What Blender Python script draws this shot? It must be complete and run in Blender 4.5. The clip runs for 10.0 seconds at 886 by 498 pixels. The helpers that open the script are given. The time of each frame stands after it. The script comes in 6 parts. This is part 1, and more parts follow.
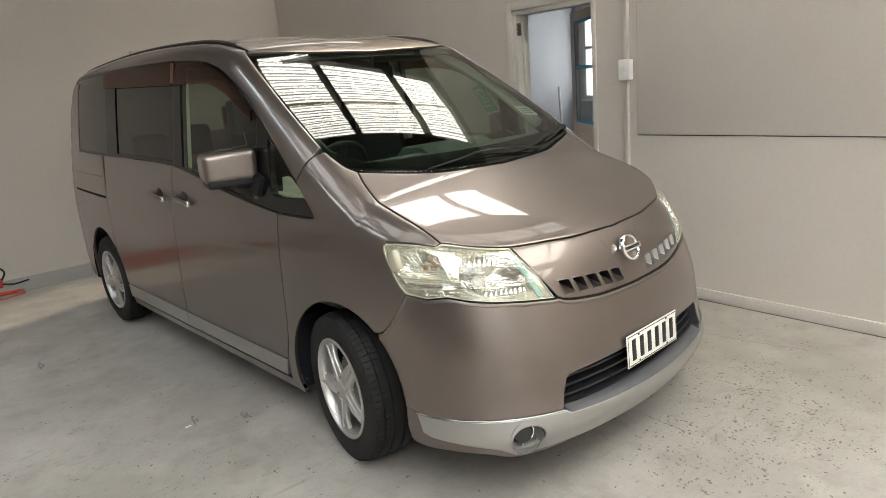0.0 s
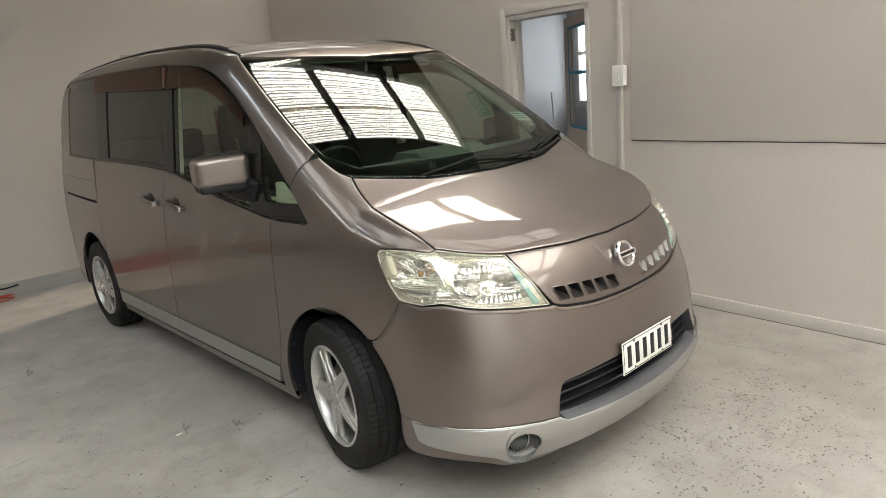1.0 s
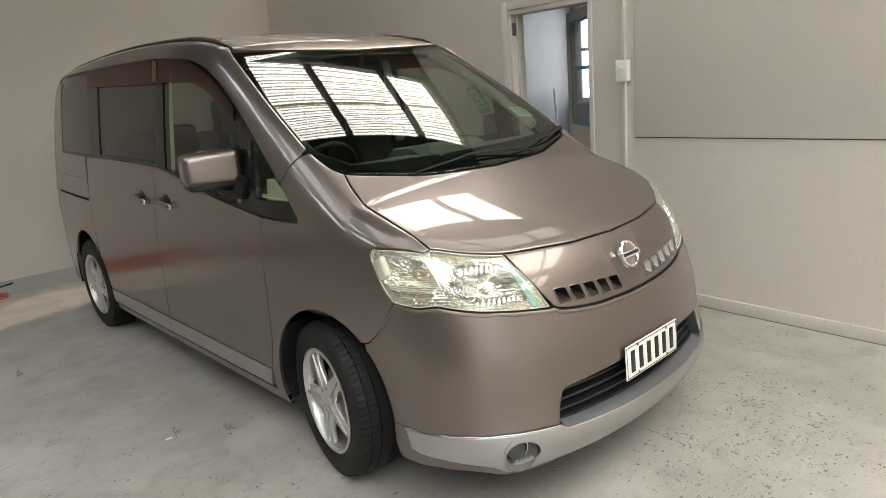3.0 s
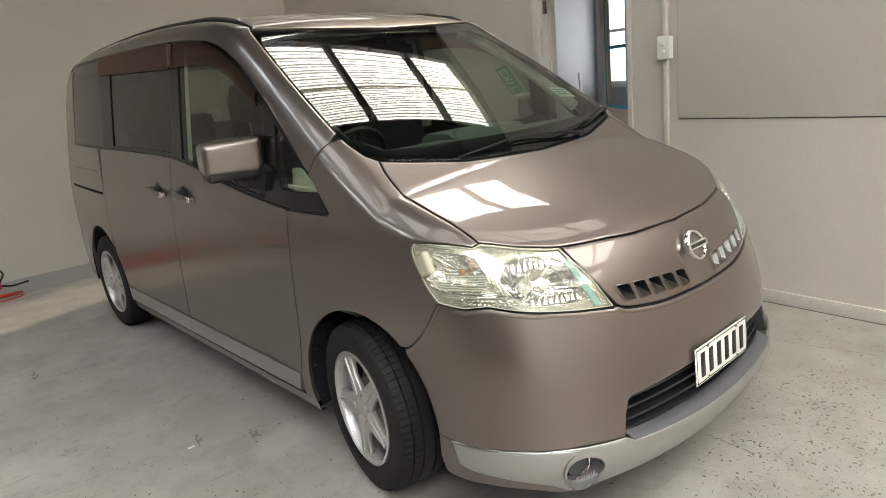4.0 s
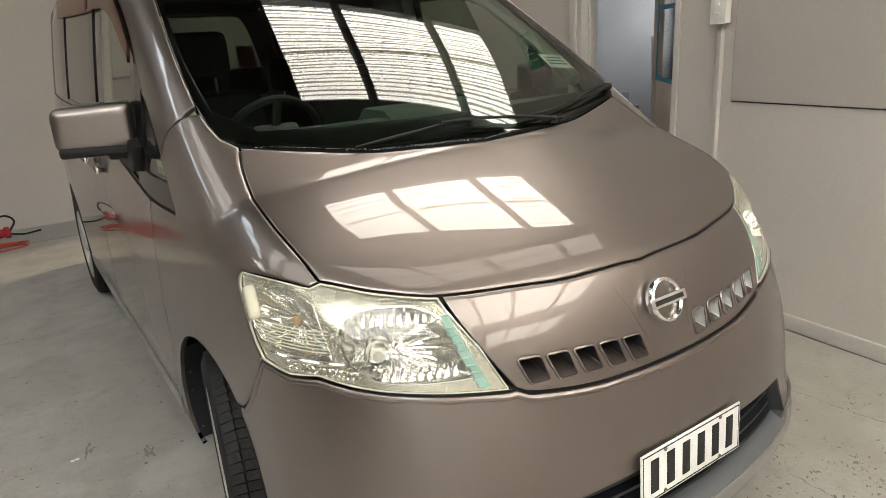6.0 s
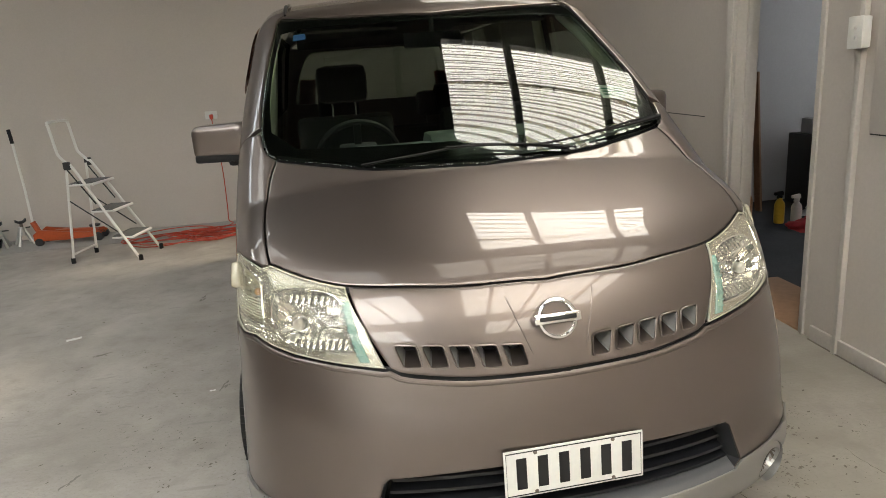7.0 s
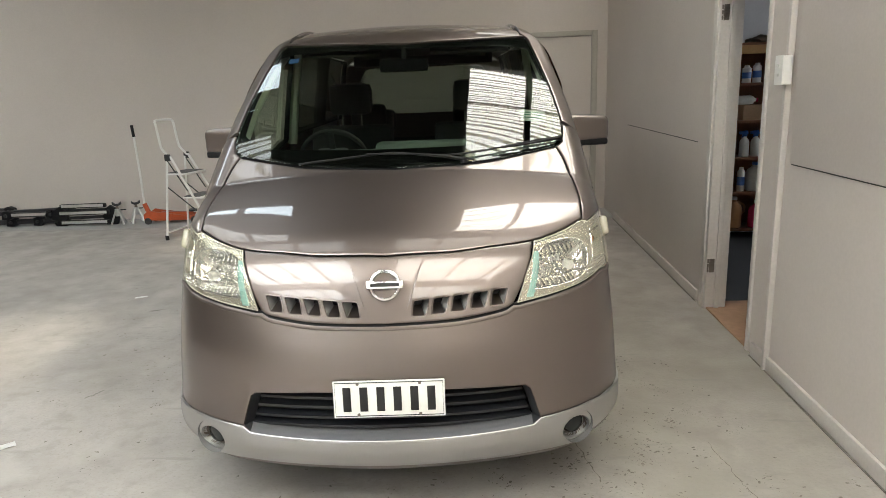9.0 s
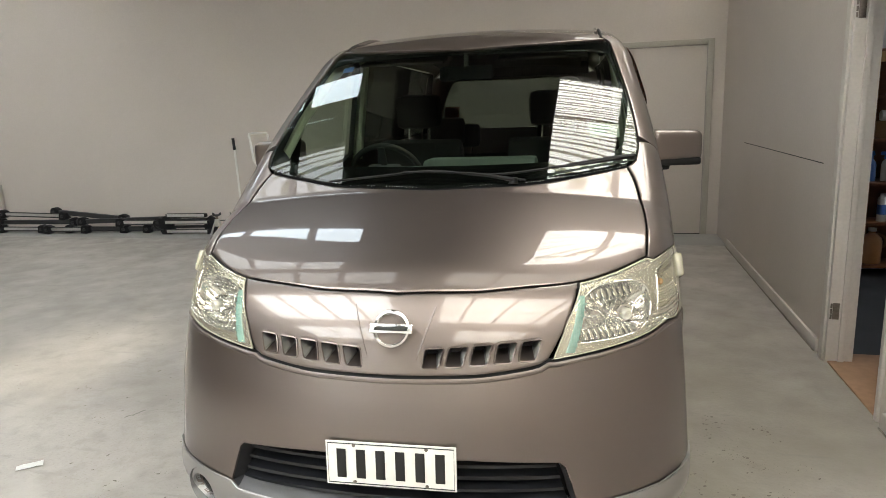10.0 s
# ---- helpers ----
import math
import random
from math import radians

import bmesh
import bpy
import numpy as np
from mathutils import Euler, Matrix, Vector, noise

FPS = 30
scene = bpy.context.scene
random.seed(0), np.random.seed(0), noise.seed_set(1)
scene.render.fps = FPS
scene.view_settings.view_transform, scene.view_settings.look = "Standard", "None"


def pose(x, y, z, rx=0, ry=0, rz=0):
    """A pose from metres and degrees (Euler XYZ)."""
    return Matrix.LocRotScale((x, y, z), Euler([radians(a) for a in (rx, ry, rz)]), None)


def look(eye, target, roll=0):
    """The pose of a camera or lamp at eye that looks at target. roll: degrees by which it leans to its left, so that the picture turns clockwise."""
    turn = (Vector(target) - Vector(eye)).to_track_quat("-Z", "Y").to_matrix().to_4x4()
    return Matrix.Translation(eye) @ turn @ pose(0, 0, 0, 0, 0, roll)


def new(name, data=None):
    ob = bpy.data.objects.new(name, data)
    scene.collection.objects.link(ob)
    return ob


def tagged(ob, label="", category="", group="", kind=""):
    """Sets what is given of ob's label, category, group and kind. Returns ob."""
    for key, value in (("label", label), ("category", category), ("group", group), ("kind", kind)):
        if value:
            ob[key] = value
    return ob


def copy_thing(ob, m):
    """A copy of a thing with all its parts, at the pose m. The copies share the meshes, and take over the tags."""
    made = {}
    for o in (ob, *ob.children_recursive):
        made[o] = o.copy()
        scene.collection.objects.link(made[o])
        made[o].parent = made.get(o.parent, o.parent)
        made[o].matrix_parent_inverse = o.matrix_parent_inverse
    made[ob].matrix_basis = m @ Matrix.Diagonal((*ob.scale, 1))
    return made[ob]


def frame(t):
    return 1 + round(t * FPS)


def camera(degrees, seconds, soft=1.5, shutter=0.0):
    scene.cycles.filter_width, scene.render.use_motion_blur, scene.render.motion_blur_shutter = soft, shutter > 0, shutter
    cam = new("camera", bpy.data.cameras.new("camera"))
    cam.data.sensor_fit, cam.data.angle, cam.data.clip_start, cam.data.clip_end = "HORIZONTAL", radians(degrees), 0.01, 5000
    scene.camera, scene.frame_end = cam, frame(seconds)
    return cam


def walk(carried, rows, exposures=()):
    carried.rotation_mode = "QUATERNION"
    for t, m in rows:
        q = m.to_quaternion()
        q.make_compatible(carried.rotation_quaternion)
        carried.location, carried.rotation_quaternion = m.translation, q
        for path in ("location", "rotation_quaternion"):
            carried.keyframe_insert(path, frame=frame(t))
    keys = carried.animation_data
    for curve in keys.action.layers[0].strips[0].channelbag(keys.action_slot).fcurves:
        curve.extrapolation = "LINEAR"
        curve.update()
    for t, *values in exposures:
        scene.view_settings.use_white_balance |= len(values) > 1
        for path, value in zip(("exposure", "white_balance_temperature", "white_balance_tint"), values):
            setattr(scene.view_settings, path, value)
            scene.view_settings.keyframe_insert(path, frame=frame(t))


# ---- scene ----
cam = camera(67.6, 10.0, soft=.8)
PATH = [
    (0, (-2.164, -1.215, 1.512), (-0.864, 0.223, 1.018), -4.9),
    (0.5, (-2.152, -1.203, 1.516), (-0.835, 0.22, 1.026), -4.8),
    (1, (-2.157, -1.197, 1.515), (-0.838, 0.227, 1.032), -4.7),
    (1.5, (-2.154, -1.192, 1.511), (-0.836, 0.232, 1.028), -4.2),
    (2, (-2.139, -1.176, 1.51), (-0.832, 0.251, 1.003), -3.8),
    (2.5, (-2.117, -1.175, 1.508), (-0.793, 0.244, 1.029), -4.3),
    (4, (-1.999, -0.909, 1.459), (-0.726, 0.545, 0.947), -5.7),
    (4.5, (-1.976, -0.712, 1.453), (-0.604, 0.645, 0.927), -6.4),
    (5, (-1.731, -0.586, 1.451), (-0.428, 0.823, 0.89), -6.1),
    (6.5, (-0.871, -1.023, 1.419), (-0.117, 0.734, 0.834), -2.7),
    (7, (-0.519, -1.341, 1.438), (-0.195, 0.564, 0.921), -4.1),
    (7.5, (-0.178, -1.452, 1.398), (-0.053, 0.448, 0.784), -6.7),
    (8, (0.05, -1.583, 1.435), (0.018, 0.36, 0.964), -1.0),
    (8.5, (0.158, -1.824, 1.439), (0.121, 0.136, 1.046), -0.5),
    (9, (0.229, -1.934, 1.437), (0.194, 0.011, 0.974), -2.1),
    (9.5, (0.33, -1.799, 1.429), (0.147, 0.151, 1.024), -3.0),
    (10, (0.471, -1.534, 1.404), (0.096, 0.389, 0.999), -2.0),
]
walk(cam, [(t, look(eye, target, roll)) for t, eye, target, roll in PATH],
     exposures=[(0, -.83, 6580, 10), (3, -.81, 6580, 10), (4.5, -.80, 6580, 10), (5.2, -.85, 6610, 10), (6.5, -1.04, 6830, 11), (7, -1.11, 6830, 11), (7.5, -1.08, 6730, 10), (8, -1.00, 6630, 10), (8.5, -.83, 6560, 10), (9, -.76, 6530, 10), (10, -.74, 6580, 10)])

# ---- world and light ----
ROOM = Matrix.Rotation(radians(-3.0), 4, "Z")      # the room is turned a little against the van
ROOF_Z = 4.2
world = bpy.data.worlds.new("world")
scene.world = world
world.use_nodes = True
wn = world.node_tree
sky = wn.nodes.new("ShaderNodeTexSky")
sky.sky_type, sky.sun_disc = "NISHITA", False
sky.sun_elevation, sky.sun_rotation = radians(50), radians(81)
wn.links.new(sky.outputs[0], wn.nodes["Background"].inputs[0])
wn.nodes["Background"].inputs[1].default_value = 0.1
scene.view_settings.exposure = 0.0
sun_ray = Vector((-3.5, -.55, -4.2))      # low warm sun from the partition's side, through the clear sheets
sun = bpy.data.lights.new("sun", "SUN")
sun.energy, sun.angle, sun.color = 6.5, radians(6.5), (1.0, .88, .66)
new("sun", sun).matrix_world = look((12, 2, 14), Vector((12, 2, 14)) + sun_ray)

# roof lights: x0, x1, y0, y1 in the room, and how bright the sky stands over each (0: under its neighbour's sky)
# y -7.2 pair and x -8.4 row: unseen, added to fill the room
SKYLIGHTS = ((.42, 3.05, 4.95, 5.95, 3.5), (.42, 3.05, 1.85, 3.02, 10.5), (-.25, 3.05, -.05, 1.05, 6.8), (-.1, 3.05, -3.8, -1.05, 9.5), (.42, 3.05, -7.2, -4.6, 19),
             (-4.9, -1.82, 2.85, 3.26, 14), (-4.9, -2.05, 2.56, 2.63, 0), (-4.9, -1.84, 1.35, 2.13, 8), (-4.9, -.95, .05, 1.0, 6), (-4.9, -1.0, -3.8, -1.05, 11.5), (-4.9, -1.95, -7.2, -4.6, 13),
             (-8.4, -5.9, 3.2, 4.6, 25), (-8.4, -5.9, -.6, .8, 1.5), (-8.4, -5.9, -4.6, -3.2, 1.5))
PART_H = 2.95      # the partition stops short of the roof
SIGN_Y, SIGN_Z = 1.82, 2.45

# ---- the van's outer skin, as a smooth solid ----
def curve(x, xs, ys):
    """Smooth monotone curve through a few nodes."""
    xs, ys = np.asarray(xs, float), np.asarray(ys, float)
    h = np.diff(xs); d = np.diff(ys) / h
    m = np.empty_like(ys); m[0], m[-1] = d[0], d[-1]
    a, b = d[:-1], d[1:]
    w1, w2 = 2 * h[1:] + h[:-1], h[1:] + 2 * h[:-1]
    with np.errstate(divide="ignore", invalid="ignore"):
        m[1:-1] = np.where(a * b > 0, (w1 + w2) / (w1 / a + w2 / b), 0)
    x = np.asarray(x, float)
    i = np.clip(np.searchsorted(xs, x) - 1, 0, len(h) - 1)
    t = (x - xs[i]) / h[i]
    lo, hi = t < 0, t > 1
    tc = np.clip(t, 0, 1)
    v = (ys[i] * (1 + 2 * tc) * (1 - tc) ** 2 + h[i] * m[i] * tc * (1 - tc) ** 2
         + ys[i + 1] * tc * tc * (3 - 2 * tc) + h[i] * m[i + 1] * tc * tc * (tc - 1))
    return v + np.where(lo, t * h[i] * m[i], 0) + np.where(hi, (t - 1) * h[i] * m[i + 1], 0)
TOP_Y = (-.3, .10, .30, .52, .70, .74, .76, 1.19, 1.62, 1.67, 1.80, 2.2, 3.0, 4.0, 4.45, 4.9)
TOP_Z = (.68, .90, .985, 1.066, 1.126, 1.138, 1.150, 1.430, 1.69, 1.7195, 1.765, 1.825, 1.85, 1.82, 1.76, 1.54)
NOSE_Z = (.2, .26, .32, .37, .43, .50, .56, .62, .68, .74, .80, .86, .92, 1.0)
NOSE_Y = (.07, .025, .0, .006, .020, .029, .037, .050, .070, .092, .116, .140, .165, .21)
SIDE_Z = (.15, .22, .30, .5, .8, .95, 1.1, 1.2, 1.45, 1.70, 1.90)
SIDE_X = (.80, .825, .840, .848, .850, .843, .827, .814, .778, .735, .69)
def smax(a, b, k):
    h = np.maximum(k - np.abs(a - b), 0) / k
    return np.maximum(a, b) + h * h * k * .25
BLEND = [.10]
def body(p):
    """Negative inside the van's outer skin. y runs from the nose backwards."""
    x, y, z = np.abs(p[..., 0]), p[..., 1], p[..., 2]
    crown = curve(y, (0, .3, .55, .75, 1.7, 2.4, 5), (.15, .135, .085, .086, .084, .08, .08))
    top = (z - curve(y, TOP_Y, TOP_Z) + crown * x * x) * .85
    nose = curve(z, NOSE_Z, NOSE_Y) + .257 * x * x + .5 * x ** 6 - y
    d = np.maximum(1.35 - y, 0)
    taper = .06 * d * d * np.clip(.2 + (z - .35) * 1.7, .2, 1.2)
    e = np.maximum(y - 3.4, 0)
    side = x - curve(z, SIDE_Z, SIDE_X) + taper + .035 * e * e
    tail = y - curve(z, (.2, .5, 1.0, 1.8), (4.62, 4.66, 4.62, 4.45)) + .12 * x * x
    f = smax(top, nose, .10)
    f = smax(f, tail, .2)
    return smax(f, side, BLEND[0])
def march(o, d, near=0., far=8., n=400):
    """First points on the skin along rays o + s d."""
    o, d = np.broadcast_arrays(np.asarray(o, float), np.asarray(d, float))
    o, d = o.reshape(-1, 3), d.reshape(-1, 3)
    s = np.linspace(near, far, n)
    v = body(o[:, None] + s[None, :, None] * d[:, None])
    hit = v < 0
    i = np.maximum(np.argmax(hit, 1), 1)
    a, b = s[i - 1].copy(), s[i].copy()
    for _ in range(30):
        c = (a + b) / 2
        inside = body(o + c[:, None] * d) < 0
        b = np.where(inside, c, b); a = np.where(inside, a, c)
    q = o + a[:, None] * d
    q[~hit.any(1)] = np.nan
    return q

# ---- materials ----
def mat(name, base=(.5, .5, .5), rough=.5, metal=0., coat=0., bump=0., grain=40., vary=.12, spec=.5, alpha=1.0, coarse=3.0, trans=0.):
    """A principled material whose colour varies at two scales, with fine relief."""
    m = bpy.data.materials.new(name)
    m.use_nodes = True
    n, l = m.node_tree.nodes, m.node_tree.links
    b = n["Principled BSDF"]
    b.inputs["Roughness"].default_value, b.inputs["Metallic"].default_value = rough, metal
    b.inputs["Coat Weight"].default_value, b.inputs["Coat Roughness"].default_value = min(coat, 1), .012
    b.inputs["Coat IOR"].default_value = 1.5 + .4 * max(coat - 1, 0)
    b.inputs["Specular IOR Level"].default_value = spec
    b.inputs["Transmission Weight"].default_value = trans
    co = n.new("ShaderNodeTexCoord")
    a, c = n.new("ShaderNodeTexNoise"), n.new("ShaderNodeTexNoise")
    a.inputs["Scale"].default_value, c.inputs["Scale"].default_value = grain, coarse
    a.inputs["Detail"].default_value = c.inputs["Detail"].default_value = 4
    for t in (a, c):
        l.new(co.outputs["Object"], t.inputs["Vector"])
    add = n.new("ShaderNodeMath")
    l.new(a.outputs[0], add.inputs[0]), l.new(c.outputs[0], add.inputs[1])
    ramp = n.new("ShaderNodeMapRange")
    ramp.inputs[1].default_value, ramp.inputs[2].default_value = .6, 1.4
    ramp.inputs[3].default_value, ramp.inputs[4].default_value = 1 - vary, 1 + vary
    l.new(add.outputs[0], ramp.inputs[0])
    mul = n.new("ShaderNodeVectorMath")
    mul.operation = "SCALE"
    mul.inputs[0].default_value = base
    l.new(ramp.outputs[0], mul.inputs["Scale"])
    l.new(mul.outputs[0], b.inputs["Base Color"])
    if bump:
        bp = n.new("ShaderNodeBump")
        bp.inputs["Strength"].default_value, bp.inputs["Distance"].default_value = bump, .01
        l.new(a.outputs[0], bp.inputs["Height"])
        l.new(bp.outputs[0], b.inputs["Normal"])
    return m


def glass(name, tint, ior=1.6, gloss=(1, 1, 1), haze=0.):
    """Clear sheet: what is behind it shows tinted, and it mirrors by Fresnel; haze clouds it with age."""
    m = bpy.data.materials.new(name)
    m.use_nodes = True
    n, l = m.node_tree.nodes, m.node_tree.links
    n.remove(n["Principled BSDF"])
    t, g, edge, power, gloss_at, mix = (n.new("ShaderNode" + k) for k in ("BsdfTransparent", "BsdfGlossy", "LayerWeight", "Math", "MapRange", "MixShader"))
    t.inputs[0].default_value = (*tint, 1)
    g.inputs[0].default_value, g.inputs["Roughness"].default_value = (*gloss, 1), .012
    edge.inputs[0].default_value = .5
    power.operation, power.inputs[1].default_value = "POWER", 5
    gloss_at.inputs[3].default_value, gloss_at.inputs[4].default_value = ((ior - 1) / (ior + 1)) ** 2, 1
    l.new(edge.outputs["Facing"], power.inputs[0]), l.new(power.outputs[0], gloss_at.inputs[0])
    l.new(gloss_at.outputs[0], mix.inputs[0]), l.new(t.outputs[0], mix.inputs[1]), l.new(g.outputs[0], mix.inputs[2])
    l.new(mix.outputs[0], n["Material Output"].inputs[0])
    if haze:
        milk, cloud, spread, co = (n.new("ShaderNode" + k) for k in ("BsdfDiffuse", "TexNoise", "MapRange", "TexCoord"))
        milky = n.new("ShaderNodeMixShader")
        milk.inputs[0].default_value, cloud.inputs["Scale"].default_value = (.80, .78, .68, 1), 14
        spread.inputs[1].default_value, spread.inputs[2].default_value = .3, .7
        spread.inputs[3].default_value, spread.inputs[4].default_value = haze * .5, haze * 1.5
        l.new(co.outputs["Object"], cloud.inputs["Vector"]), l.new(cloud.outputs[0], spread.inputs[0])
        l.new(spread.outputs[0], milky.inputs[0]), l.new(t.outputs[0], milky.inputs[1]), l.new(milk.outputs[0], milky.inputs[2])
        l.new(milky.outputs[0], mix.inputs[1])
    return m


def sheet_glass(name, tint, mirror=.05):
    """A thin flat pane."""
    m = bpy.data.materials.new(name)
    m.use_nodes = True
    n, l = m.node_tree.nodes, m.node_tree.links
    n.remove(n["Principled BSDF"])
    t, g, mix = (n.new("ShaderNode" + k) for k in ("BsdfTransparent", "BsdfGlossy", "MixShader"))
    t.inputs[0].default_value, g.inputs["Roughness"].default_value = (*tint, 1), .01
    mix.inputs[0].default_value = mirror
    l.new(t.outputs[0], mix.inputs[1]), l.new(g.outputs[0], mix.inputs[2])
    l.new(mix.outputs[0], n["Material Output"].inputs[0])
    return m


def glow(name, colour, strength):
    m = bpy.data.materials.new(name)
    m.use_nodes = True
    n, l = m.node_tree.nodes, m.node_tree.links
    n.remove(n["Principled BSDF"])
    e = n.new("ShaderNodeEmission")
    e.inputs[0].default_value, e.inputs[1].default_value = (*colour, 1), strength
    l.new(e.outputs[0], n["Material Output"].inputs[0])
    return m


def open_sky(name, colour, strength):
    """Bright sky over a roof opening; the sun shines through it."""
    m = glow(name, colour, strength)
    n, l = m.node_tree.nodes, m.node_tree.links
    t, add = n.new("ShaderNodeBsdfTransparent"), n.new("ShaderNodeAddShader")
    l.new(n["Emission"].outputs[0], add.inputs[0]), l.new(t.outputs[0], add.inputs[1])
    l.new(add.outputs[0], n["Material Output"].inputs[0])
    return m


def concrete_floor():
    """Pale painted concrete: cloudy stains, dark chips and scuffs, hairline marks."""
    m = mat("painted_concrete", (.365, .339, .311), .42, bump=.12, grain=55, vary=.10, coarse=.8)
    n, l = m.node_tree.nodes, m.node_tree.links
    b = n["Principled BSDF"]
    co = n.new("ShaderNodeTexCoord")
    src = b.inputs["Base Color"].links[0].from_socket

    def layer(src, fac, colour):
        mx = n.new("ShaderNodeMix")
        mx.data_type = "RGBA"
        l.new(fac, mx.inputs[0]), l.new(src, mx.inputs[6])
        mx.inputs[7].default_value = (*colour, 1)
        return mx.outputs[2]

    def rng(sock, lo, hi, a=0., c=1.):
        r = n.new("ShaderNodeMapRange")
        for i, v in zip((1, 2, 3, 4), (lo, hi, a, c)):
            r.inputs[i].default_value = v
        l.new(sock, r.inputs[0])
        return r.outputs[0]

    def mulv(a, c):
        r = n.new("ShaderNodeMath")
        r.operation = "MULTIPLY"
        l.new(a, r.inputs[0]), l.new(c, r.inputs[1])
        return r.outputs[0]

    def tex(scale, stretch=(1, 1, 1), turn=0., detail=4., kind="Noise"):
        mp = n.new("ShaderNodeMapping")
        mp.inputs["Scale"].default_value = stretch
        mp.inputs["Rotation"].default_value = (0, 0, turn)
        l.new(co.outputs["Object"], mp.inputs[0])
        t = n.new("ShaderNodeTex" + kind)
        t.inputs["Scale"].default_value = scale
        t.inputs["Detail"].default_value = detail
        l.new(mp.outputs[0], t.inputs["Vector"])
        return t.outputs[0]
    # broad greyer, worn areas
    src = layer(src, rng(tex(1.3, detail=6), .46, .66, 0, .7), (.272, .252, .230))
    src = layer(src, rng(tex(.55, turn=.6, detail=5), .48, .68, 0, .75), (.292, .270, .245))
    src = layer(src, rng(tex(5.5, turn=.3, detail=7), .56, .72, 0, .55), (.240, .220, .190))
    src = layer(src, rng(tex(11, turn=.8, detail=9), .52, .70, 0, .5), (.255, .240, .208))
    src = layer(src, rng(tex(75, (1, 1.5, 1), .2, 6), .56, .68, 0, .45), (.235, .222, .192))
    src = layer(src, rng(tex(2.3, turn=1.9, detail=8), .53, .66, 0, .5), (.455, .43, .395))
    # chips: small elongated dark flecks, thick only in patches
    patch = rng(tex(.9, turn=1.1, detail=4), .50, .62)
    chips = rng(tex(17, (1, 2.0, 1), .5, 4), .60, .66)
    chips2 = rng(tex(38, (1.7, 1, 1), -.4, 3), .65, .69)
    near = None      # the chips lie thick where wheels and feet turn
    for cx, cy, rad in ((.65, .05, .75), (-1.35, 1.75, .85), (1.15, 1.05, .4), (-1.5, 3.3, .5), (-2.3, 2.3, .6)):
        dist = n.new("ShaderNodeVectorMath")
        dist.operation = "DISTANCE"
        l.new(co.outputs["Object"], dist.inputs[0])
        dist.inputs[1].default_value = ROOM.inverted() @ Vector((cx, cy, 0))
        fall = rng(dist.outputs["Value"], rad * .35, rad * 1.25, 1, .12)
        if near is None:
            near = fall
        else:
            mxn = n.new("ShaderNodeMath")
            mxn.operation = "MAXIMUM"
            l.new(near, mxn.inputs[0]), l.new(fall, mxn.inputs[1])
            near = mxn.outputs[0]
    src = layer(src, mulv(mulv(chips, patch), near), (.205, .197, .178))
    src = layer(src, mulv(mulv(chips2, rng(tex(1.7, turn=.2, detail=4), .48, .62)), near), (.185, .178, .158))
    # darker, yellower patch between van and partition
    dist = n.new("ShaderNodeVectorMath")
    dist.operation = "DISTANCE"
    flat = n.new("ShaderNodeMapping")
    flat.inputs["Scale"].default_value = (1, .42, 1)
    l.new(co.outputs["Object"], flat.inputs[0]), l.new(flat.outputs[0], dist.inputs[0])
    dist.inputs[1].default_value = (1.15, .55, 0)
    src = layer(src, mulv(rng(dist.outputs["Value"], .35, 1.1, .75, 0), rng(tex(2.6, turn=.4, detail=6), .30, .62, .35, 1)), (.232, .215, .176))
    # soft drag marks
    src = layer(src, rng(tex(3.2, (1, 6, 1), .75, 3), .635, .72, 0, .45), (.22, .21, .19))
    l.new(src, b.inputs["Base Color"])
    rr = rng(tex(4, detail=5), .35, .7, .33, .6)
    l.new(rr, b.inputs["Roughness"])
    return m


def roof_sheet():
    """Clear corrugated roofing: lets the sky through; the furrows' shading is painted in as dark, patchy lines."""
    m = bpy.data.materials.new("clear_corrugated_sheet")
    m.use_nodes = True
    n, l = m.node_tree.nodes, m.node_tree.links
    n.remove(n["Principled BSDF"])
    t, d, mix = (n.new("ShaderNode" + k) for k in ("BsdfTransparent", "BsdfTranslucent", "MixShader"))
    d.inputs[0].default_value = (.30, .28, .15, 1)
    co, wave, noi, mr, mr2, mx = (n.new("ShaderNode" + k) for k in ("TexCoord", "TexWave", "TexNoise", "MapRange", "MapRange", "Math"))
    wave.bands_direction = "Y"
    wave.inputs["Scale"].default_value, wave.inputs["Distortion"].default_value, wave.inputs["Detail"].default_value = 7.6, .25, 4
    wave.inputs["Detail Scale"].default_value = 30
    noi.inputs["Scale"].default_value = 30
    l.new(co.outputs["Object"], wave.inputs[0]), l.new(co.outputs["Object"], noi.inputs[0])
    for i, v in zip((1, 2, 3, 4), (.60, .92, .04, .97)):
        mr.inputs[i].default_value = v
    l.new(wave.outputs[1], mr.inputs[0])
    for i, v in zip((1, 2, 3, 4), (.30, .60, .65, 1)):
        mr2.inputs[i].default_value = v
    l.new(noi.outputs[0], mr2.inputs[0])
    mx.operation = "MULTIPLY"
    l.new(mr.outputs[0], mx.inputs[0]), l.new(mr2.outputs[0], mx.inputs[1])
    l.new(mx.outputs[0], mix.inputs[0]), l.new(t.outputs[0], mix.inputs[1]), l.new(d.outputs[0], mix.inputs[2])
    l.new(mix.outputs[0], n["Material Output"].inputs[0])
    return m


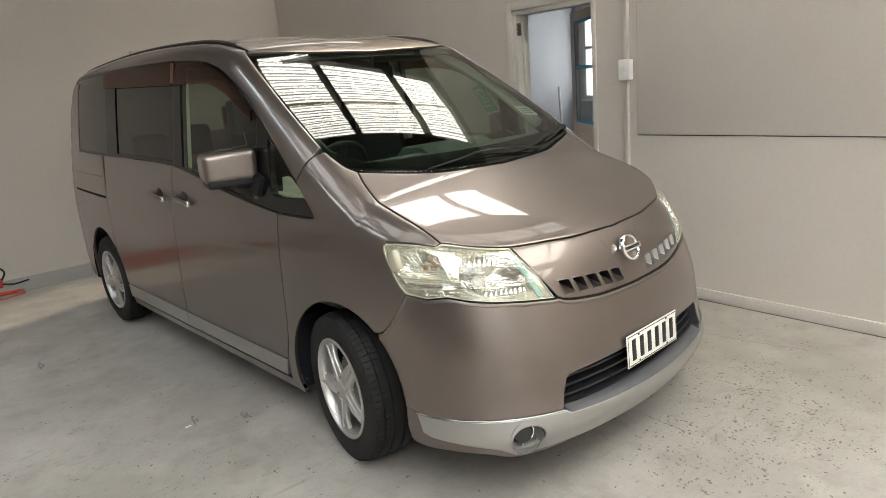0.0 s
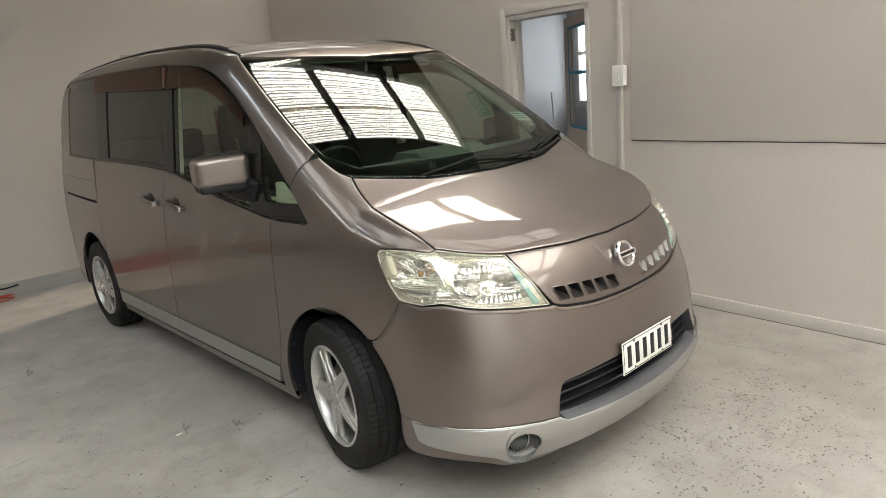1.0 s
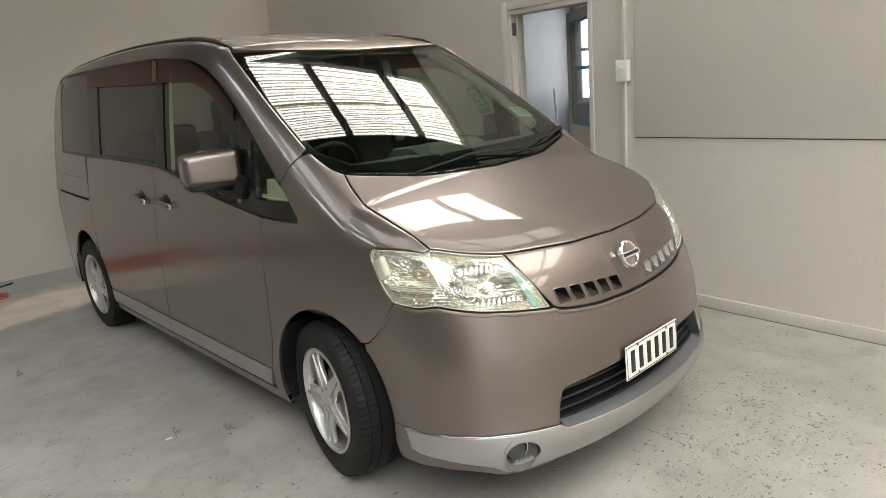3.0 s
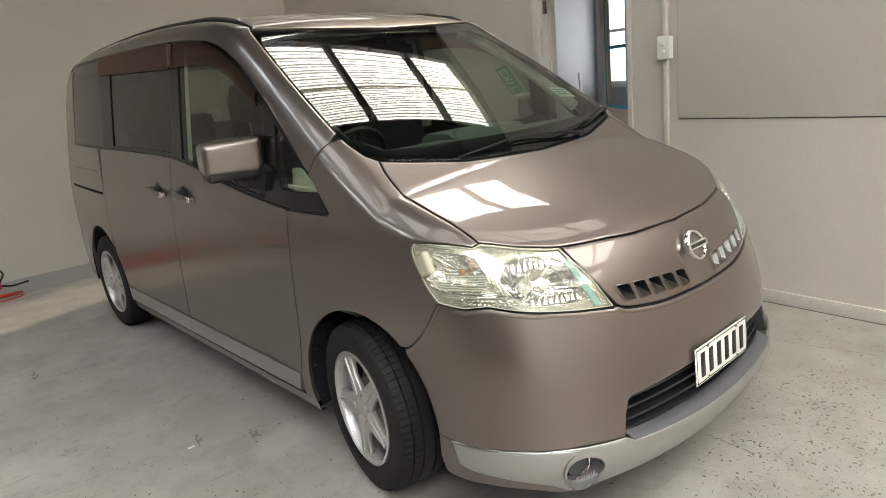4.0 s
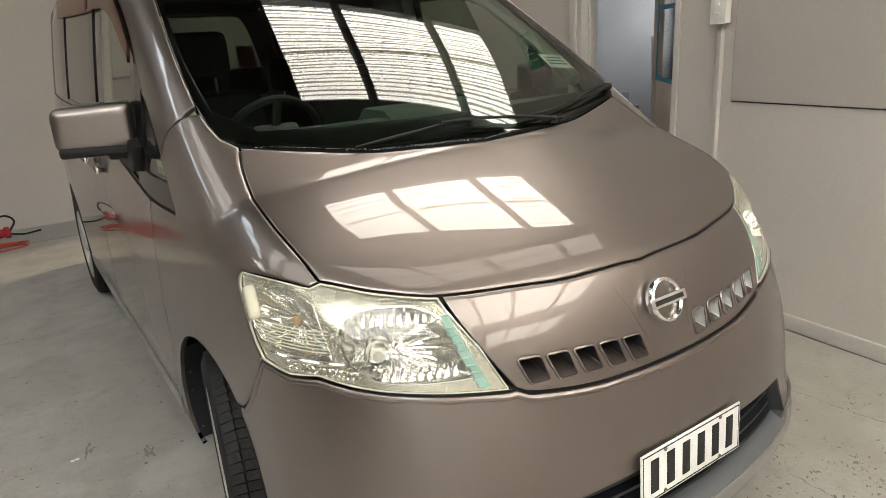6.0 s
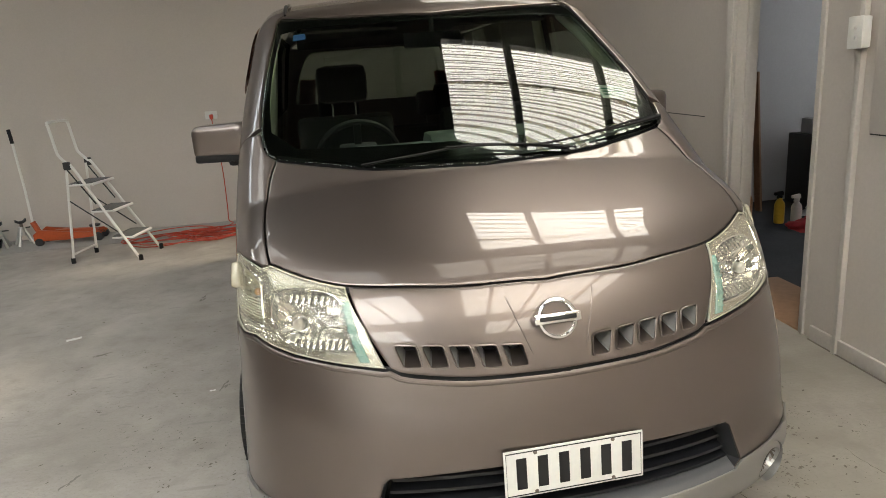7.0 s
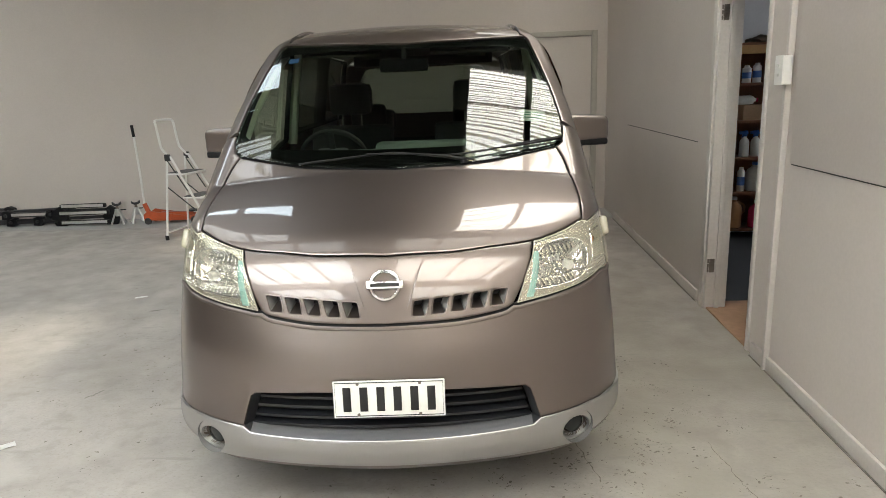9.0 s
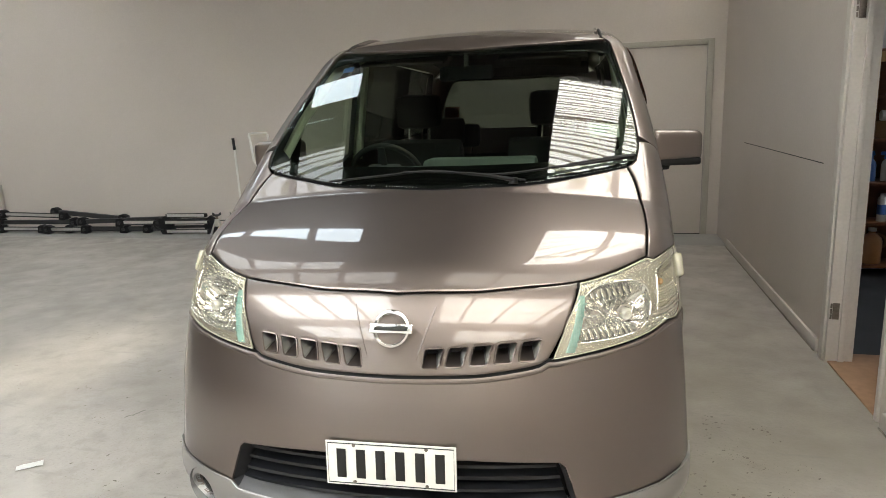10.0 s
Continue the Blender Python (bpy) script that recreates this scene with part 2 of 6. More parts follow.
PAINT = mat("bronze_metallic_paint", (.190, .158, .142), .37, .92, 1.0, grain=900, vary=.05, coarse=2)
SILVER = mat("silver_paint", (.40, .395, .385), .40, .88, .5, grain=900, vary=.04, coarse=2)
BLACK = mat("black_trim_plastic", (.008, .008, .009), .5, spec=.3, grain=200, vary=.2)
COWL = mat("matt_black_plastic", (.005, .005, .0055), .85, spec=.08, grain=200, vary=.2)
GLOSSBLACK = mat("gloss_black", (.006, .006, .006), .10, spec=.35, grain=100, vary=.1)
DARKGREY = mat("dark_grey_plastic", (.028, .030, .035), .5, grain=180, vary=.15)
RUBBER = mat("tyre_rubber", (.012, .0115, .0115), .7, spec=.3, bump=.25, grain=120, vary=.25)
ALLOY = mat("alloy", (.60, .59, .57), .38, .85, grain=300, vary=.06)
STEEL = mat("brake_steel", (.20, .17, .15), .45, .8, grain=80, vary=.3)
POCKET = mat("lit_pocket_face", (.27, .263, .252), .36, .30, grain=300, vary=.05)
BADGE = mat("worn_chrome", (.86, .86, .86), .16, 1.0, grain=100, vary=.03)
CHROME = mat("chrome", (.82, .82, .82), .06, 1.0, grain=100, vary=.03)
REFLECTOR = mat("lamp_reflector", (.74, .74, .73), .16, .95, grain=90, vary=.06)
BEZEL = mat("satin_lamp_bezel", (.60, .595, .55), .24, .8, grain=90, vary=.08)
LENS = glass("yellowed_lamp_lens", (.985, .975, .915), 1.42, haze=.08)
CLEARTRIM = mat("yellowed_clear_plastic", (.56, .55, .47), .25, coat=.5, grain=40, vary=.12)
LENS_END = mat("yellowed_lens_end", (.80, .76, .60), .16, coat=.4, grain=40, vary=.10, trans=.55)
TEAL = mat("teal_lamp_strip", (.22, .42, .40), .15, coat=.6, grain=250, vary=.25)
AMBER = mat("amber_bulb", (.40, .22, .09), .2, grain=60, vary=.1)
SCREEN_GLASS = glass("windscreen_glass", (.46, .53, .47), 1.62)
CLEAR_GLASS = glass("front_side_glass", (.68, .74, .65), 1.5)
PRIVACY = glass("privacy_glass", (.09, .095, .088), 1.55)
VISOR = glass("brown_acrylic", (.26, .13, .09), 1.6, (.9, .75, .7))
LEDGE = mat("shaded_silver_ledge", (.13, .132, .138), .38, .3, grain=200, vary=.06)
SLAT = mat("grille_slat_black", (.010, .011, .013), .30, grain=120, vary=.15)
LINING = mat("dark_grey_roof_lining", (.05, .05, .047), .9, bump=.2, grain=300)
TRIM_BEIGE = mat("beige_cabin_trim", (.58, .59, .48), .6, bump=.1, grain=150)
CABIN_DARK = mat("dark_cabin_plastic", (.016, .017, .017), .6, bump=.1, grain=200)
SEAT_CLOTH = mat("dark_seat_cloth", (.014, .014, .015), .9, bump=.3, grain=300)
PLATE_WHITE = mat("plate_white", (.78, .78, .74), .35, grain=60, vary=.06)
INK = mat("black_ink", (.012, .012, .012), .5)
WALL = mat("grey_wall_paint", (.56, .509, .465), .55, bump=.05, grain=70, vary=.05, coarse=1.2)
DARKWALL = mat("dark_side_wall", (.16, .132, .112), .7, bump=.1, grain=30, vary=.2)
WHITEWALL = mat("white_wall_paint", (.80, .79, .77), .5, bump=.05, grain=70, vary=.04)
TRIMPAINT = mat("grey_trim_paint", (.56, .522, .482), .42, bump=.06, grain=60, vary=.08)
DOORTRIM = mat("olive_grey_trim_paint", (.40, .372, .32), .45, bump=.06, grain=60, vary=.08)
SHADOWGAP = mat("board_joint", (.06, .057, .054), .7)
FLOOR = concrete_floor()
SCUFF = mat("rubber_scuff", (.20, .187, .165), .6, grain=90, vary=.3)
FAINTGAP = mat("filled_board_joint", (.36, .335, .31), .7)
FOGGLASS = mat("dark_fog_glass", (.03, .034, .033), .06, spec=.5)
FOGSOCKET = mat("grey_lamp_socket", (.16, .16, .155), .45, .3)
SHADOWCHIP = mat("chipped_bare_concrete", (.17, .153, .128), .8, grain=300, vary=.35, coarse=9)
BARE = mat("bare_grey_concrete", (.34, .335, .32), .7, bump=.2, grain=60, vary=.16, coarse=2.2)
ROOFING = mat("painted_roof_sheet", (.06, .058, .056), .6, grain=30, vary=.12)
TIMBER = mat("dark_roof_timber", (.05, .043, .036), .7, bump=.2, grain=40, vary=.25)
CLEARSHEET = roof_sheet()
PLAINSHEET = sheet_glass("clear_plain_sheet", (.96, .97, .97), .03)
LAP = mat("stained_sheet_lap", (.34, .30, .14), .5, grain=14, vary=.5, coarse=30, trans=.8)
SUNLIT, WARM_SKY = (3.5, 10.5, 9.5, 11.5, 13), (3.5, 10.5, 6.8, 19, 9.5)      # sheets the sun shines through; warm sky over the right slope
SKIES = {}
for v in sorted({q[4] for q in SKYLIGHTS if q[4]}):
    tone = (1.0, .975, .925) if v in WARM_SKY else (.80, .92, 1.0) if v == 14 else (.93, .97, 1.0)
    SKIES[v] = (open_sky if v in SUNLIT else glow)("daylight_sky", tone, v)
WHITEPLASTIC = mat("white_plastic", (.76, .75, .72), .35, grain=60, vary=.04)
CARPET = mat("dark_carpet", (.055, .06, .068), .95, bump=.5, grain=250, vary=.3)
PLY = mat("brown_plywood", (.33, .20, .12), .6, bump=.1, grain=25, vary=.2)
PALEBLUE = mat("pale_blue_wall_paint", (.60, .605, .63), .6, bump=.05, grain=70, vary=.05)
SHELFWOOD = mat("orange_brown_shelf_wood", (.19, .08, .035), .5, bump=.1, grain=22, vary=.25)
DOORPAINT = mat("old_door_paint", (.55, .47, .40), .5, bump=.1, grain=30, vary=.12)
BLUETAPE = mat("blue_masking_tape", (.08, .30, .44), .6, grain=80, vary=.12)
ORANGE = mat("orange_enamel", (.42, .075, .02), .4, coat=.3, grain=60, vary=.2)
CORD = mat("orange_red_cord", (.50, .06, .03), .5, grain=80, vary=.15)
WHITEMETAL = mat("white_enamelled_tube", (.76, .75, .72), .3, coat=.3, grain=80, vary=.06)
TREAD = mat("grey_tread_rubber", (.10, .10, .10), .7, bump=.4, grain=200)
BLACKMETAL = mat("black_powder_coat", (.03, .03, .032), .45, bump=.1, grain=120, vary=.2)
ALU = mat("brushed_aluminium", (.62, .62, .60), .35, .85, grain=120, vary=.1)
PAPER = mat("white_paper", (.80, .80, .78), .7, grain=60, vary=.05)
DASH = mat("green_grey_dash", (.115, .135, .12), .6, bump=.1, grain=200)
GREEN = mat("exit_sign_green", (.02, .22, .12), .4, grain=60, vary=.05)
RED = mat("red_cloth", (.45, .03, .04), .8, bump=.3, grain=120, vary=.25)
CARD = mat("brown_cardboard", (.38, .25, .15), .8, bump=.1, grain=60, vary=.15)
PINK = mat("pink_liquid", (.60, .04, .12), .25, grain=30, vary=.1)
TAN = mat("amber_liquid", (.42, .22, .10), .3, grain=30, vary=.1)
YELLOW = mat("yellow_plastic", (.65, .42, .04), .35, grain=60)
BLUE = mat("blue_plastic", (.05, .14, .42), .35, grain=60)
MILKY = mat("milky_plastic", (.66, .66, .62), .4, grain=50, vary=.08)

# ---- tools ----
def mesh_of(bm, name, material, smooth=True, angle=35):
    """Turns a bmesh into mesh data: smooth faces, with edges sharper than the angle kept."""
    bmesh.ops.recalc_face_normals(bm, faces=bm.faces)
    for e in bm.edges:
        if len(e.link_faces) == 2 and e.calc_face_angle(0) > radians(angle):
            e.smooth = False
    for f in bm.faces:
        f.smooth = smooth
    me = bpy.data.meshes.new(name)
    bm.to_mesh(me)
    bm.free()
    me.materials.append(material)
    return me


def part(name, bm, material, parent=None, label="", smooth=True, angle=35):
    ob = new(name, mesh_of(bm, name, material, smooth, angle) if isinstance(bm, bmesh.types.BMesh) else bm)
    ob.parent = parent
    if label:
        tagged(ob, label)
    return ob


def thing(name, label, category, m=Matrix.Identity(4), group="", kind=""):
    ob = new(name)
    ob.empty_display_size = .1
    ob.matrix_basis = m
    return tagged(ob, label, category, group, kind)


def solid(name, bm, material, label="", category="", m=Matrix.Identity(4), kind="", group="", angle=35):
    ob = part(name, bm, material, None, "", True, angle)
    ob.matrix_basis = m
    return tagged(ob, label, category, group, kind)


def box(size, at=(0, 0, 0), bevel=.0, turn=None, bm=None, seg=2):
    """A box with rounded edges, its middle at 'at'."""
    tmp = bmesh.new()
    bmesh.ops.create_cube(tmp, size=1)
    bmesh.ops.scale(tmp, vec=size, verts=tmp.verts)
    if bevel:
        bmesh.ops.bevel(tmp, geom=tmp.edges[:], offset=bevel, segments=seg, affect="EDGES", profile=.6)
    mtx = Matrix.Translation(at) @ (turn or Matrix.Identity(4))
    bmesh.ops.transform(tmp, matrix=mtx, verts=tmp.verts)
    return merge(tmp, bm)


def span(x0, x1, y0, y1, z0, z1, bevel=.0, bm=None, seg=2):
    return box((x1 - x0, y1 - y0, z1 - z0), ((x0 + x1) / 2, (y0 + y1) / 2, (z0 + z1) / 2), bevel, None, bm, seg)


def merge(src, dst):
    if dst is None:
        return src
    me = bpy.data.meshes.new("tmp")
    src.to_mesh(me)
    src.free()
    dst.from_mesh(me)
    bpy.data.meshes.remove(me)
    return dst


def lathe(profile, seg=48, axis="x", at=(0, 0, 0), bm=None, closed=False):
    """Turns (radius, along) points round an axis."""
    tmp = bmesh.new()
    rings = []
    for k in range(seg):
        a = 2 * math.pi * k / seg
        c, s = math.cos(a), math.sin(a)
        ring = []
        for r, h in profile:
            p = {"x": (h, r * c, r * s), "y": (r * c, h, r * s), "z": (r * c, r * s, h)}[axis]
            ring.append(tmp.verts.new(Vector(p) + Vector(at)))
        rings.append(ring)
    n = len(profile)
    for k in range(seg):
        p, q = rings[k], rings[(k + 1) % seg]
        for i in range(n if closed else n - 1):
            j = (i + 1) % n
            tmp.faces.new((p[i], p[j], q[j], q[i]))
    bmesh.ops.remove_doubles(tmp, verts=tmp.verts, dist=1e-5)
    return merge(tmp, bm)


def tube(points, r, bm=None, seg=10, closed=False):
    """A round bar along points, with closed ends; r may be one radius or one per point."""
    tmp = bmesh.new()
    pts = [Vector(p) for p in points]
    rs = r if isinstance(r, (list, tuple)) else [r] * len(pts)
    rings = []
    side = None
    for i, p in enumerate(pts):
        a = pts[i - 1] if i or closed else pts[i]
        b = pts[(i + 1) % len(pts)] if i + 1 < len(pts) or closed else pts[i]
        t = (b - a).normalized()
        if side is None:
            side = t.orthogonal().normalized()
        side = (side - t * side.dot(t)).normalized()
        up = t.cross(side)
        rings.append([tmp.verts.new(p + rs[i] * (math.cos(k * 2 * math.pi / seg) * side + math.sin(k * 2 * math.pi / seg) * up)) for k in range(seg)])
    for i in range(len(rings) - (0 if closed else 1)):
        a, b = rings[i], rings[(i + 1) % len(rings)]
        for k in range(seg):
            tmp.faces.new((a[k], a[(k + 1) % seg], b[(k + 1) % seg], b[k]))
    if not closed:
        tmp.faces.new(rings[0]), tmp.faces.new(rings[-1][::-1])
    return merge(tmp, bm)


def bend(points, n=6):
    """A smooth line through points (Catmull-Rom)."""
    p = [Vector(q) for q in points]
    p = [2 * p[0] - p[1]] + p + [2 * p[-1] - p[-2]]
    out = []
    for i in range(1, len(p) - 2):
        for k in range(n):
            t = k / n
            a, b, c, d = p[i - 1], p[i], p[i + 1], p[i + 2]
            out.append(.5 * (2 * b + (c - a) * t + (2 * a - 5 * b + 4 * c - d) * t * t + (3 * b - a - 3 * c + d) * t ** 3))
    return out + [p[-2]]


def prism(outline, depth, axis="x", at=(0, 0, 0), bevel=.0, bm=None, seg=2):
    """A flat outline given thickness along an axis."""
    tmp = bmesh.new()
    put = {"x": lambda u, v: (0, u, v), "y": lambda u, v: (u, 0, v), "z": lambda u, v: (u, v, 0)}[axis]
    f = tmp.faces.new([tmp.verts.new(put(u, v)) for u, v in outline])
    e = bmesh.ops.extrude_face_region(tmp, geom=[f])
    move = {"x": (depth, 0, 0), "y": (0, depth, 0), "z": (0, 0, depth)}[axis]
    bmesh.ops.translate(tmp, vec=move, verts=[v for v in e["geom"] if isinstance(v, bmesh.types.BMVert)])
    bmesh.ops.recalc_face_normals(tmp, faces=tmp.faces)
    if bevel:
        bmesh.ops.bevel(tmp, geom=tmp.edges[:], offset=bevel, segments=seg, affect="EDGES", profile=.6)
    bmesh.ops.translate(tmp, vec=at, verts=tmp.verts)
    return merge(tmp, bm)


# ---- body panels: outlines laid onto the skin ----
class Flat:
    """Looks at the skin along one direction; u and v are the flat coordinates."""
    def __init__(self, way, u, v):
        self.way, self.u, self.v = (np.array(q, float) / np.linalg.norm(q) for q in (way, u, v))

    def to2(self, p):
        p = np.asarray(p, float).reshape(-1, 3)
        return np.stack([p @ self.u, p @ self.v], 1)

    def to3(self, q):
        q = np.asarray(q, float).reshape(-1, 2)
        o = q[:, :1] * self.u + q[:, 1:] * self.v
        return march(o - self.way * 3.0, self.way, .0, 3.2, 110)


class Round:
    """Looks at the skin from all round an upright axis at y = mid; u runs along the arc, v is the height."""
    def __init__(self, mid, sign):
        self.mid, self.sign = mid, sign

    def to2(self, p):
        p = np.asarray(p, float).reshape(-1, 3)
        return np.stack([np.arctan2(p[:, 0], self.sign * (p[:, 1] - self.mid)), p[:, 2]], 1)

    def to3(self, q):
        q = np.asarray(q, float).reshape(-1, 2)
        d = np.stack([np.sin(q[:, 0]), self.sign * np.cos(q[:, 0]), np.zeros(len(q))], 1)
        o = np.stack([np.zeros(len(q)), np.full(len(q), self.mid), q[:, 1]], 1)
        return march(o + d * 2.2, -d, 0, 2.2, 110)


SIDE = Flat((1, 0, 0), (0, 1, 0), (0, 0, 1))
OVER = Flat((0, 0, -1), (1, 0, 0), (0, 1, 0))
SHOULDER = Flat((1, 0, -1), (0, 1, 0), (1, 0, 1))
FRONT = Round(1.0, -1)
REAR = Round(3.7, 1)


def normals(p, e=.002):
    g = np.stack([body(p + np.eye(3)[k] * e) - body(p - np.eye(3)[k] * e) for k in range(3)], 1)
    return g / np.linalg.norm(g, axis=1, keepdims=True)


def chaikin(pts, times=2):
    """Rounds a line's bends; its ends stay."""
    p = np.asarray(pts, float)
    for _ in range(times):
        a, b = p[:-1] * .75 + p[1:] * .25, p[:-1] * .25 + p[1:] * .75
        p = np.concatenate([p[:1], np.stack([a, b], 1).reshape(-1, p.shape[1])[1:-1], p[-1:]])
    return p


def ring(*lines):
    """One closed outline out of lines that follow each other."""
    out = []
    for q in lines:
        for r in np.asarray(q, float):
            if not out or np.linalg.norm(r - out[-1]) > 1e-4:
                out.append(r)
    if np.linalg.norm(out[0] - out[-1]) < 1e-4:
        out.pop()
    return np.array(out)


def resample(poly, h):
    out = []
    for a, b in zip(poly, np.roll(poly, -1, 0)):
        k = max(1, int(np.ceil(np.linalg.norm(b - a) / h)))
        out += [a + (b - a) * i / k for i in range(k)]
    return np.array(out)


def inset(poly, d):
    area = np.sum(poly[:, 0] * np.roll(poly[:, 1], -1) - poly[:, 1] * np.roll(poly[:, 0], -1))
    t = np.roll(poly, -1, 0) - np.roll(poly, 1, 0)
    n = np.stack([-t[:, 1], t[:, 0]], 1) / (np.linalg.norm(t, axis=1, keepdims=True) + 1e-9)
    return poly + n * d * np.sign(area)


def within_poly(pts, poly):
    x, y = pts[:, 0][:, None], pts[:, 1][:, None]
    x0, y0 = poly[:, 0], poly[:, 1]
    x1, y1 = np.roll(x0, -1), np.roll(y0, -1)
    with np.errstate(divide="ignore", invalid="ignore"):
        c = ((y0 > y) != (y1 > y)) & (x < (x1 - x0) * (y - y0) / (y1 - y0) + x0)
    return c.sum(1) % 2 == 1


def panel_mesh(name, outline, view, material, h=.035, off=.0, rim=.014, holes=(), gap=.002, mirror=False, turned=.5):
    """A sheet that follows the skin inside an outline, with turned-in edges."""
    from mathutils.geometry import delaunay_2d_cdt
    outer = resample(inset(resample(np.asarray(outline, float), h * .6), gap), h)
    cuts = [resample(np.asarray(q, float), h * .5) for q in holes]
    loops = [outer] + cuts
    lo, hi = outer.min(0), outer.max(0)
    gx, gy = np.meshgrid(np.arange(lo[0], hi[0], h), np.arange(lo[1], hi[1], h))
    grid = np.stack([gx.ravel(), gy.ravel()], 1)
    grid[:, 0] += (np.arange(len(gy)) % 2).repeat(gx.shape[1]) * h * .5
    grid = grid[within_poly(grid, outer)]
    edge = np.concatenate(loops)
    for q in cuts:
        grid = grid[~within_poly(grid, q)]
    if len(grid):
        dist = np.min(np.linalg.norm(grid[:, None] - edge[None], axis=2), 1)
        grid = grid[dist > h * .55]
    near = np.concatenate([inset(outer, .006)] + [inset(q, -.006) for q in cuts])
    pts = np.concatenate([edge, near, grid])
    edges, k = [], 0
    for q in loops:
        edges += [(k + i, k + (i + 1) % len(q)) for i in range(len(q))]
        k += len(q)
    v2, _, tris, *_ = delaunay_2d_cdt([Vector(p) for p in pts], edges, [], 0, 1e-6)
    v2, tris = np.array([tuple(v) for v in v2]), np.array([tuple(t) for t in tris])
    mid = v2[tris].mean(1)
    keep = within_poly(mid, outer)
    for q in cuts:
        keep &= ~within_poly(mid, q)
    tris = tris[keep]
    p = view.to3(v2)
    bad = np.isnan(p).any(1)
    if bad.any():
        tris = tris[~bad[tris].any(1)]
        p[bad] = 0
    n = normals(p)
    used = np.unique(tris)
    remap = np.full(len(p), -1)
    remap[used] = np.arange(len(used))
    p, n, tris = p[used] + n[used] * off, n[used], remap[tris]
    # all triangles face outwards
    fn = np.cross(p[tris[:, 1]] - p[tris[:, 0]], p[tris[:, 2]] - p[tris[:, 0]])
    flip = np.einsum("ij,ij->i", fn, n[tris[:, 0]]) < 0
    tris[flip] = tris[flip][:, ::-1]
    count = {}
    for t in tris:
        for a, b in ((t[0], t[1]), (t[1], t[2]), (t[2], t[0])):
            count[(a, b)] = count.get((a, b), 0) + 1
    border = [(a, b) for (a, b) in count if (b, a) not in count]
    vn = n.copy()
    out = np.zeros_like(n)
    for a, b in border:      # the very edge turns over
        o = np.cross(p[b] - p[a], n[a])
        o /= np.linalg.norm(o) + 1e-9
        out[a] += o
        out[b] += o
    ln = np.linalg.norm(out, axis=1, keepdims=True)
    vn = vn + np.where(ln > 0, out / (ln + 1e-9) * turned, 0)
    vn /= np.linalg.norm(vn, axis=1, keepdims=True)
    verts, faces = [tuple(q) for q in p], [tuple(int(i) for i in t) for t in tris]
    loopn = [vn[i] for t in tris for i in t]
    if rim:
        low = {}
        for i in {i for e in border for i in e}:
            low[i] = len(verts)
            verts.append(tuple(p[i] - n[i] * rim))
        for a, b in border:
            faces.append((int(b), int(a), low[a], low[b]))
            o = np.cross(p[b] - p[a], n[a])
            o /= np.linalg.norm(o) + 1e-9
            loopn += [o] * 4
    if mirror:
        verts = [(-x, y, z) for x, y, z in verts]
        nf, nn, k = [], [], 0
        for f in faces:
            q = loopn[k:k + len(f)][::-1]
            k += len(f)
            nf.append(f[::-1])
            nn += [(-a, b, c) for a, b, c in q]
        faces, loopn = nf, nn
    me = bpy.data.meshes.new(name)
    me.from_pydata(verts, [], faces)
    me.polygons.foreach_set("use_smooth", [True] * len(faces))
    me.update()
    me.normals_split_custom_set([tuple(q) for q in loopn])
    me.materials.append(material)
    return me


def panel(name, outline, view, material, parent, label="", both=False, **kw):
    """A body panel as a part; both: also its mirror image on the other side."""
    made = [part(name, panel_mesh(name, outline, view, material, **kw), None, parent, label)]
    if both:
        made.append(part(name, panel_mesh(name, outline, view, material, mirror=True, **kw), None, parent, label))
    return made

# ---- the workshop ----
X0, X1, Y0, Y1 = -9.0, 1.735, -7.5, 6.08      # inner faces of the walls, in the room's axes
DOOR_Y0, DOOR_Y1, DOOR_H = 1.563, 2.31, 1.96
BX1, BY0, BY1, BZ = 5.25, .2, 4.55, 2.6      # the small room behind the doorway


def struct(name, bm, material, label, category, angle=35):
    return solid(name, bm, material, label, category, ROOM, "structure", angle=angle)


floor = struct("floor", span(X0 - .1, X1, Y0 - .1, Y1 + .1, -.15, 0), FLOOR, "pale painted concrete floor with chips and scuffs", "floor")
struct("floor_strip", span(X0, X1 - .002, Y1 - .62, Y1 - .002, .0, .003), BARE, "bare grey concrete strip along the back wall", "floor")
struct("wall_back", span(X0 - .1, BX1 + .1, Y1, Y1 + .12, 0, ROOF_Z), WALL, "grey painted back wall", "wall")
# unseen side wall, darkened so that the van's flank mirrors less light
struct("wall_left", span(X0 - .12, X0, Y0, Y1, 0, ROOF_Z), DARKWALL, "dark brown-grey side wall out of view", "wall")
# unseen front wall, kept white to throw light onto the bumper
struct("wall_front", span(X0 - .1, BX1 + .1, Y0 - .12, Y0, 0, ROOF_Z), WHITEWALL, "white front wall out of view", "wall")
w = bmesh.new()
span(X1, X1 + .11, Y0, DOOR_Y0, 0, PART_H, 0, w)
span(X1, X1 + .11, DOOR_Y1, Y1, 0, PART_H, 0, w)
span(X1, X1 + .11, DOOR_Y0, DOOR_Y1, DOOR_H, PART_H, 0, w)
wall_right = struct("wall_right", w, WALL, "grey boarded partition wall with a doorway", "wall")
# board joints
for y0, y1, z in ((Y0, 1.24, 1.052), (2.62, 4.86, 1.05)):
    struct("board_joint", span(X1 - .0015, X1 + .004, y0, y1, z - .0028, z + .0028), SHADOWGAP, "dark joint between wall boards", "trim")
struct("wall_board", span(X1 - .009, X1 - .0005, Y0, 1.2385, 1.056, PART_H, .002), WALL, "grey upper wall board standing proud of the partition", "trim")
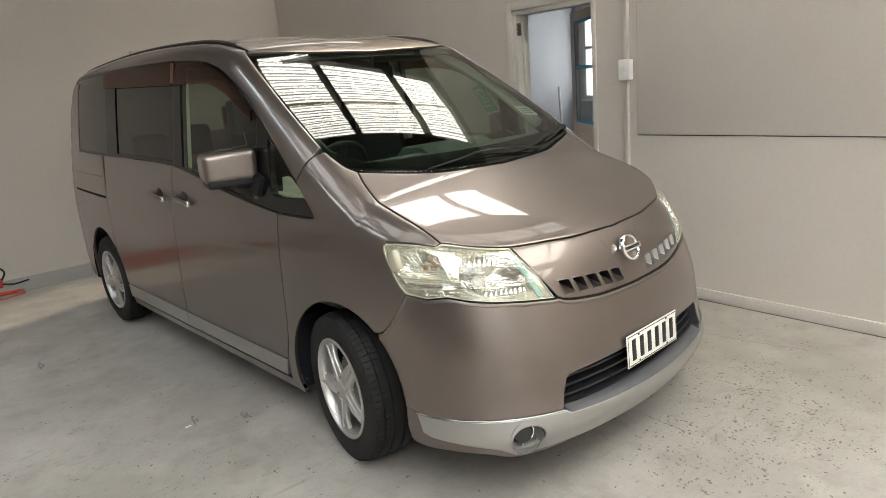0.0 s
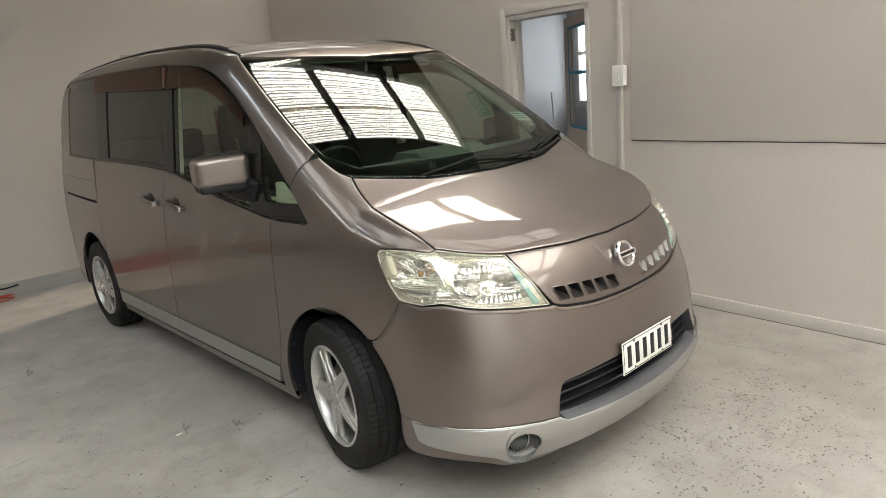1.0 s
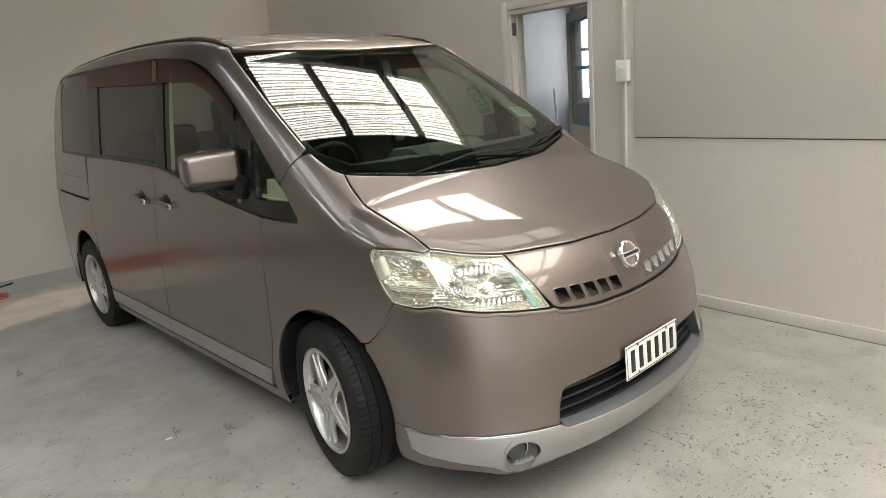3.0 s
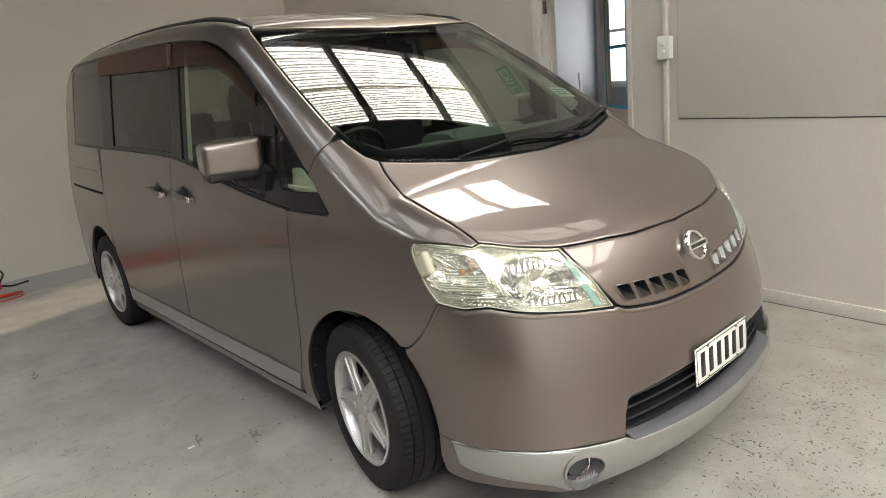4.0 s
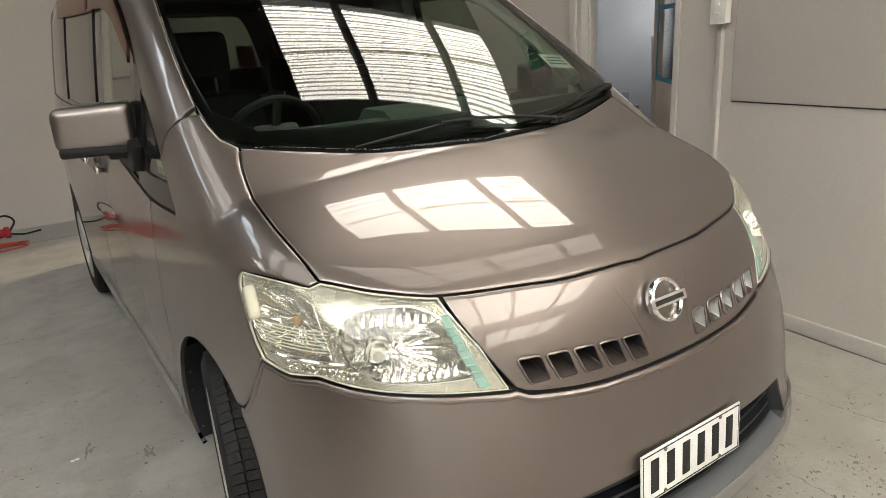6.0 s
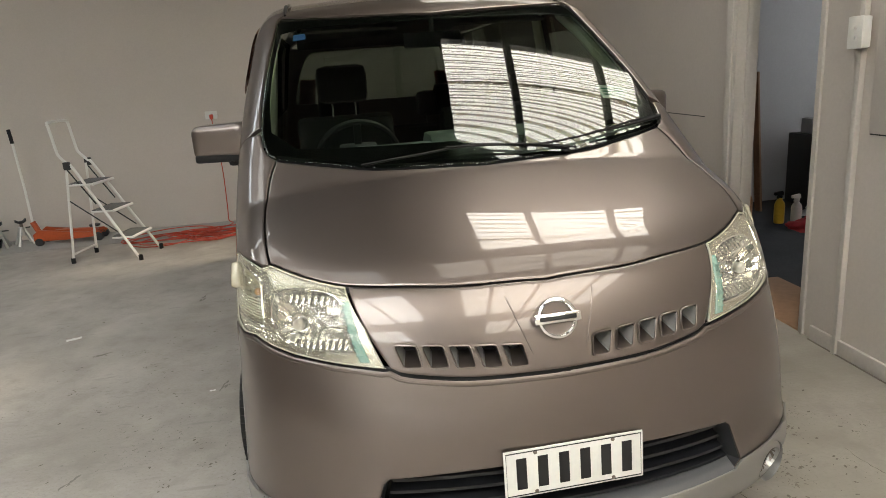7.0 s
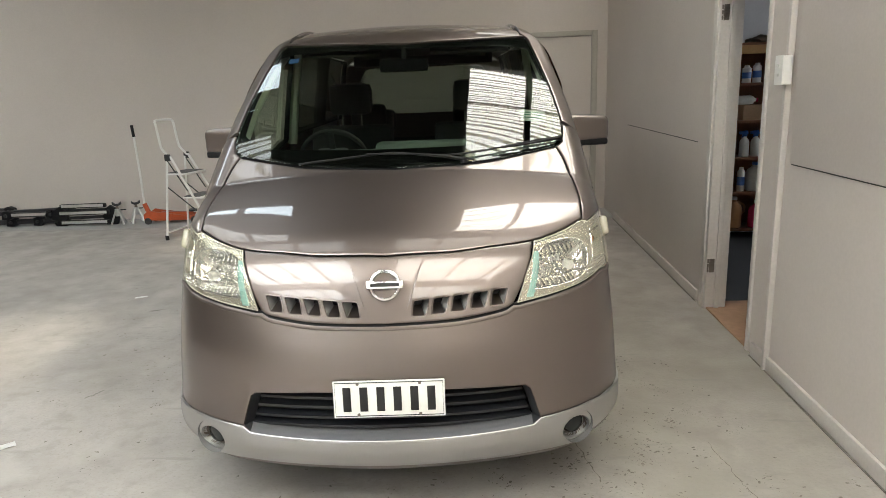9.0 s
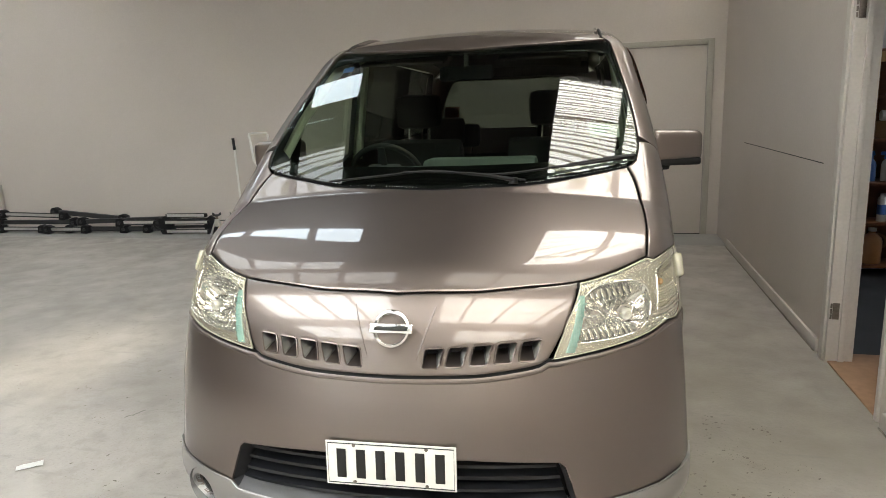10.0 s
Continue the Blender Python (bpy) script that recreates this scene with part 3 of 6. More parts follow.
struct("board_joint", span(X1 - .004, X1 + .004, 1.2388, 1.2430, 1.056, PART_H), FAINTGAP, "filled upright joint between wall boards", "trim")
# skirting
for y0, y1 in ((Y0, 1.50), (2.45, 5.40)):
    struct("baseboard", span(X1 - .018, X1, y0, y1, 0, .075, .006), TRIMPAINT, "grey painted skirting board", "baseboard")
for y0, y1 in ((Y0, 1.50), (2.45, 5.40)):
    struct("floor_joint", span(X1 - .026, X1 - .0185, y0, y1, .0005, .0035), SHADOWCHIP, "dark line between skirting and floor", "trim")
# door frame
door1 = thing("door_1", "grey painted door frame with an empty doorway", "door", ROOM, kind="structure")
part("jamb", span(X1 - .012, X1 + .122, DOOR_Y1 - .03, DOOR_Y1 + .002, 0, DOOR_H, .003), TRIMPAINT, door1)
part("jamb", span(X1 - .012, X1 + .122, DOOR_Y0 - .002, DOOR_Y0 + .03, 0, DOOR_H, .003), TRIMPAINT, door1)
part("door_head", span(X1 - .012, X1 + .122, DOOR_Y0, DOOR_Y1, DOOR_H - .03, DOOR_H + .002, .003), TRIMPAINT, door1)
part("architrave", span(X1 - .022, X1 - .001, DOOR_Y1 + .004, DOOR_Y1 + .062, 0, DOOR_H + .06, .005), TRIMPAINT, door1)
part("architrave", span(X1 - .022, X1 - .001, DOOR_Y0 + .0, DOOR_Y1 + .004, DOOR_H + .004, DOOR_H + .06, .005), TRIMPAINT, door1)
part("door_stop", span(X1 + .045, X1 + .075, DOOR_Y1 - .045, DOOR_Y1 - .03, 0, DOOR_H - .03, .003), TRIMPAINT, door1)
for z in (1.83, .29):
    hp = part("strike_plate", span(X1 + .004, X1 + .036, DOOR_Y1 - .033, DOOR_Y1 - .030, z - .045, z + .045, .001), STEEL, door1, "worn metal hinge plate")
    for d in (-.03, 0, .03):
        part("hinge_knuckle", tube([(X1 - .004, DOOR_Y1 - .034, z + d - .012), (X1 - .004, DOOR_Y1 - .034, z + d + .012)], .005, seg=8), STEEL, door1)
# conduit and switch
struct("conduit", span(X1 - .030, X1 - .001, 1.298, 1.326, .0, PART_H, .005), TRIMPAINT, "grey painted cable conduit on the wall", "conduit")
sw = thing("light_switch", "white plastic light switch box on the conduit", "switch", ROOM)
part("switch_box", span(X1 - .062, X1 - .022, 1.258, 1.338, 1.412, 1.54, .006), WHITEPLASTIC, sw)
part("switch_plate", span(X1 - .068, X1 - .060, 1.256, 1.340, 1.410, 1.542, .004), WHITEPLASTIC, sw)
for z in (1.455, 1.495):
    part("rocker", span(X1 - .075, X1 - .066, 1.289, 1.307, z - .007, z + .007, .002), WHITEPLASTIC, sw)
# back door, two leaves
door2 = thing("door_2", "grey flush double door in the back wall, closed", "door", ROOM, kind="structure")
part("door_leaf", span(.828, 1.555, Y1 - .012, Y1 + .03, .012, 1.995, .003), WALL, door2)
part("door_leaf", span(.098, .824, Y1 - .012, Y1 + .03, .012, 1.995, .003), WALL, door2)
part("door_gap", span(.10, 1.555, Y1 - .008, Y1 - .001, .0, .012), INK, door2)
part("door_gap", span(1.551, 1.5585, Y1 - .0135, Y1 - .001, .012, 1.998), FAINTGAP, door2)
part("door_gap", span(.10, 1.551, Y1 - .0135, Y1 - .001, 1.990, 1.9985), FAINTGAP, door2)
part("architrave", span(1.558, 1.62, Y1 - .035, Y1 - .001, 0, 2.055, .006), DOORTRIM, door2)
part("architrave", span(.034, .096, Y1 - .035, Y1 - .001, 0, 2.055, .006), DOORTRIM, door2)
part("architrave", span(.096, 1.558, Y1 - .035, Y1 - .001, 1.998, 2.055, .006), DOORTRIM, door2)

# ---- roof with clear sheets ----
r = bmesh.new()
xs_ = sorted({X0 - .12, BX1 + .12, *[v for s in SKYLIGHTS for v in s[:2]]})
ys_ = sorted({Y0 - .12, Y1 + .12, *[v for s in SKYLIGHTS for v in s[2:4]]})
for xa, xb in zip(xs_, xs_[1:]):
    for ya, yb in zip(ys_, ys_[1:]):
        cx, cy = (xa + xb) / 2, (ya + yb) / 2
        if not any(s[0] < cx < s[1] and s[2] < cy < s[3] for s in SKYLIGHTS):
            span(xa, xb, ya, yb, ROOF_Z, ROOF_Z + .12, 0, r)
struct("ceiling", r, ROOFING, "grey sheet roof with clear panels", "ceiling")
for xa, xb, ya, yb, bright in SKYLIGHTS:
    m = bmesh.new()
    nx, ny = 2, int((yb - ya) / .012)
    grid = [[m.verts.new((xa + (xb - xa) * i / (nx - 1), ya + (yb - ya) * j / ny, ROOF_Z + .10 + .012 * math.sin(j * .012 / .076 * 2 * math.pi))) for i in range(nx)] for j in range(ny + 1)]
    for j in range(ny):
        m.faces.new((grid[j][0], grid[j][1], grid[j + 1][1], grid[j + 1][0]))
    struct("roof_light", m, CLEARSHEET if yb - ya > .5 else PLAINSHEET, "clear corrugated roof panel", "skylight")
    if xb > 0:
        struct("sheet_lap", span(xa, xb, (ya + yb) / 2 - .012, (ya + yb) / 2 + .016, ROOF_Z + .078, ROOF_Z + .084), LAP, "stained overlap of two roof sheets", "skylight")
    if bright:
        struct("backdrop", span(xa - .3, xb + .3, ya - .3, yb + .3, ROOF_Z + .5, ROOF_Z + .52), SKIES[bright], "bright daylight sky above the roof", "sky")
PURLINS = [4.2, 3.05, 2.14, 1.10, .36, -.8, -1.70, -2.46, -3.4, -4.9, -6.0, -7.2, -8.3]
for x in PURLINS:
    struct("purlin", span(x - .03, x + .03, Y0, Y1, ROOF_Z - .09, ROOF_Z - .002, .004), TIMBER, "dark roof purlin", "beam")

# ---- the small room behind the doorway ----
struct("floor_2", span(X1 + .001, BX1, BY0, BY1, -.14, .002), CARPET, "dark carpet of the small room", "floor")
struct("threshold", span(X1 + .0, X1 + .42, DOOR_Y0, DOOR_Y1 + .1, -.1, .010, .003), PLY, "brown plywood threshold", "floor")
struct("wall_room_back", span(X1 + .11, BX1, BY1, BY1 + .1, 0, BZ), PALEBLUE, "pale painted wall of the small room", "wall")
struct("wall_room_front", span(X1 + .11, BX1, BY0 - .1, BY0, 0, BZ), PALEBLUE, "pale painted wall of the small room", "wall")
struct("ceiling_room", span(X1 + .11, BX1 + .1, BY0 - .1, BY1 + .1, BZ, BZ + .1), PALEBLUE, "pale ceiling of the small room", "ceiling")
WY0, WY1, WZ0, WZ1 = 2.35, 4.42, 1.10, 2.30
w = bmesh.new()
span(BX1, BX1 + .12, Y0, WY0, 0, ROOF_Z, 0, w)
span(BX1, BX1 + .12, WY1, Y1, 0, ROOF_Z, 0, w)
span(BX1, BX1 + .12, WY0, WY1, 0, WZ0, 0, w)
span(BX1, BX1 + .12, WY0, WY1, WZ1, ROOF_Z, 0, w)
struct("wall_room_far", w, PALEBLUE, "pale painted wall with a window", "wall")
win = thing("window_1", "white painted sash window, bright daylight outside", "window", ROOM, kind="structure")
for y0, y1, z0, z1 in ((WY0, WY0 + .05, WZ0, WZ1), (WY1 - .05, WY1, WZ0, WZ1), (WY0, WY1, WZ0, WZ0 + .05), (WY0, WY1, WZ1 - .05, WZ1),
                       (3.70, 3.76, WZ0, WZ1), (3.02, 3.08, WZ0, WZ1), (WY0, WY1, 1.74, 1.78)):
    part("window_frame", span(BX1 - .02, BX1 + .06, y0, y1, z0, z1, .004), WHITEMETAL, win)
part("window_sill", span(BX1 - .06, BX1 + .02, WY0 - .04, WY1 + .04, WZ0 - .03, WZ0, .004), WHITEMETAL, win)
pane = part("pane", span(BX1 + .045, BX1 + .05, WY0 + .05, WY1 - .05, WZ0 + .05, WZ1 - .05), sheet_glass("window_pane", (.96, .97, .97)), win)
pane.visible_shadow = False
struct("backdrop", span(BX1 + .5, BX1 + .52, WY0 - 1.2, WY1 + 1.2, .3, 3.4), glow("outdoor_daylight", (.95, .98, 1.0), 8.0), "bright daylight outside the window", "sky")
# half-open glazed door leaf
hinge = ROOM @ Vector((X1 + .10, DOOR_Y0 + .035, 0))
leaf = thing("door_3", "half-open glazed door, pane edged with blue masking tape", "door", Matrix.Translation(hinge) @ Matrix.Rotation(radians(-39), 4, "Z"), kind="structure")
for y0, y1, z0, z1 in ((0, .13, .01, 1.93), (.60, .72, .01, 1.93), (.13, .60, .01, 1.10), (.13, .60, 1.86, 1.93)):
    part("door_rail", span(-.018, .018, y0, y1, z0, z1, .003), DOORPAINT, leaf)
part("door_pane", span(-.003, .003, .13, .60, 1.10, 1.86), sheet_glass("door_glass", (.95, .96, .96), .04), leaf)
for y0, y1, z0, z1 in ((.125, .148, 1.10, 1.86), (.582, .605, 1.10, 1.86), (.148, .582, 1.10, 1.125), (.148, .582, 1.838, 1.86), (.148, .582, 1.505, 1.53)):
    part("masking_tape", span(-.0215, -.0185, y0, y1, z0, z1), BLUETAPE, leaf, "strip of blue masking tape")
part("lock_bolt", span(-.010, .010, .719, .728, 1.20, 1.23, .002), BLACKMETAL, leaf)
part("lock_bolt", span(-.008, .008, .719, .726, 1.36, 1.38, .002), BLACKMETAL, leaf)
# exit sign over the doorway
ex = thing("exit_sign", "green exit sign with white letters above the doorway", "sign", ROOM)
part("sign_board", span(X1 - .05, X1 - .001, SIGN_Y - .18, SIGN_Y + .18, SIGN_Z - .088, SIGN_Z + .088, .006), WHITEPLASTIC, ex)
part("sign_face", span(X1 - .053, X1 - .050, SIGN_Y - .172, SIGN_Y + .172, SIGN_Z - .08, SIGN_Z + .08), GREEN, ex)

# ---- the van ----
van = thing("van", "bronze metallic people carrier with silver lower trim, parked indoors", "van")
ab = np.abs


def hood_front(x):
    return curve(ab(x), (0, .2, .35, .497, .60, .693), (.188, .203, .235, .282, .345, .425))


def hood_rear(x):
    return curve(ab(x), (0, .33, .53, .67), (.738, .772, .833, .888))


xs = np.linspace(-.693, .693, 61)
hood_side = chaikin([(-.693, .425), (-.703, .50), (-.708, .60), (-.706, .72), (-.692, .83), (-.67, .888)])
mirror2 = lambda q: np.asarray(q)[::-1] * (-1, 1)
xr = np.linspace(-.67, .67, 41)
hood_out = ring(hood_side, np.stack([xr, hood_rear(xr)], 1), mirror2(hood_side), np.stack([xs[::-1], hood_front(xs[::-1])], 1))
hood = panel("bonnet", hood_out, OVER, PAINT, van, "bronze metallic bonnet", h=.022, gap=.0035)[0]
# black strip put under the bonnet's front gap in place of its shade
xq = np.linspace(-.69, .69, 41)
panel("bonnet_gap_strip", ring(np.stack([xq, hood_front(xq) - .012], 1), np.stack([xq[::-1], hood_front(xq[::-1]) + .02], 1)), OVER, BLACK, van, "black strip behind the bonnet gap", h=.03, off=-.012, rim=.004, gap=0)

# windscreen
ws_side = chaikin([(-.70, .925), (-.720, 1.0), (-.716, 1.13), (-.700, 1.3), (-.672, 1.5), (-.645, 1.68), (-.630, 1.715)])
xt = np.linspace(-.63, .63, 31)
ws_top = np.stack([xt, curve(ab(xt), (0, .335, .5, .63), (1.605, 1.638, 1.672, 1.715))], 1)
xb = np.linspace(.70, -.70, 41)
ws_bottom = np.stack([xb, curve(ab(xb), (0, .33, .53, .67, .70), (.748, .782, .843, .898, .925))], 1)
ws_out = ring(ws_side, ws_top, mirror2(ws_side), ws_bottom)
BLEND[0] = .03      # the glass stays flat up to its edge
screen = panel("windscreen", ws_out, OVER, SCREEN_GLASS, van, "clear raked windscreen with dark tinted edge", h=.022, off=-.004, rim=.004)[0]
ws_hole = ring(chaikin([(-.685, 1.03), (-.688, 1.2), (-.668, 1.4), (-.635, 1.60)]), np.stack([np.linspace(-.56, .56, 15), 1.585 + .1 * np.linspace(-.56, .56, 15) ** 2], 1),
               mirror2(chaikin([(-.685, 1.03), (-.688, 1.2), (-.668, 1.4), (-.635, 1.60)])), np.stack([np.linspace(.60, -.60, 15), .868 + .18 * np.linspace(.6, -.6, 15) ** 2], 1))
panel("frit", ws_out, OVER, GLOSSBLACK, screen, "black enamel border of the windscreen", h=.05, off=-.012, rim=.004, holes=[ws_hole], gap=.004)
BLEND[0] = .10

# lines shared by the side panels, as (y, z)
dlo_front = [(1.0, 1.04), (1.128, 1.181), (1.276, 1.315), (1.442, 1.46), (1.646, 1.591), (1.821, 1.663), (1.995, 1.696), (2.364, 1.724)]
dlo_low = chaikin([(1.0, 1.03), (1.267, 1.028), (1.434, 1.05), (1.757, 1.09), (2.033, 1.142), (2.2, 1.172), (2.40, 1.195), (2.9, 1.208), (3.448, 1.214), (4.2, 1.232)])
dlo_top = chaikin(dlo_front + [(2.814, 1.733), (3.448, 1.739), (4.13, 1.735)])
dlo_back = chaikin([(4.2, 1.232), (4.245, 1.30), (4.235, 1.55), (4.20, 1.69), (4.13, 1.735)])
low_at = lambda y: np.interp(y, dlo_low[:, 0], dlo_low[:, 1])
top_at = lambda y: np.interp(y, dlo_top[:, 0], dlo_top[:, 1])
on_side = lambda q: SIDE.to3(q)
on_top = lambda q: OVER.to3(q)
ARCH_F, ARCH_R, ARCH_RAD = (.90, .325), (3.82, .325), .378


def arch(c, a0, a1, n=24, r=ARCH_RAD):
    a = np.radians(np.linspace(a0, a1, n))
    return np.stack([c[0] + r * np.cos(a), c[1] + r * np.sin(a)], 1)


# roof pillar and side frame in one pressing, from the screen's foot to the tail
pillar_seam = np.array([(-.733, 1.04, 1.24), (-.765, 1.055, 1.218), (-.80, 1.085, 1.19), (-.81, 1.112, 1.165)])
ws_side3 = on_top(ws_side)
upper = ws_side3[ws_side3[:, 1] > 1.04]
gutter = on_top([(-.612, y) for y in np.linspace(1.75, 4.30, 30)])
frame_out = ring(SHOULDER.to2(pillar_seam[::-1]), SHOULDER.to2(upper), SHOULDER.to2(gutter),
                 SHOULDER.to2(on_side([(4.30, 1.76)])), SHOULDER.to2(on_side([(4.30, 1.5), (4.30, 1.2)])), SHOULDER.to2(on_side(dlo_back)),
                 SHOULDER.to2(on_side(dlo_top[(dlo_top[:, 1] > 1.175)][::-1])))
panel("side_frame", frame_out, SHOULDER, PAINT, van, both=True, h=.03)
roof_out = ring([(-.608, y) for y in np.linspace(1.73, 4.30, 20)], [(x, 4.30 + .05 * (1 - (x / .608) ** 2)) for x in np.linspace(-.608, .608, 15)],
                [(.608, y) for y in np.linspace(4.30, 1.73, 20)], ws_top[::-1] + (0, .004))
panel("roof", roof_out, OVER, PAINT, van, "bronze metallic roof", h=.06)
rail_pts = lambda s: [Vector(q) + Vector((0, 0, .002)) for q in on_top([(-.610, y) for y in np.linspace(1.74, 4.25, 40)])]
for s in (1, -1):
    pts = [Vector((q.x * s, q.y, q.z)) for q in rail_pts(s)]
    part("roof_moulding", tube(pts, [.003] + [.008] * 38 + [.003], seg=8), BLACK, van, "black roof gutter moulding")
    pts = [Vector((q.x * .975, q.y, q.z + .006)) for q in pts[2:]]
    part("roof_rail", tube(pts, [.003, .007] + [.008] * 34 + [.007, .003], seg=8), PAINT, van, "slim bronze roof rail")

# front wing
hood_side3 = on_top(hood_side)
wing_back = np.concatenate([chaikin([(1.267, 1.028), (1.272, .85), (1.285, .65), (1.30, .48), (1.345, .355)]), [(1.350, .255), (1.305, .198), (1.262, .198)]])
hl_rear = chaikin([(.598, .974), (.612, .955), (.578, .895), (.54, .842), (.500, .806)])
bumper_seam = chaikin([(.500, .803), (.53, .755), (.575, .69), (.628, .640), (.655, .632)])
arch_f = arch(ARCH_F, 130, -18, 40)
wing_low = arch_f
hl_top3 = on_side(chaikin([(.430, .963), (.47, .971), (.53, .976), (.598, .974)]))
wing_out = ring(SHOULDER.to2(on_side(hl_rear[::-1])), SHOULDER.to2(hl_top3[::-1]), SHOULDER.to2(hood_side3),
                SHOULDER.to2(ws_side3[ws_side3[:, 1] <= 1.045]), SHOULDER.to2(pillar_seam),
                SHOULDER.to2(on_side(dlo_top[dlo_top[:, 1] < 1.165][::-1])), SHOULDER.to2(on_side(dlo_low[dlo_low[:, 0] < 1.267])),
                SHOULDER.to2(on_side(wing_back)), SHOULDER.to2(on_side(wing_low[::-1][np.array(wing_low[::-1])[:, 0] > .66])), SHOULDER.to2(on_side(bumper_seam[::-1])))
panel("front_wing", wing_out, SHOULDER, PAINT, van, both=True, h=.026)
for s in (1, -1):
    m = bmesh.new()
    lathe([(.405, -.86), (.405, -.60), (.20, -.58)], 40, "x", (0, .93, .33), m)
    bmesh.ops.delete(m, geom=[v for v in m.verts if v.co.z < .24], context="VERTS")
    if s < 0:
        bmesh.ops.scale(m, vec=(-1, 1, 1), verts=m.verts)
    bmesh.ops.translate(m, vec=(.035 * s, 0, 0), verts=m.verts)
    part("wheel_arch_liner", m, BLACK, van)
    m = bmesh.new()
    lathe([(.40, -.86), (.40, -.58), (.20, -.56)], 40, "x", (0, 3.82, .33), m)
    bmesh.ops.delete(m, geom=[v for v in m.verts if v.co.z < .24], context="VERTS")
    bmesh.ops.scale(m, vec=(s, 1, 1), verts=m.verts)
    bmesh.ops.translate(m, vec=(.03 * s, 0, 0), verts=m.verts)
    part("wheel_arch_liner", m, BLACK, van)

# doors; the silver strip runs along their feet
fd_rear = chaikin([(2.375, 1.192), (2.40, .95), (2.44, .60), (2.462, .355)])
fd_front = chaikin([(1.267, 1.028), (1.272, .85), (1.285, .65), (1.30, .48), (1.345, .355)])
fd_out = ring(dlo_low[(dlo_low[:, 0] > 1.267) & (dlo_low[:, 0] < 2.375)], fd_rear, fd_front[::-1])
sd_rear = chaikin([(3.52, 1.215), (3.53, .95), (3.56, .75), (3.53, .60)])
a_r = arch(ARCH_R, 140, 178)
sd_rear = np.concatenate([chaikin([(3.52, 1.215), (3.525, .95), (3.535, .70)]), a_r[a_r[:, 1] > .355], [(3.435, .355)]])
sd_out = ring(dlo_low[(dlo_low[:, 0] > 2.375) & (dlo_low[:, 0] < 3.52)], sd_rear, fd_rear[::-1])
strip_f = ring([(1.347, .353), (2.462, .353), (2.478, .262), (1.376, .265)])
strip_s = ring([(2.462, .353), (3.437, .353), (3.442, .262), (2.478, .262)])
rocker = ring([(1.353, .250), (3.44, .248), (3.46, .20), (1.310, .197)])
quarter = ring(dlo_low[dlo_low[:, 0] > 3.52], [(4.2, 1.232), (4.30, 1.2), (4.33, .9), (4.33, .45), (4.30, .26), (4.22, .235)],
               arch(ARCH_R, -8, 135)[arch(ARCH_R, -8, 135)[:, 1] > .26], [(3.535, .70), (3.525, .95)])
panel("rear_quarter", quarter, SIDE, PAINT, van, both=True, h=.05)
panel("rocker_sill", rocker, SIDE, PAINT, van, both=True, h=.03, off=-.004)
front_doors = panel("front_door", fd_out, SIDE, PAINT, van, "bronze front door", both=True, h=.035)
slide_doors = panel("sliding_door", sd_out, SIDE, PAINT, van, "bronze sliding rear door", both=True, h=.04)
for k, d in enumerate(front_doors):
    part("door_strip", panel_mesh("door_strip", strip_f, SIDE, SILVER, h=.03, off=.003, mirror=k == 1), None, d, "silver strip along the door's foot")
for k, d in enumerate(slide_doors):
    part("door_strip", panel_mesh("door_strip", strip_s, SIDE, SILVER, h=.03, off=.003, mirror=k == 1), None, d, "silver strip along the door's foot")
track = ring([(3.55, .950), (4.32, .961), (4.32, .943), (3.55, .930)])
panel("door_track", track, SIDE, COWL, van, "black sliding door track", both=True, h=.03, off=.002)
flap = ring(chaikin([(3.60, 1.078), (4.1, 1.082), (4.29, 1.085)]), chaikin([(4.29, 1.081), (4.1, 1.077), (3.60, 1.073)]))
panel("waist_groove", flap, SIDE, SHADOWGAP, van, both=True, h=.03, off=.001, gap=0, rim=.004)


def grow(y0, y1, inset_low=.02, inset_top=.02, n=14, top_cap=None):
    """A window outline between two uprights inside the dark side glazing."""
    ys = np.linspace(y0, y1, n)
    lo = np.stack([ys, low_at(ys) + inset_low], 1)
    hi = np.stack([ys, top_at(ys) - inset_top], 1)
    return ring(lo, hi[::-1])


dlo_out = ring(dlo_low, dlo_back, dlo_top[::-1])
ys = np.linspace(1.43, 2.235, 18)
fd_glass = ring(np.stack([ys, low_at(ys) + .012], 1), np.stack([ys[::-1], top_at(ys[::-1]) - .022], 1))
sl_glass = grow(2.345, 3.25, .022, .03)
rq_glass = ring(np.stack([np.linspace(3.46, 4.19, 8), low_at(np.linspace(3.46, 4.19, 8)) + .012], 1), dlo_back[1:-1] - (.012, 0), np.stack([np.linspace(4.12, 3.46, 8), top_at(np.linspace(4.12, 3.46, 8)) - .012], 1))
qg = ring(chaikin([(1.055, 1.105), (1.22, 1.10), (1.305, 1.105)], 1), chaikin([(1.33, 1.20), (1.335, 1.33)], 1), chaikin([(1.30, 1.315), (1.17, 1.195), (1.055, 1.115)], 1))
panel("window_surround", dlo_out, SIDE, GLOSSBLACK, van, "gloss black window surround", both=True, h=.04, off=-.003, holes=[fd_glass, sl_glass, rq_glass, qg], rim=.03)
g1 = panel("front_window", fd_glass, SIDE, CLEAR_GLASS, van, "lightly tinted front door window", both=True, h=.06, off=-.008, rim=.004, gap=-.004)
g2 = panel("sliding_window", sl_glass, SIDE, PRIVACY, van, "dark privacy glass", both=True, h=.06, off=-.008, rim=.004, gap=-.004)
g3 = panel("rear_quarter_window", rq_glass, SIDE, PRIVACY, van, "dark privacy glass", both=True, h=.06, off=-.004, rim=.004, gap=-.002)
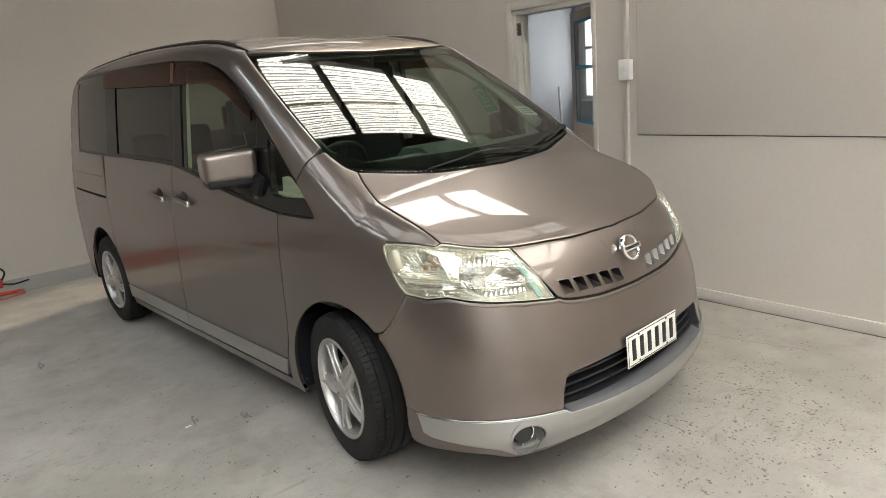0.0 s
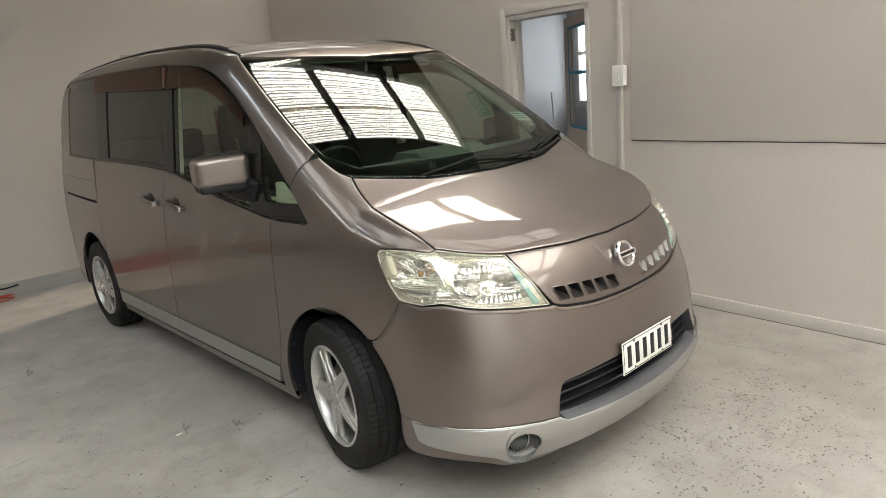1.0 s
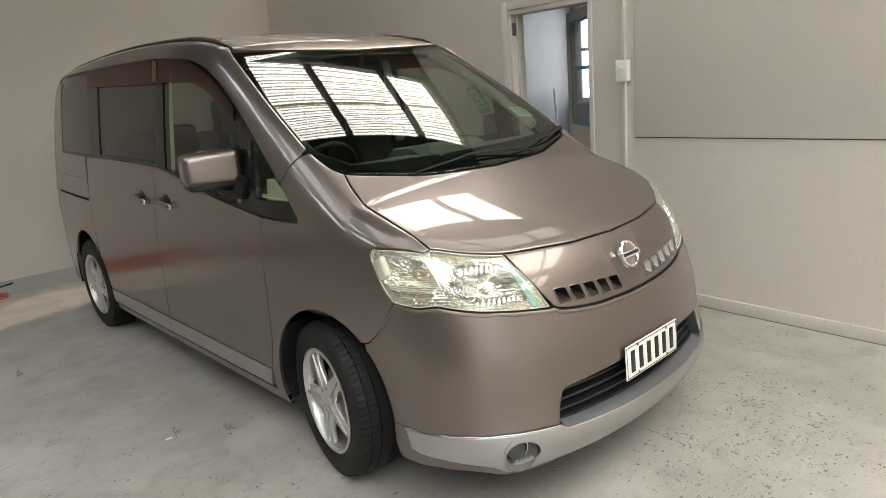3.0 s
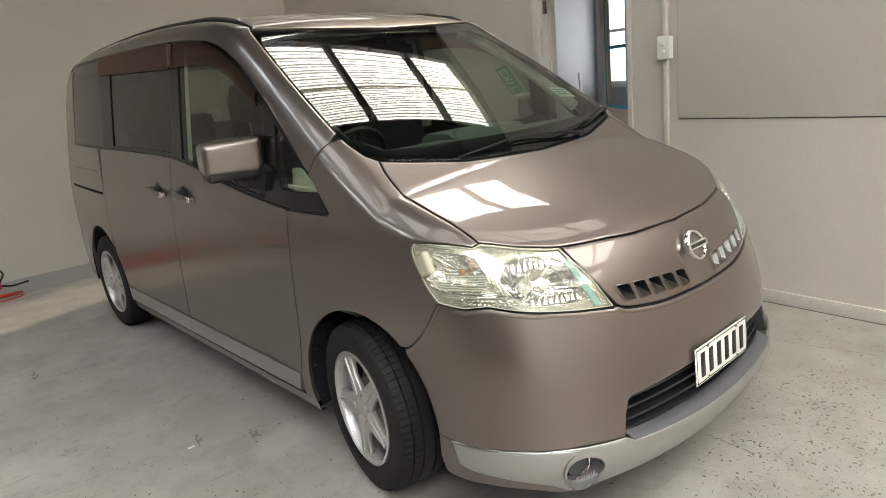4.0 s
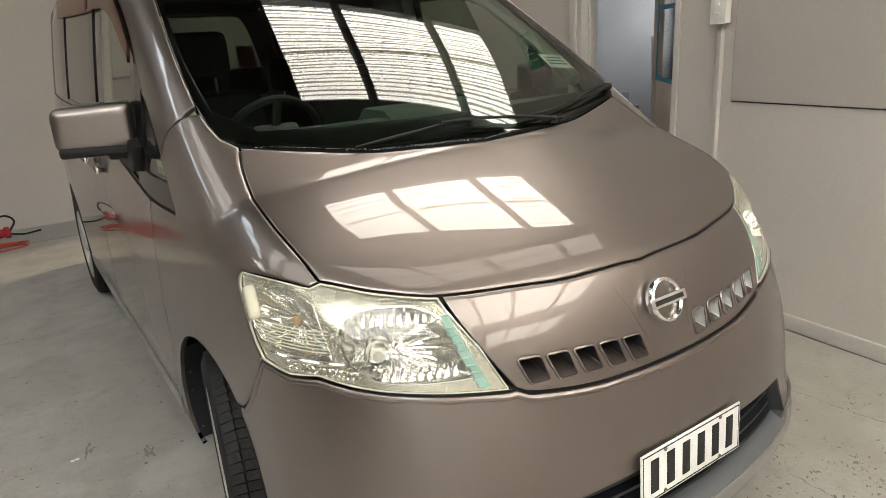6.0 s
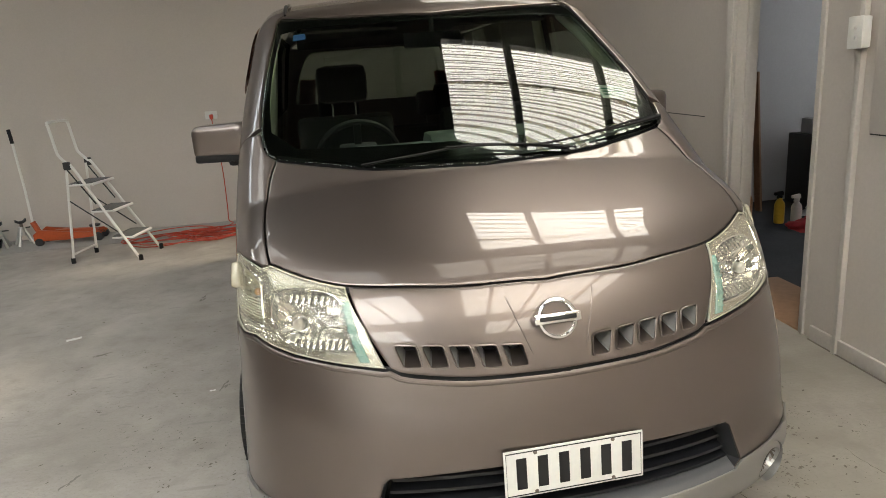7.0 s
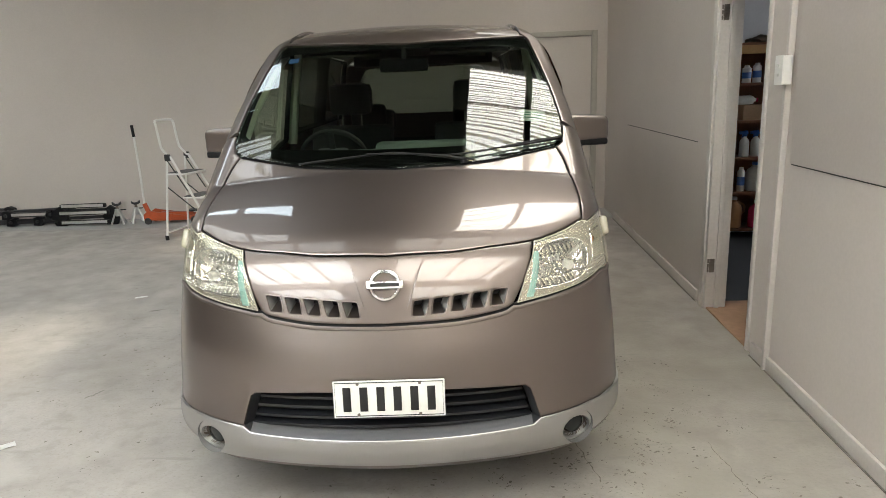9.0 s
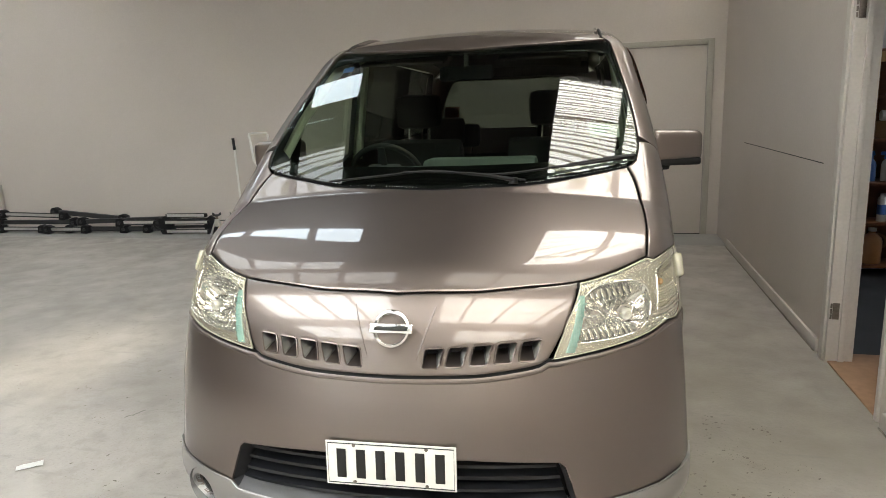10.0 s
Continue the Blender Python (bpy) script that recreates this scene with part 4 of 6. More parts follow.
g4 = panel("front_quarter_window", qg, SIDE, CLEAR_GLASS, van, "small clear quarter window", both=True, h=.05, off=-.008, rim=.004, gap=-.003)
vy = np.linspace(1.455, 2.30, 24)
vis_low = curve(vy, (1.455, 1.56, 1.72, 1.90, 2.05, 2.30), (1.405, 1.455, 1.535, 1.583, 1.594, 1.597))
vis_f = ring(np.stack([vy, vis_low], 1), np.stack([vy[::-1], top_at(vy[::-1]) - .004], 1))
vis_s = ring([(2.315, 1.597), (2.8, 1.612), (3.445, 1.632)], [(3.445, 1.733), (2.8, 1.728), (2.315, 1.718)])
panel("wind_deflector", vis_f, SIDE, VISOR, van, "brown tinted wind deflector", both=True, h=.03, off=.009, rim=.009)
panel("wind_deflector", vis_s, SIDE, VISOR, van, "brown tinted wind deflector", both=True, h=.03, off=.009, rim=.009)
for s in (-1, 1):
    part("deflector_clip", box((.012, .03, .10), (s * .752, 2.307, 1.66), .004, Matrix.Rotation(s * radians(-9), 4, "Y")), mat("brown_clip", (.10, .03, .02), .4), van)

# grille, in three faces with a raised middle
gx = np.linspace(-.494, .494, 41)
g_top = FRONT.to2(on_top(np.stack([gx, hood_front(gx)], 1)))
g_low_x = np.linspace(.418, -.418, 41)
g_low_z = curve(ab(g_low_x), (0, .21, .34, .40, .418), (.714, .718, .731, .742, .752))


def front_pts(x, z):
    """Angles on the nose at which the skin has these x and z."""
    x, z = np.asarray(x, float), np.asarray(z, float)
    o = np.stack([x, np.full_like(x, -1.0), z], 1)
    return FRONT.to2(march(o, (0, 1, 0), 0, 2.0, 110))


def hole(i, s):
    """One of five pockets each side, higher towards the lamps."""
    k = i / 4
    x0, w = .402 - k * .258, .053
    zt = .803 - .017 * k
    a = [(x0, zt), (x0 - w, zt - .003), (x0 - w - .009, zt - .053), (x0 - .016, zt - .052)]
    q = np.array([(u, v) for u, v in a])
    c = q.mean(0)
    rounded = []
    for j in range(4):
        p, b, n = q[j - 1], q[j], q[(j + 1) % 4]
        for t in (0, .5, 1):
            e1, e2 = b + (p - b) / np.linalg.norm(p - b) * .008, b + (n - b) / np.linalg.norm(n - b) * .008
            rounded.append((1 - t) ** 2 * e1 + 2 * t * (1 - t) * b + t * t * e2)
    r = np.array(rounded)
    return r * (s, 1)


low = front_pts(g_low_x, g_low_z)
left_side = front_pts([-.418, -.455, -.494], [.752, .84, .925])
holes_l = [front_pts(*hole(i, -1).T) for i in range(5)]
holes_r = [front_pts(*hole(i, 1).T) for i in range(5)]
grille = part("grille", panel_mesh("grille", ring(g_top, low), FRONT, PAINT, h=.02, off=0, gap=.0015, rim=.008, holes=holes_l + holes_r), None, van, "bronze grille panel with ten small openings")
for s in (-1, 1):
    q = FRONT.to3(front_pts(s * np.linspace(.117, .068, 12), np.linspace(.893, .755, 12)))
    q = q + normals(q) * -.0006
    part("crease", tube([Vector(v) for v in q], [.0004] + [.0022] * 10 + [.0012], seg=6), PAINT, grille)
for s in (-1, 1):
    for i in range(5):
        q = hole(i, s)
        p = march(np.stack([q[:, 0], np.full(len(q), -1.), q[:, 1]], 1), (0, 1, 0), 0, 2, 110)
        c = p.mean(0)
        deep = lambda v, k=.62, y=.056: Vector(c + (v - c) * k) + Vector((-.006 * s, y, .011))
        # the opening's four sides and its back: shade painted black above, body colour below, light painted on the
        # outer flank
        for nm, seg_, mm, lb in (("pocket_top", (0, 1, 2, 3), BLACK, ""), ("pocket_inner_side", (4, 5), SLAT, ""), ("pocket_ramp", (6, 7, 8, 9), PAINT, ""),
                                 ("pocket_facet", (10, 11), POCKET, "inner face of a grille opening, in a lit tone")):
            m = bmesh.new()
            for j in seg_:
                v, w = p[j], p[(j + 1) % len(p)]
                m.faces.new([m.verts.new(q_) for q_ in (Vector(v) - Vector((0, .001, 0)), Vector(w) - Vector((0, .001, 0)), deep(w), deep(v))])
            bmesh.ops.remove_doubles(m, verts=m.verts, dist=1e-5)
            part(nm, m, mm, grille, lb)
        m = bmesh.new()
        m.faces.new([m.verts.new(deep(v, .64, .0562)) for v in p])
        part("pocket_floor", m, BLACK, grille)
        # a silver rod paints the glint along the pocket's lower edge
        part("pocket_ridge", tube([Vector(p[10]) + Vector((0, .002, .001)), deep(p[10], .68, .052)], .0022, seg=6), SILVER, grille)
        rim_pts = [Vector(v) + Vector((0, -.0015, 0)) for v in p]
        part("pocket_rim", tube(rim_pts, .0026, seg=5, closed=True), PAINT, grille)

# badge: a plain ring and bar
bc = Vector((0, .123, .832))
lean = Matrix.Translation(bc) @ Matrix.Rotation(radians(-22), 4, "X")
badge = part("badge", lathe([(.052, .004), (.053, -.008), (.050, -.014), (.045, -.016), (.041, -.012), (.0395, .004)], 48, "y"), BADGE, van, "chrome ring badge")
badge.matrix_basis = lean
part("badge_bar", box((.120, .014, .025), (0, -.012, 0), .004), BADGE, badge)
part("badge_mark", box((.094, .002, .011), (0, -.0195, 0), .0005), INK, badge)
part("badge_ground", lathe([(0, -.003), (.042, -.003)], 32, "y"), PAINT, badge)

# head lamps
hl_low3 = on_side(hl_rear[::-1])
hl_bottom = front_pts([-.745, -.70, -.65, -.55, -.427], [.804, .789, .778, .764, .7495])
hl_inner = front_pts([-.430, -.4645, -.5005], [.752, .84, .925])
hx = np.linspace(-.5005, -.690, 12)
hl_topline = FRONT.to2(np.concatenate([on_top(np.stack([hx, hood_front(hx)], 1)), hl_top3]))
hl_out = ring(hl_inner, hl_topline, FRONT.to2(on_side(hl_rear)), FRONT.to2(on_side([(.417, .796)])), hl_bottom)


def inner_skin(theta, z, depth):
    p = FRONT.to3(np.stack([np.atleast_1d(theta), np.atleast_1d(z)], 1))
    return p - normals(p) * depth


def skin_pts(q, depth):
    """Points behind the lens, given by their angle and height on the nose."""
    p = FRONT.to3(q)
    return p - normals(p) * np.reshape(depth, (-1, 1))


def lamp_pts(q, depth):
    """The same, given as x and z seen from ahead."""
    q = np.asarray(q, float)
    return skin_pts(front_pts(q[:, 0], q[:, 1]), depth)


def bowl_mesh(outline, deep, s, centre, rings=((1, 0), (.96, .25), (.80, .55), (.58, .82), (.30, .97), (.10, 1.0)), seed=1):
    """A faceted bowl sunk behind an outline."""
    rnd = random.Random(seed)
    o = np.asarray(outline, float)
    m = bmesh.new()
    loops = []
    for k, d in rings:
        p = skin_pts(centre + (o - centre) * k, .008 + deep * d)
        wob = .0035 if 0 < k < .97 else 0
        loops.append([m.verts.new((-s * v[0], v[1] + rnd.uniform(-wob, wob), v[2])) for v in p])
    for a, b in zip(loops, loops[1:]):
        for j in range(len(a)):
            m.faces.new((a[j], a[(j + 1) % len(a)], b[(j + 1) % len(a)], b[j]))
    m.faces.new(loops[-1])
    return m


main_o = front_pts(*resample(chaikin([(-.478, .795), (-.512, .918), (-.64, .930), (-.690, .908), (-.704, .86), (-.692, .815), (-.650, .790), (-.478, .784), (-.478, .795)]), .014).T)
sign_o = resample(chaikin(np.concatenate([front_pts([-.722, -.722], [.842, .925]), front_pts([-.722, -.735], [.938, .944]), FRONT.to2(on_side([(.53, .957), (.572, .955), (.574, .935), (.545, .868), (.515, .842)])), front_pts([-.740, -.722], [.836, .838])])), .014)
for mir in (False, True):
    s = 1 if mir else -1
    lamp = part("headlamp", panel_mesh("headlamp", hl_out, FRONT, LENS, h=.03, off=.002, rim=.004, gap=.0015, turned=.15, mirror=mir), None, van, "large clear headlamp with yellowed lens")
    part("lamp_housing", panel_mesh("lamp_housing", hl_out, FRONT, REFLECTOR, h=.03, off=-.125, rim=-.12, gap=.004, mirror=mir), None, lamp)
    part("lamp_surround", panel_mesh("lamp_surround", hl_out, FRONT, CLEARTRIM, h=.03, off=-.001, rim=.006, gap=.0012, turned=.1, mirror=mir,
         holes=[inset(resample(hl_out, .02), .0035)]), None, lamp, "yellowed lens edge")
    part("lamp_bezel", panel_mesh("lamp_bezel", hl_out, FRONT, BEZEL, h=.02, off=-.007, rim=.010, gap=.002, turned=0, mirror=mir,
         holes=[main_o, sign_o]), None, lamp, "bright lamp bezel")
    # main bowl with its cap and flutes
    bowl = part("reflector_bowl", bowl_mesh(main_o, .075, s, front_pts([-.625], [.855])[0], seed=3), REFLECTOR, lamp, "faceted chrome reflector bowl", smooth=False)
    for dep in (0, 1):
        pts = lamp_pts(np.array([(-.520 - .0165 * j, .908 if dep else .800) for j in range(9)]), .034)
        for j, p in enumerate(pts):
            part("bowl_flute", box((.010, .030, .026 if dep else .034), (-s * p[0], p[1], p[2]), .002, Matrix.Rotation(radians(30 * s), 4, "Z") @ Matrix.Rotation(radians(-40 if dep else 42), 4, "X")), REFLECTOR, bowl)
    for o, nm in ((main_o, "bowl_rim"), (sign_o, "signal_rim")):
        part(nm, tube([(-s * v[0], v[1], v[2]) for v in skin_pts(o, .006)], .0022, seg=6, closed=True), CHROME, lamp)
    cp = lamp_pts([(-.648, .858)], .058)[0]
    cap = part("bulb_cap", lathe([(0, -.034), (.012, -.032), (.017, -.024), (.017, -.02), (.014, -.018), (.014, .03)], 20, "y"), ALU, bowl, "metal bulb cap")
    cap.matrix_basis = Matrix.Translation((-s * cp[0], cp[1], cp[2])) @ Matrix.Rotation(radians(26 * s), 4, "Z")
    part("bulb_ring", lathe([(.020, -.012), (.026, -.012), (.026, .01), (.020, .01)], 20, "y", closed=True), CHROME, cap)
    # turn signal chamber with amber bulb
    turn = part("turn_signal", bowl_mesh(sign_o, .05, s, sign_o.mean(0), seed=8), REFLECTOR, lamp, "turn signal chamber", smooth=False)
    tp = skin_pts([sign_o.mean(0) + (.02, .005)], .034)[0]
    m = bmesh.new()
    bmesh.ops.create_uvsphere(m, u_segments=14, v_segments=10, radius=.010)
    bmesh.ops.translate(m, vec=(-s * tp[0], tp[1], tp[2]), verts=m.verts)
    part("amber_bulb", m, AMBER, turn, "amber bulb")
    for k in range(7):
        q = skin_pts(np.stack([np.linspace(sign_o[:, 0].max() - .012, sign_o[:, 0].min() + .05 - .004 * k, 10), np.full(10, .850 + k * .0065)], 1), .005)
        part("signal_rib", tube([(-s * v[0], v[1], v[2]) for v in q], .0014, seg=5), CLEARTRIM, turn)
    # ledge and a strip of small studs below it
    q = lamp_pts(np.stack([np.linspace(-.705, -.797, 8), np.full(8, .829)], 1), .005)
    part("lamp_ledge", tube([(-s * v[0], v[1], v[2]) for v in q], .004, seg=6), CHROME, lamp)
    rnd = random.Random(6)
    m = bmesh.new()
    for k in range(26):
        q = lamp_pts([(-.690 - .0075 * (k % 13), .803 + .011 * (k // 13) + .0016 * (k % 13) * .4)], .005)[0]
        box((.006, .008, .007), (-s * q[0], q[1], q[2]), .0015, Matrix.Rotation(rnd.uniform(-.6, .6), 4, "Z") @ Matrix.Rotation(rnd.uniform(-.6, .6), 4, "X"), m, 1)
    part("stud_strip", m, CHROME, lamp, smooth=False)
    # teal strip down the inner edge
    q = front_pts([-.465, -.497, -.515, -.488], [.765, .90, .90, .765])
    part("marker_strip", panel_mesh("marker_strip", ring(q), FRONT, TEAL, h=.012, off=-.0035, rim=.004, gap=0, mirror=mir), None, lamp, "teal marker strip inside the lamp")
    for k in range(8):
        t0 = .78 + k * .014
        xx = .470 + (t0 - .765) * .24
        pp = FRONT.to3(front_pts([-(xx + .003), -(xx + .021)], [t0, t0]))
        part("strip_rib", tube([(-s * p[0], p[1] + .003, p[2]) for p in pp], .0022, seg=6), TEAL, lamp)
    # the lens stands proud of the wing at its outer end
    bul = part("lens_end", box((.026, .060, .074), (0, 0, 0), .012, None, None, 4), LENS_END, lamp, "yellowed proud end of the lens")
    bul.matrix_basis = Matrix.Translation((s * .797, .552, .915)) @ Matrix.Rotation(radians(9 * s), 4, "Z") @ Matrix.Rotation(radians(-28), 4, "X")
    # moulded mark near the top edge
    q = lamp_pts([(-.60, .938)], .008)[0]
    part("moulded_mark", box((.022, .003, .006), (-s * q[0], q[1], q[2]), .001, Matrix.Rotation(radians(26 * s), 4, "Z")), CLEARTRIM, lamp)

# a black strip stands in for the shade in the seam below lamps and grille
xz = np.linspace(-.70, .70, 51)
sz = curve(ab(xz), (0, .21, .34, .40, .437, .55, .65, .70), (.714, .718, .731, .742, .750, .764, .778, .789))
panel("bumper_gap_strip", ring(front_pts(xz, sz - .014), front_pts(xz[::-1], sz[::-1] + .008)), FRONT, BLACK, van, "black strip behind the bumper seam", h=.03, off=-.011, rim=.004, gap=0)
# bumper
arch_b = arch(ARCH_F, 131, 172)
bump_top = np.concatenate([FRONT.to2(on_side(bumper_seam[::-1])), FRONT.to2(on_side([(.417, .793)])), front_pts([-.745, -.70, -.65, -.55, -.437, -.418], [.800, .785, .774, .760, .746, .747]), front_pts(-g_low_x[1:20], g_low_z[1:20] - .0055)])
bump_top = np.concatenate([bump_top, (bump_top * (-1, 1))[::-1]])
mx = np.linspace(-.44, .44, 31)
mouth_top = front_pts(mx, .487 + .016 * (1 - (mx / .44) ** 2))
mouth_side = front_pts([-.495, -.478, -.462, -.448], [.372, .43, .475, .487])
silver_line = FRONT.to2(np.concatenate([on_side([(.464, .377)]), march(np.array([(-.783, -1, .381), (-.716, -1, .379), (-.624, -1, .377), (-.56, -1, .374), (-.495, -1, .372)]), (0, 1, 0), 0, 2, 110)]))
half = lambda q: (np.asarray(q) * (-1, 1))[::-1]
arch_b2 = FRONT.to2(on_side(arch_b[arch_b[:, 1] > .376]))
bump_out = ring(bump_top, arch_b2 * (-1, 1), silver_line * (-1, 1), mouth_side * (-1, 1), mouth_top[::-1], mouth_side[::-1], silver_line[::-1], arch_b2[::-1])
bumper = panel("front_bumper", bump_out, FRONT, PAINT, van, "bronze front bumper", h=.028)[0]
edge = FRONT.to3(bump_top - (0, .009))
edge = edge[~np.isnan(edge).any(1)]
edge = edge - normals(edge) * .0035
part("bumper_shoulder", tube([Vector(q) for q in edge[2:-2]], [.001] + [.0075] * (len(edge) - 6) + [.001], seg=10), PAINT, bumper)
# silver lip below
lip_x = np.linspace(-.80, .80, 61)
lip_z = curve(ab(lip_x), (0, .45, .56, .63, .69, .75, .80), (.236, .240, .234, .226, .262, .284, .296))
lip_low = front_pts(lip_x, lip_z)
mouth_floor = front_pts(np.linspace(.470, -.470, 31), .345 + .010 * (np.linspace(.47, -.47, 31) / .47) ** 2)
end_l = FRONT.to2(on_side([(.405, .300), (.441, .308), (.460, .370)]))
fog_hole = lambda s: front_pts(.622 * s + .050 * np.cos(np.linspace(0, 2 * np.pi, 25)[:-1]), .306 + .042 * np.sin(np.linspace(0, 2 * np.pi, 25)[:-1]))
lip_out = ring(end_l, silver_line, mouth_floor[::-1], (silver_line * (-1, 1))[::-1], (end_l * (-1, 1))[::-1], lip_low[::-1])
foot = FRONT.to2(on_side([(.50, .238), (.523, .246), (.531, .30), (.526, .376)]))
low_x = np.linspace(-.80, .80, 61)
low_edge = front_pts(low_x, curve(ab(low_x), (0, .445, .552, .631, .70, .742, .80), (.200, .207, .200, .203, .232, .247, .252)))
panel("bumper_valance", ring(foot, silver_line, mouth_floor[::-1], (silver_line * (-1, 1))[::-1], (foot * (-1, 1))[::-1], low_edge[::-1]), FRONT, PAINT, van, "bronze lower edge of the bumper",
      h=.025, off=-.002, rim=.03, gap=0, holes=[fog_hole(-1), fog_hole(1)])
lip = panel("front_lip", lip_out, FRONT, SILVER, van, "silver lower bumper lip with fog lamps", h=.022, off=.006, rim=.02, holes=[fog_hole(-1), fog_hole(1)])[0]
rimline = FRONT.to3(np.concatenate([silver_line, mouth_floor[::-1], (silver_line * (-1, 1))[::-1]]))
rimn = normals(rimline)
part("lip_edge", tube([Vector(p + n * .006) for p, n in zip(rimline, rimn)], .0028, seg=6), SILVER, lip)
for s in (-1, 1):
    c = Vector((s * .615, .175, .306))
    aim = Matrix.Translation(c) @ Matrix.Rotation(radians(24 * s), 4, "Z")
    fog = part("fog_lamp", lathe([(.060, -.045), (.052, -.02), (.047, .02), (.044, .035), (.0, .04)], 32, "y"), FOGSOCKET, lip, "round fog lamp in a grey socket")
    fog.matrix_basis = aim
    part("fog_lens", lathe([(0, -.026), (.018, -.025), (.033, -.018), (.0405, -.004), (.0405, .02)], 28, "y"), FOGGLASS, fog, "dark fog lamp glass")
    part("fog_bezel", lathe([(.0410, -.010), (.0440, -.011), (.0450, -.004), (.0410, -.003)], 28, "y", closed=True), CHROME, fog)

# mouth with dark slats
back_x = np.linspace(-.50, .50, 41)
mouth = part("lower_grille", panel_mesh("lower_grille", ring(front_pts(np.linspace(-.51, .51, 31), np.full(31, .50)), front_pts(np.linspace(.51, -.51, 31), np.full(31, .33))), FRONT, BLACK, h=.04, off=-.085, rim=0), None, van, "dark lower grille with four slats")
for k, z in enumerate((.468, .438, .408, .380)):
    wide = .448 + .010 * k
    p = FRONT.to3(front_pts(np.linspace(-wide, wide, 31), z + .004 * (1 - (np.linspace(-1, 1, 31)) ** 2)))
    n = normals(p)
    m = bmesh.new()
    rows = []
    for q, w in zip(p, n):
        q = Vector(q) - Vector(w) * .032
        b = Vector((-w[0], -w[1], 0)).normalized()
        rows.append([m.verts.new(v) for v in (q + Vector((0, 0, -.004)), q + Vector((0, 0, .005)), q + b * .030 + Vector((0, 0, .013)), q + b * .030 + Vector((0, 0, .004)))])
    for a, b in zip(rows, rows[1:]):
        for j in range(4):
            m.faces.new((a[j], a[(j + 1) % 4], b[(j + 1) % 4], b[j]))
    part("slat", m, SLAT, mouth)
mo = ring(mouth_floor[::-1], half(mouth_side)[::1][::-1], mouth_top[::-1], mouth_side[::-1])
mp = FRONT.to3(resample(mo, .03))
mn = normals(mp)
m = bmesh.new()
a = [m.verts.new(p - n * .004) for p, n in zip(mp, mn)]
b = [m.verts.new(Vector(p - n * .06) + (Vector((0, 0, .39)) - Vector((0, 0, p[2]))) * .12) for p, n in zip(mp, mn)]
for j in range(len(a)):
    m.faces.new((a[j], a[(j + 1) % len(a)], b[(j + 1) % len(a)], b[j]))
# the lip's silver ledge; its shade is put into a darker grey
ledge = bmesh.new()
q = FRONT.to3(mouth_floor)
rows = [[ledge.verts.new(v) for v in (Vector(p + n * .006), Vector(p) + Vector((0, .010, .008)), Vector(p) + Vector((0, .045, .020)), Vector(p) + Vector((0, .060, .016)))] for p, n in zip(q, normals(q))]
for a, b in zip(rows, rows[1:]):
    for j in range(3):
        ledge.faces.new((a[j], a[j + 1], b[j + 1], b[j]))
part("lip_ledge", ledge, LEDGE, lip, "silver ledge below the grille slats, in a shaded tone")
part("grille_mouth", m, mat("mouth_grey", (.06, .062, .067), .4, .3), mouth)

# number plate: its characters are plain bars
plate = part("number_plate", box((.36, .004, .125), (0, 0, 0), .0015), PLATE_WHITE, van, "white number plate with black characters")
plate.matrix_basis = Matrix.Translation((.003, .024, .4825)) @ Matrix.Rotation(radians(-3), 4, "X")
plate_out = [(-.174, -.0565), (.174, -.0565), (.174, .0565), (-.174, .0565)]
part("plate_border", tube([(x, -.0025, z) for x, z in plate_out], .0016, seg=5, closed=True), INK, plate)
for k in range(6):
    part("plate_bar", box((.026, .002, .082), (-.136 + k * .0545, -.0028, 0), .0008), INK, plate)
for x in (-.10, .10):
    for z in (.052, -.052):
        part("plate_screw", lathe([(0, -.005), (.005, -.004), (.005, 0)], 10, "y", (x, 0, z)), STEEL, plate)
holder = part("plate_bracket", box((.340, .014, .012), (0, 0, 0), .004), PAINT, van)
holder.matrix_basis = Matrix.Translation((.003, .053, .546))

# tail: closed body with the rear window
tail_y = np.linspace(-1.06, 1.06, 41)
t_low = np.stack([tail_y, np.full(41, .25)], 1)
t_top = np.stack([tail_y[::-1], np.full(41, 1.70)], 1)
ry = np.linspace(-.72, .72, 15)
rw = ring(chaikin([(-.64, 1.25), (.64, 1.25)]), chaikin([(.64, 1.25), (.71, 1.255), (.70, 1.36), (.66, 1.62), (.63, 1.665), (.55, 1.67)], 2), chaikin([(-.55, 1.67), (-.63, 1.665), (-.66, 1.62), (-.70, 1.36), (-.71, 1.255), (-.64, 1.25)], 2))
tail = panel("tailgate", ring(t_low, t_top), REAR, PAINT, van, h=.06, holes=[rw])[0]
part("rear_window", panel_mesh("rear_window", rw, REAR, glass("rear_glass", (.28, .30, .27), 1.42), h=.08, off=-.004, rim=.004, gap=-.003), None, tail)
for s in (-1, 1):
    q = ring([(s * .68, 1.0), (s * .56, 1.0), (s * .56, 1.45), (s * .68, 1.45)])
    part("tail_lamp", panel_mesh("tail_lamp", q, REAR, mat("red_lens", (.4, .02, .02), .15, coat=.6), h=.05, off=.006, rim=.012), None, tail, "red tail lamp")

# underside and cabin
under = span(-.66, .66, .35, 4.5, .19, .30, .03)
part("underbody", under, BLACK, van)
part("engine_bay", span(-.46, .46, .52, 1.15, .30, .80, .08), BLACK, van)
part("cabin_floor", span(-.74, .74, 1.2, 4.4, .34, .42, .01), CABIN_DARK, van)
liner = panel_mesh("roof_lining", ring([(-.56, y) for y in np.linspace(1.8, 4.2, 12)], [(.56, y) for y in np.linspace(4.2, 1.8, 12)]), OVER, LINING, h=.1, off=-.05, rim=0)
part("roof_lining", liner, None, van)
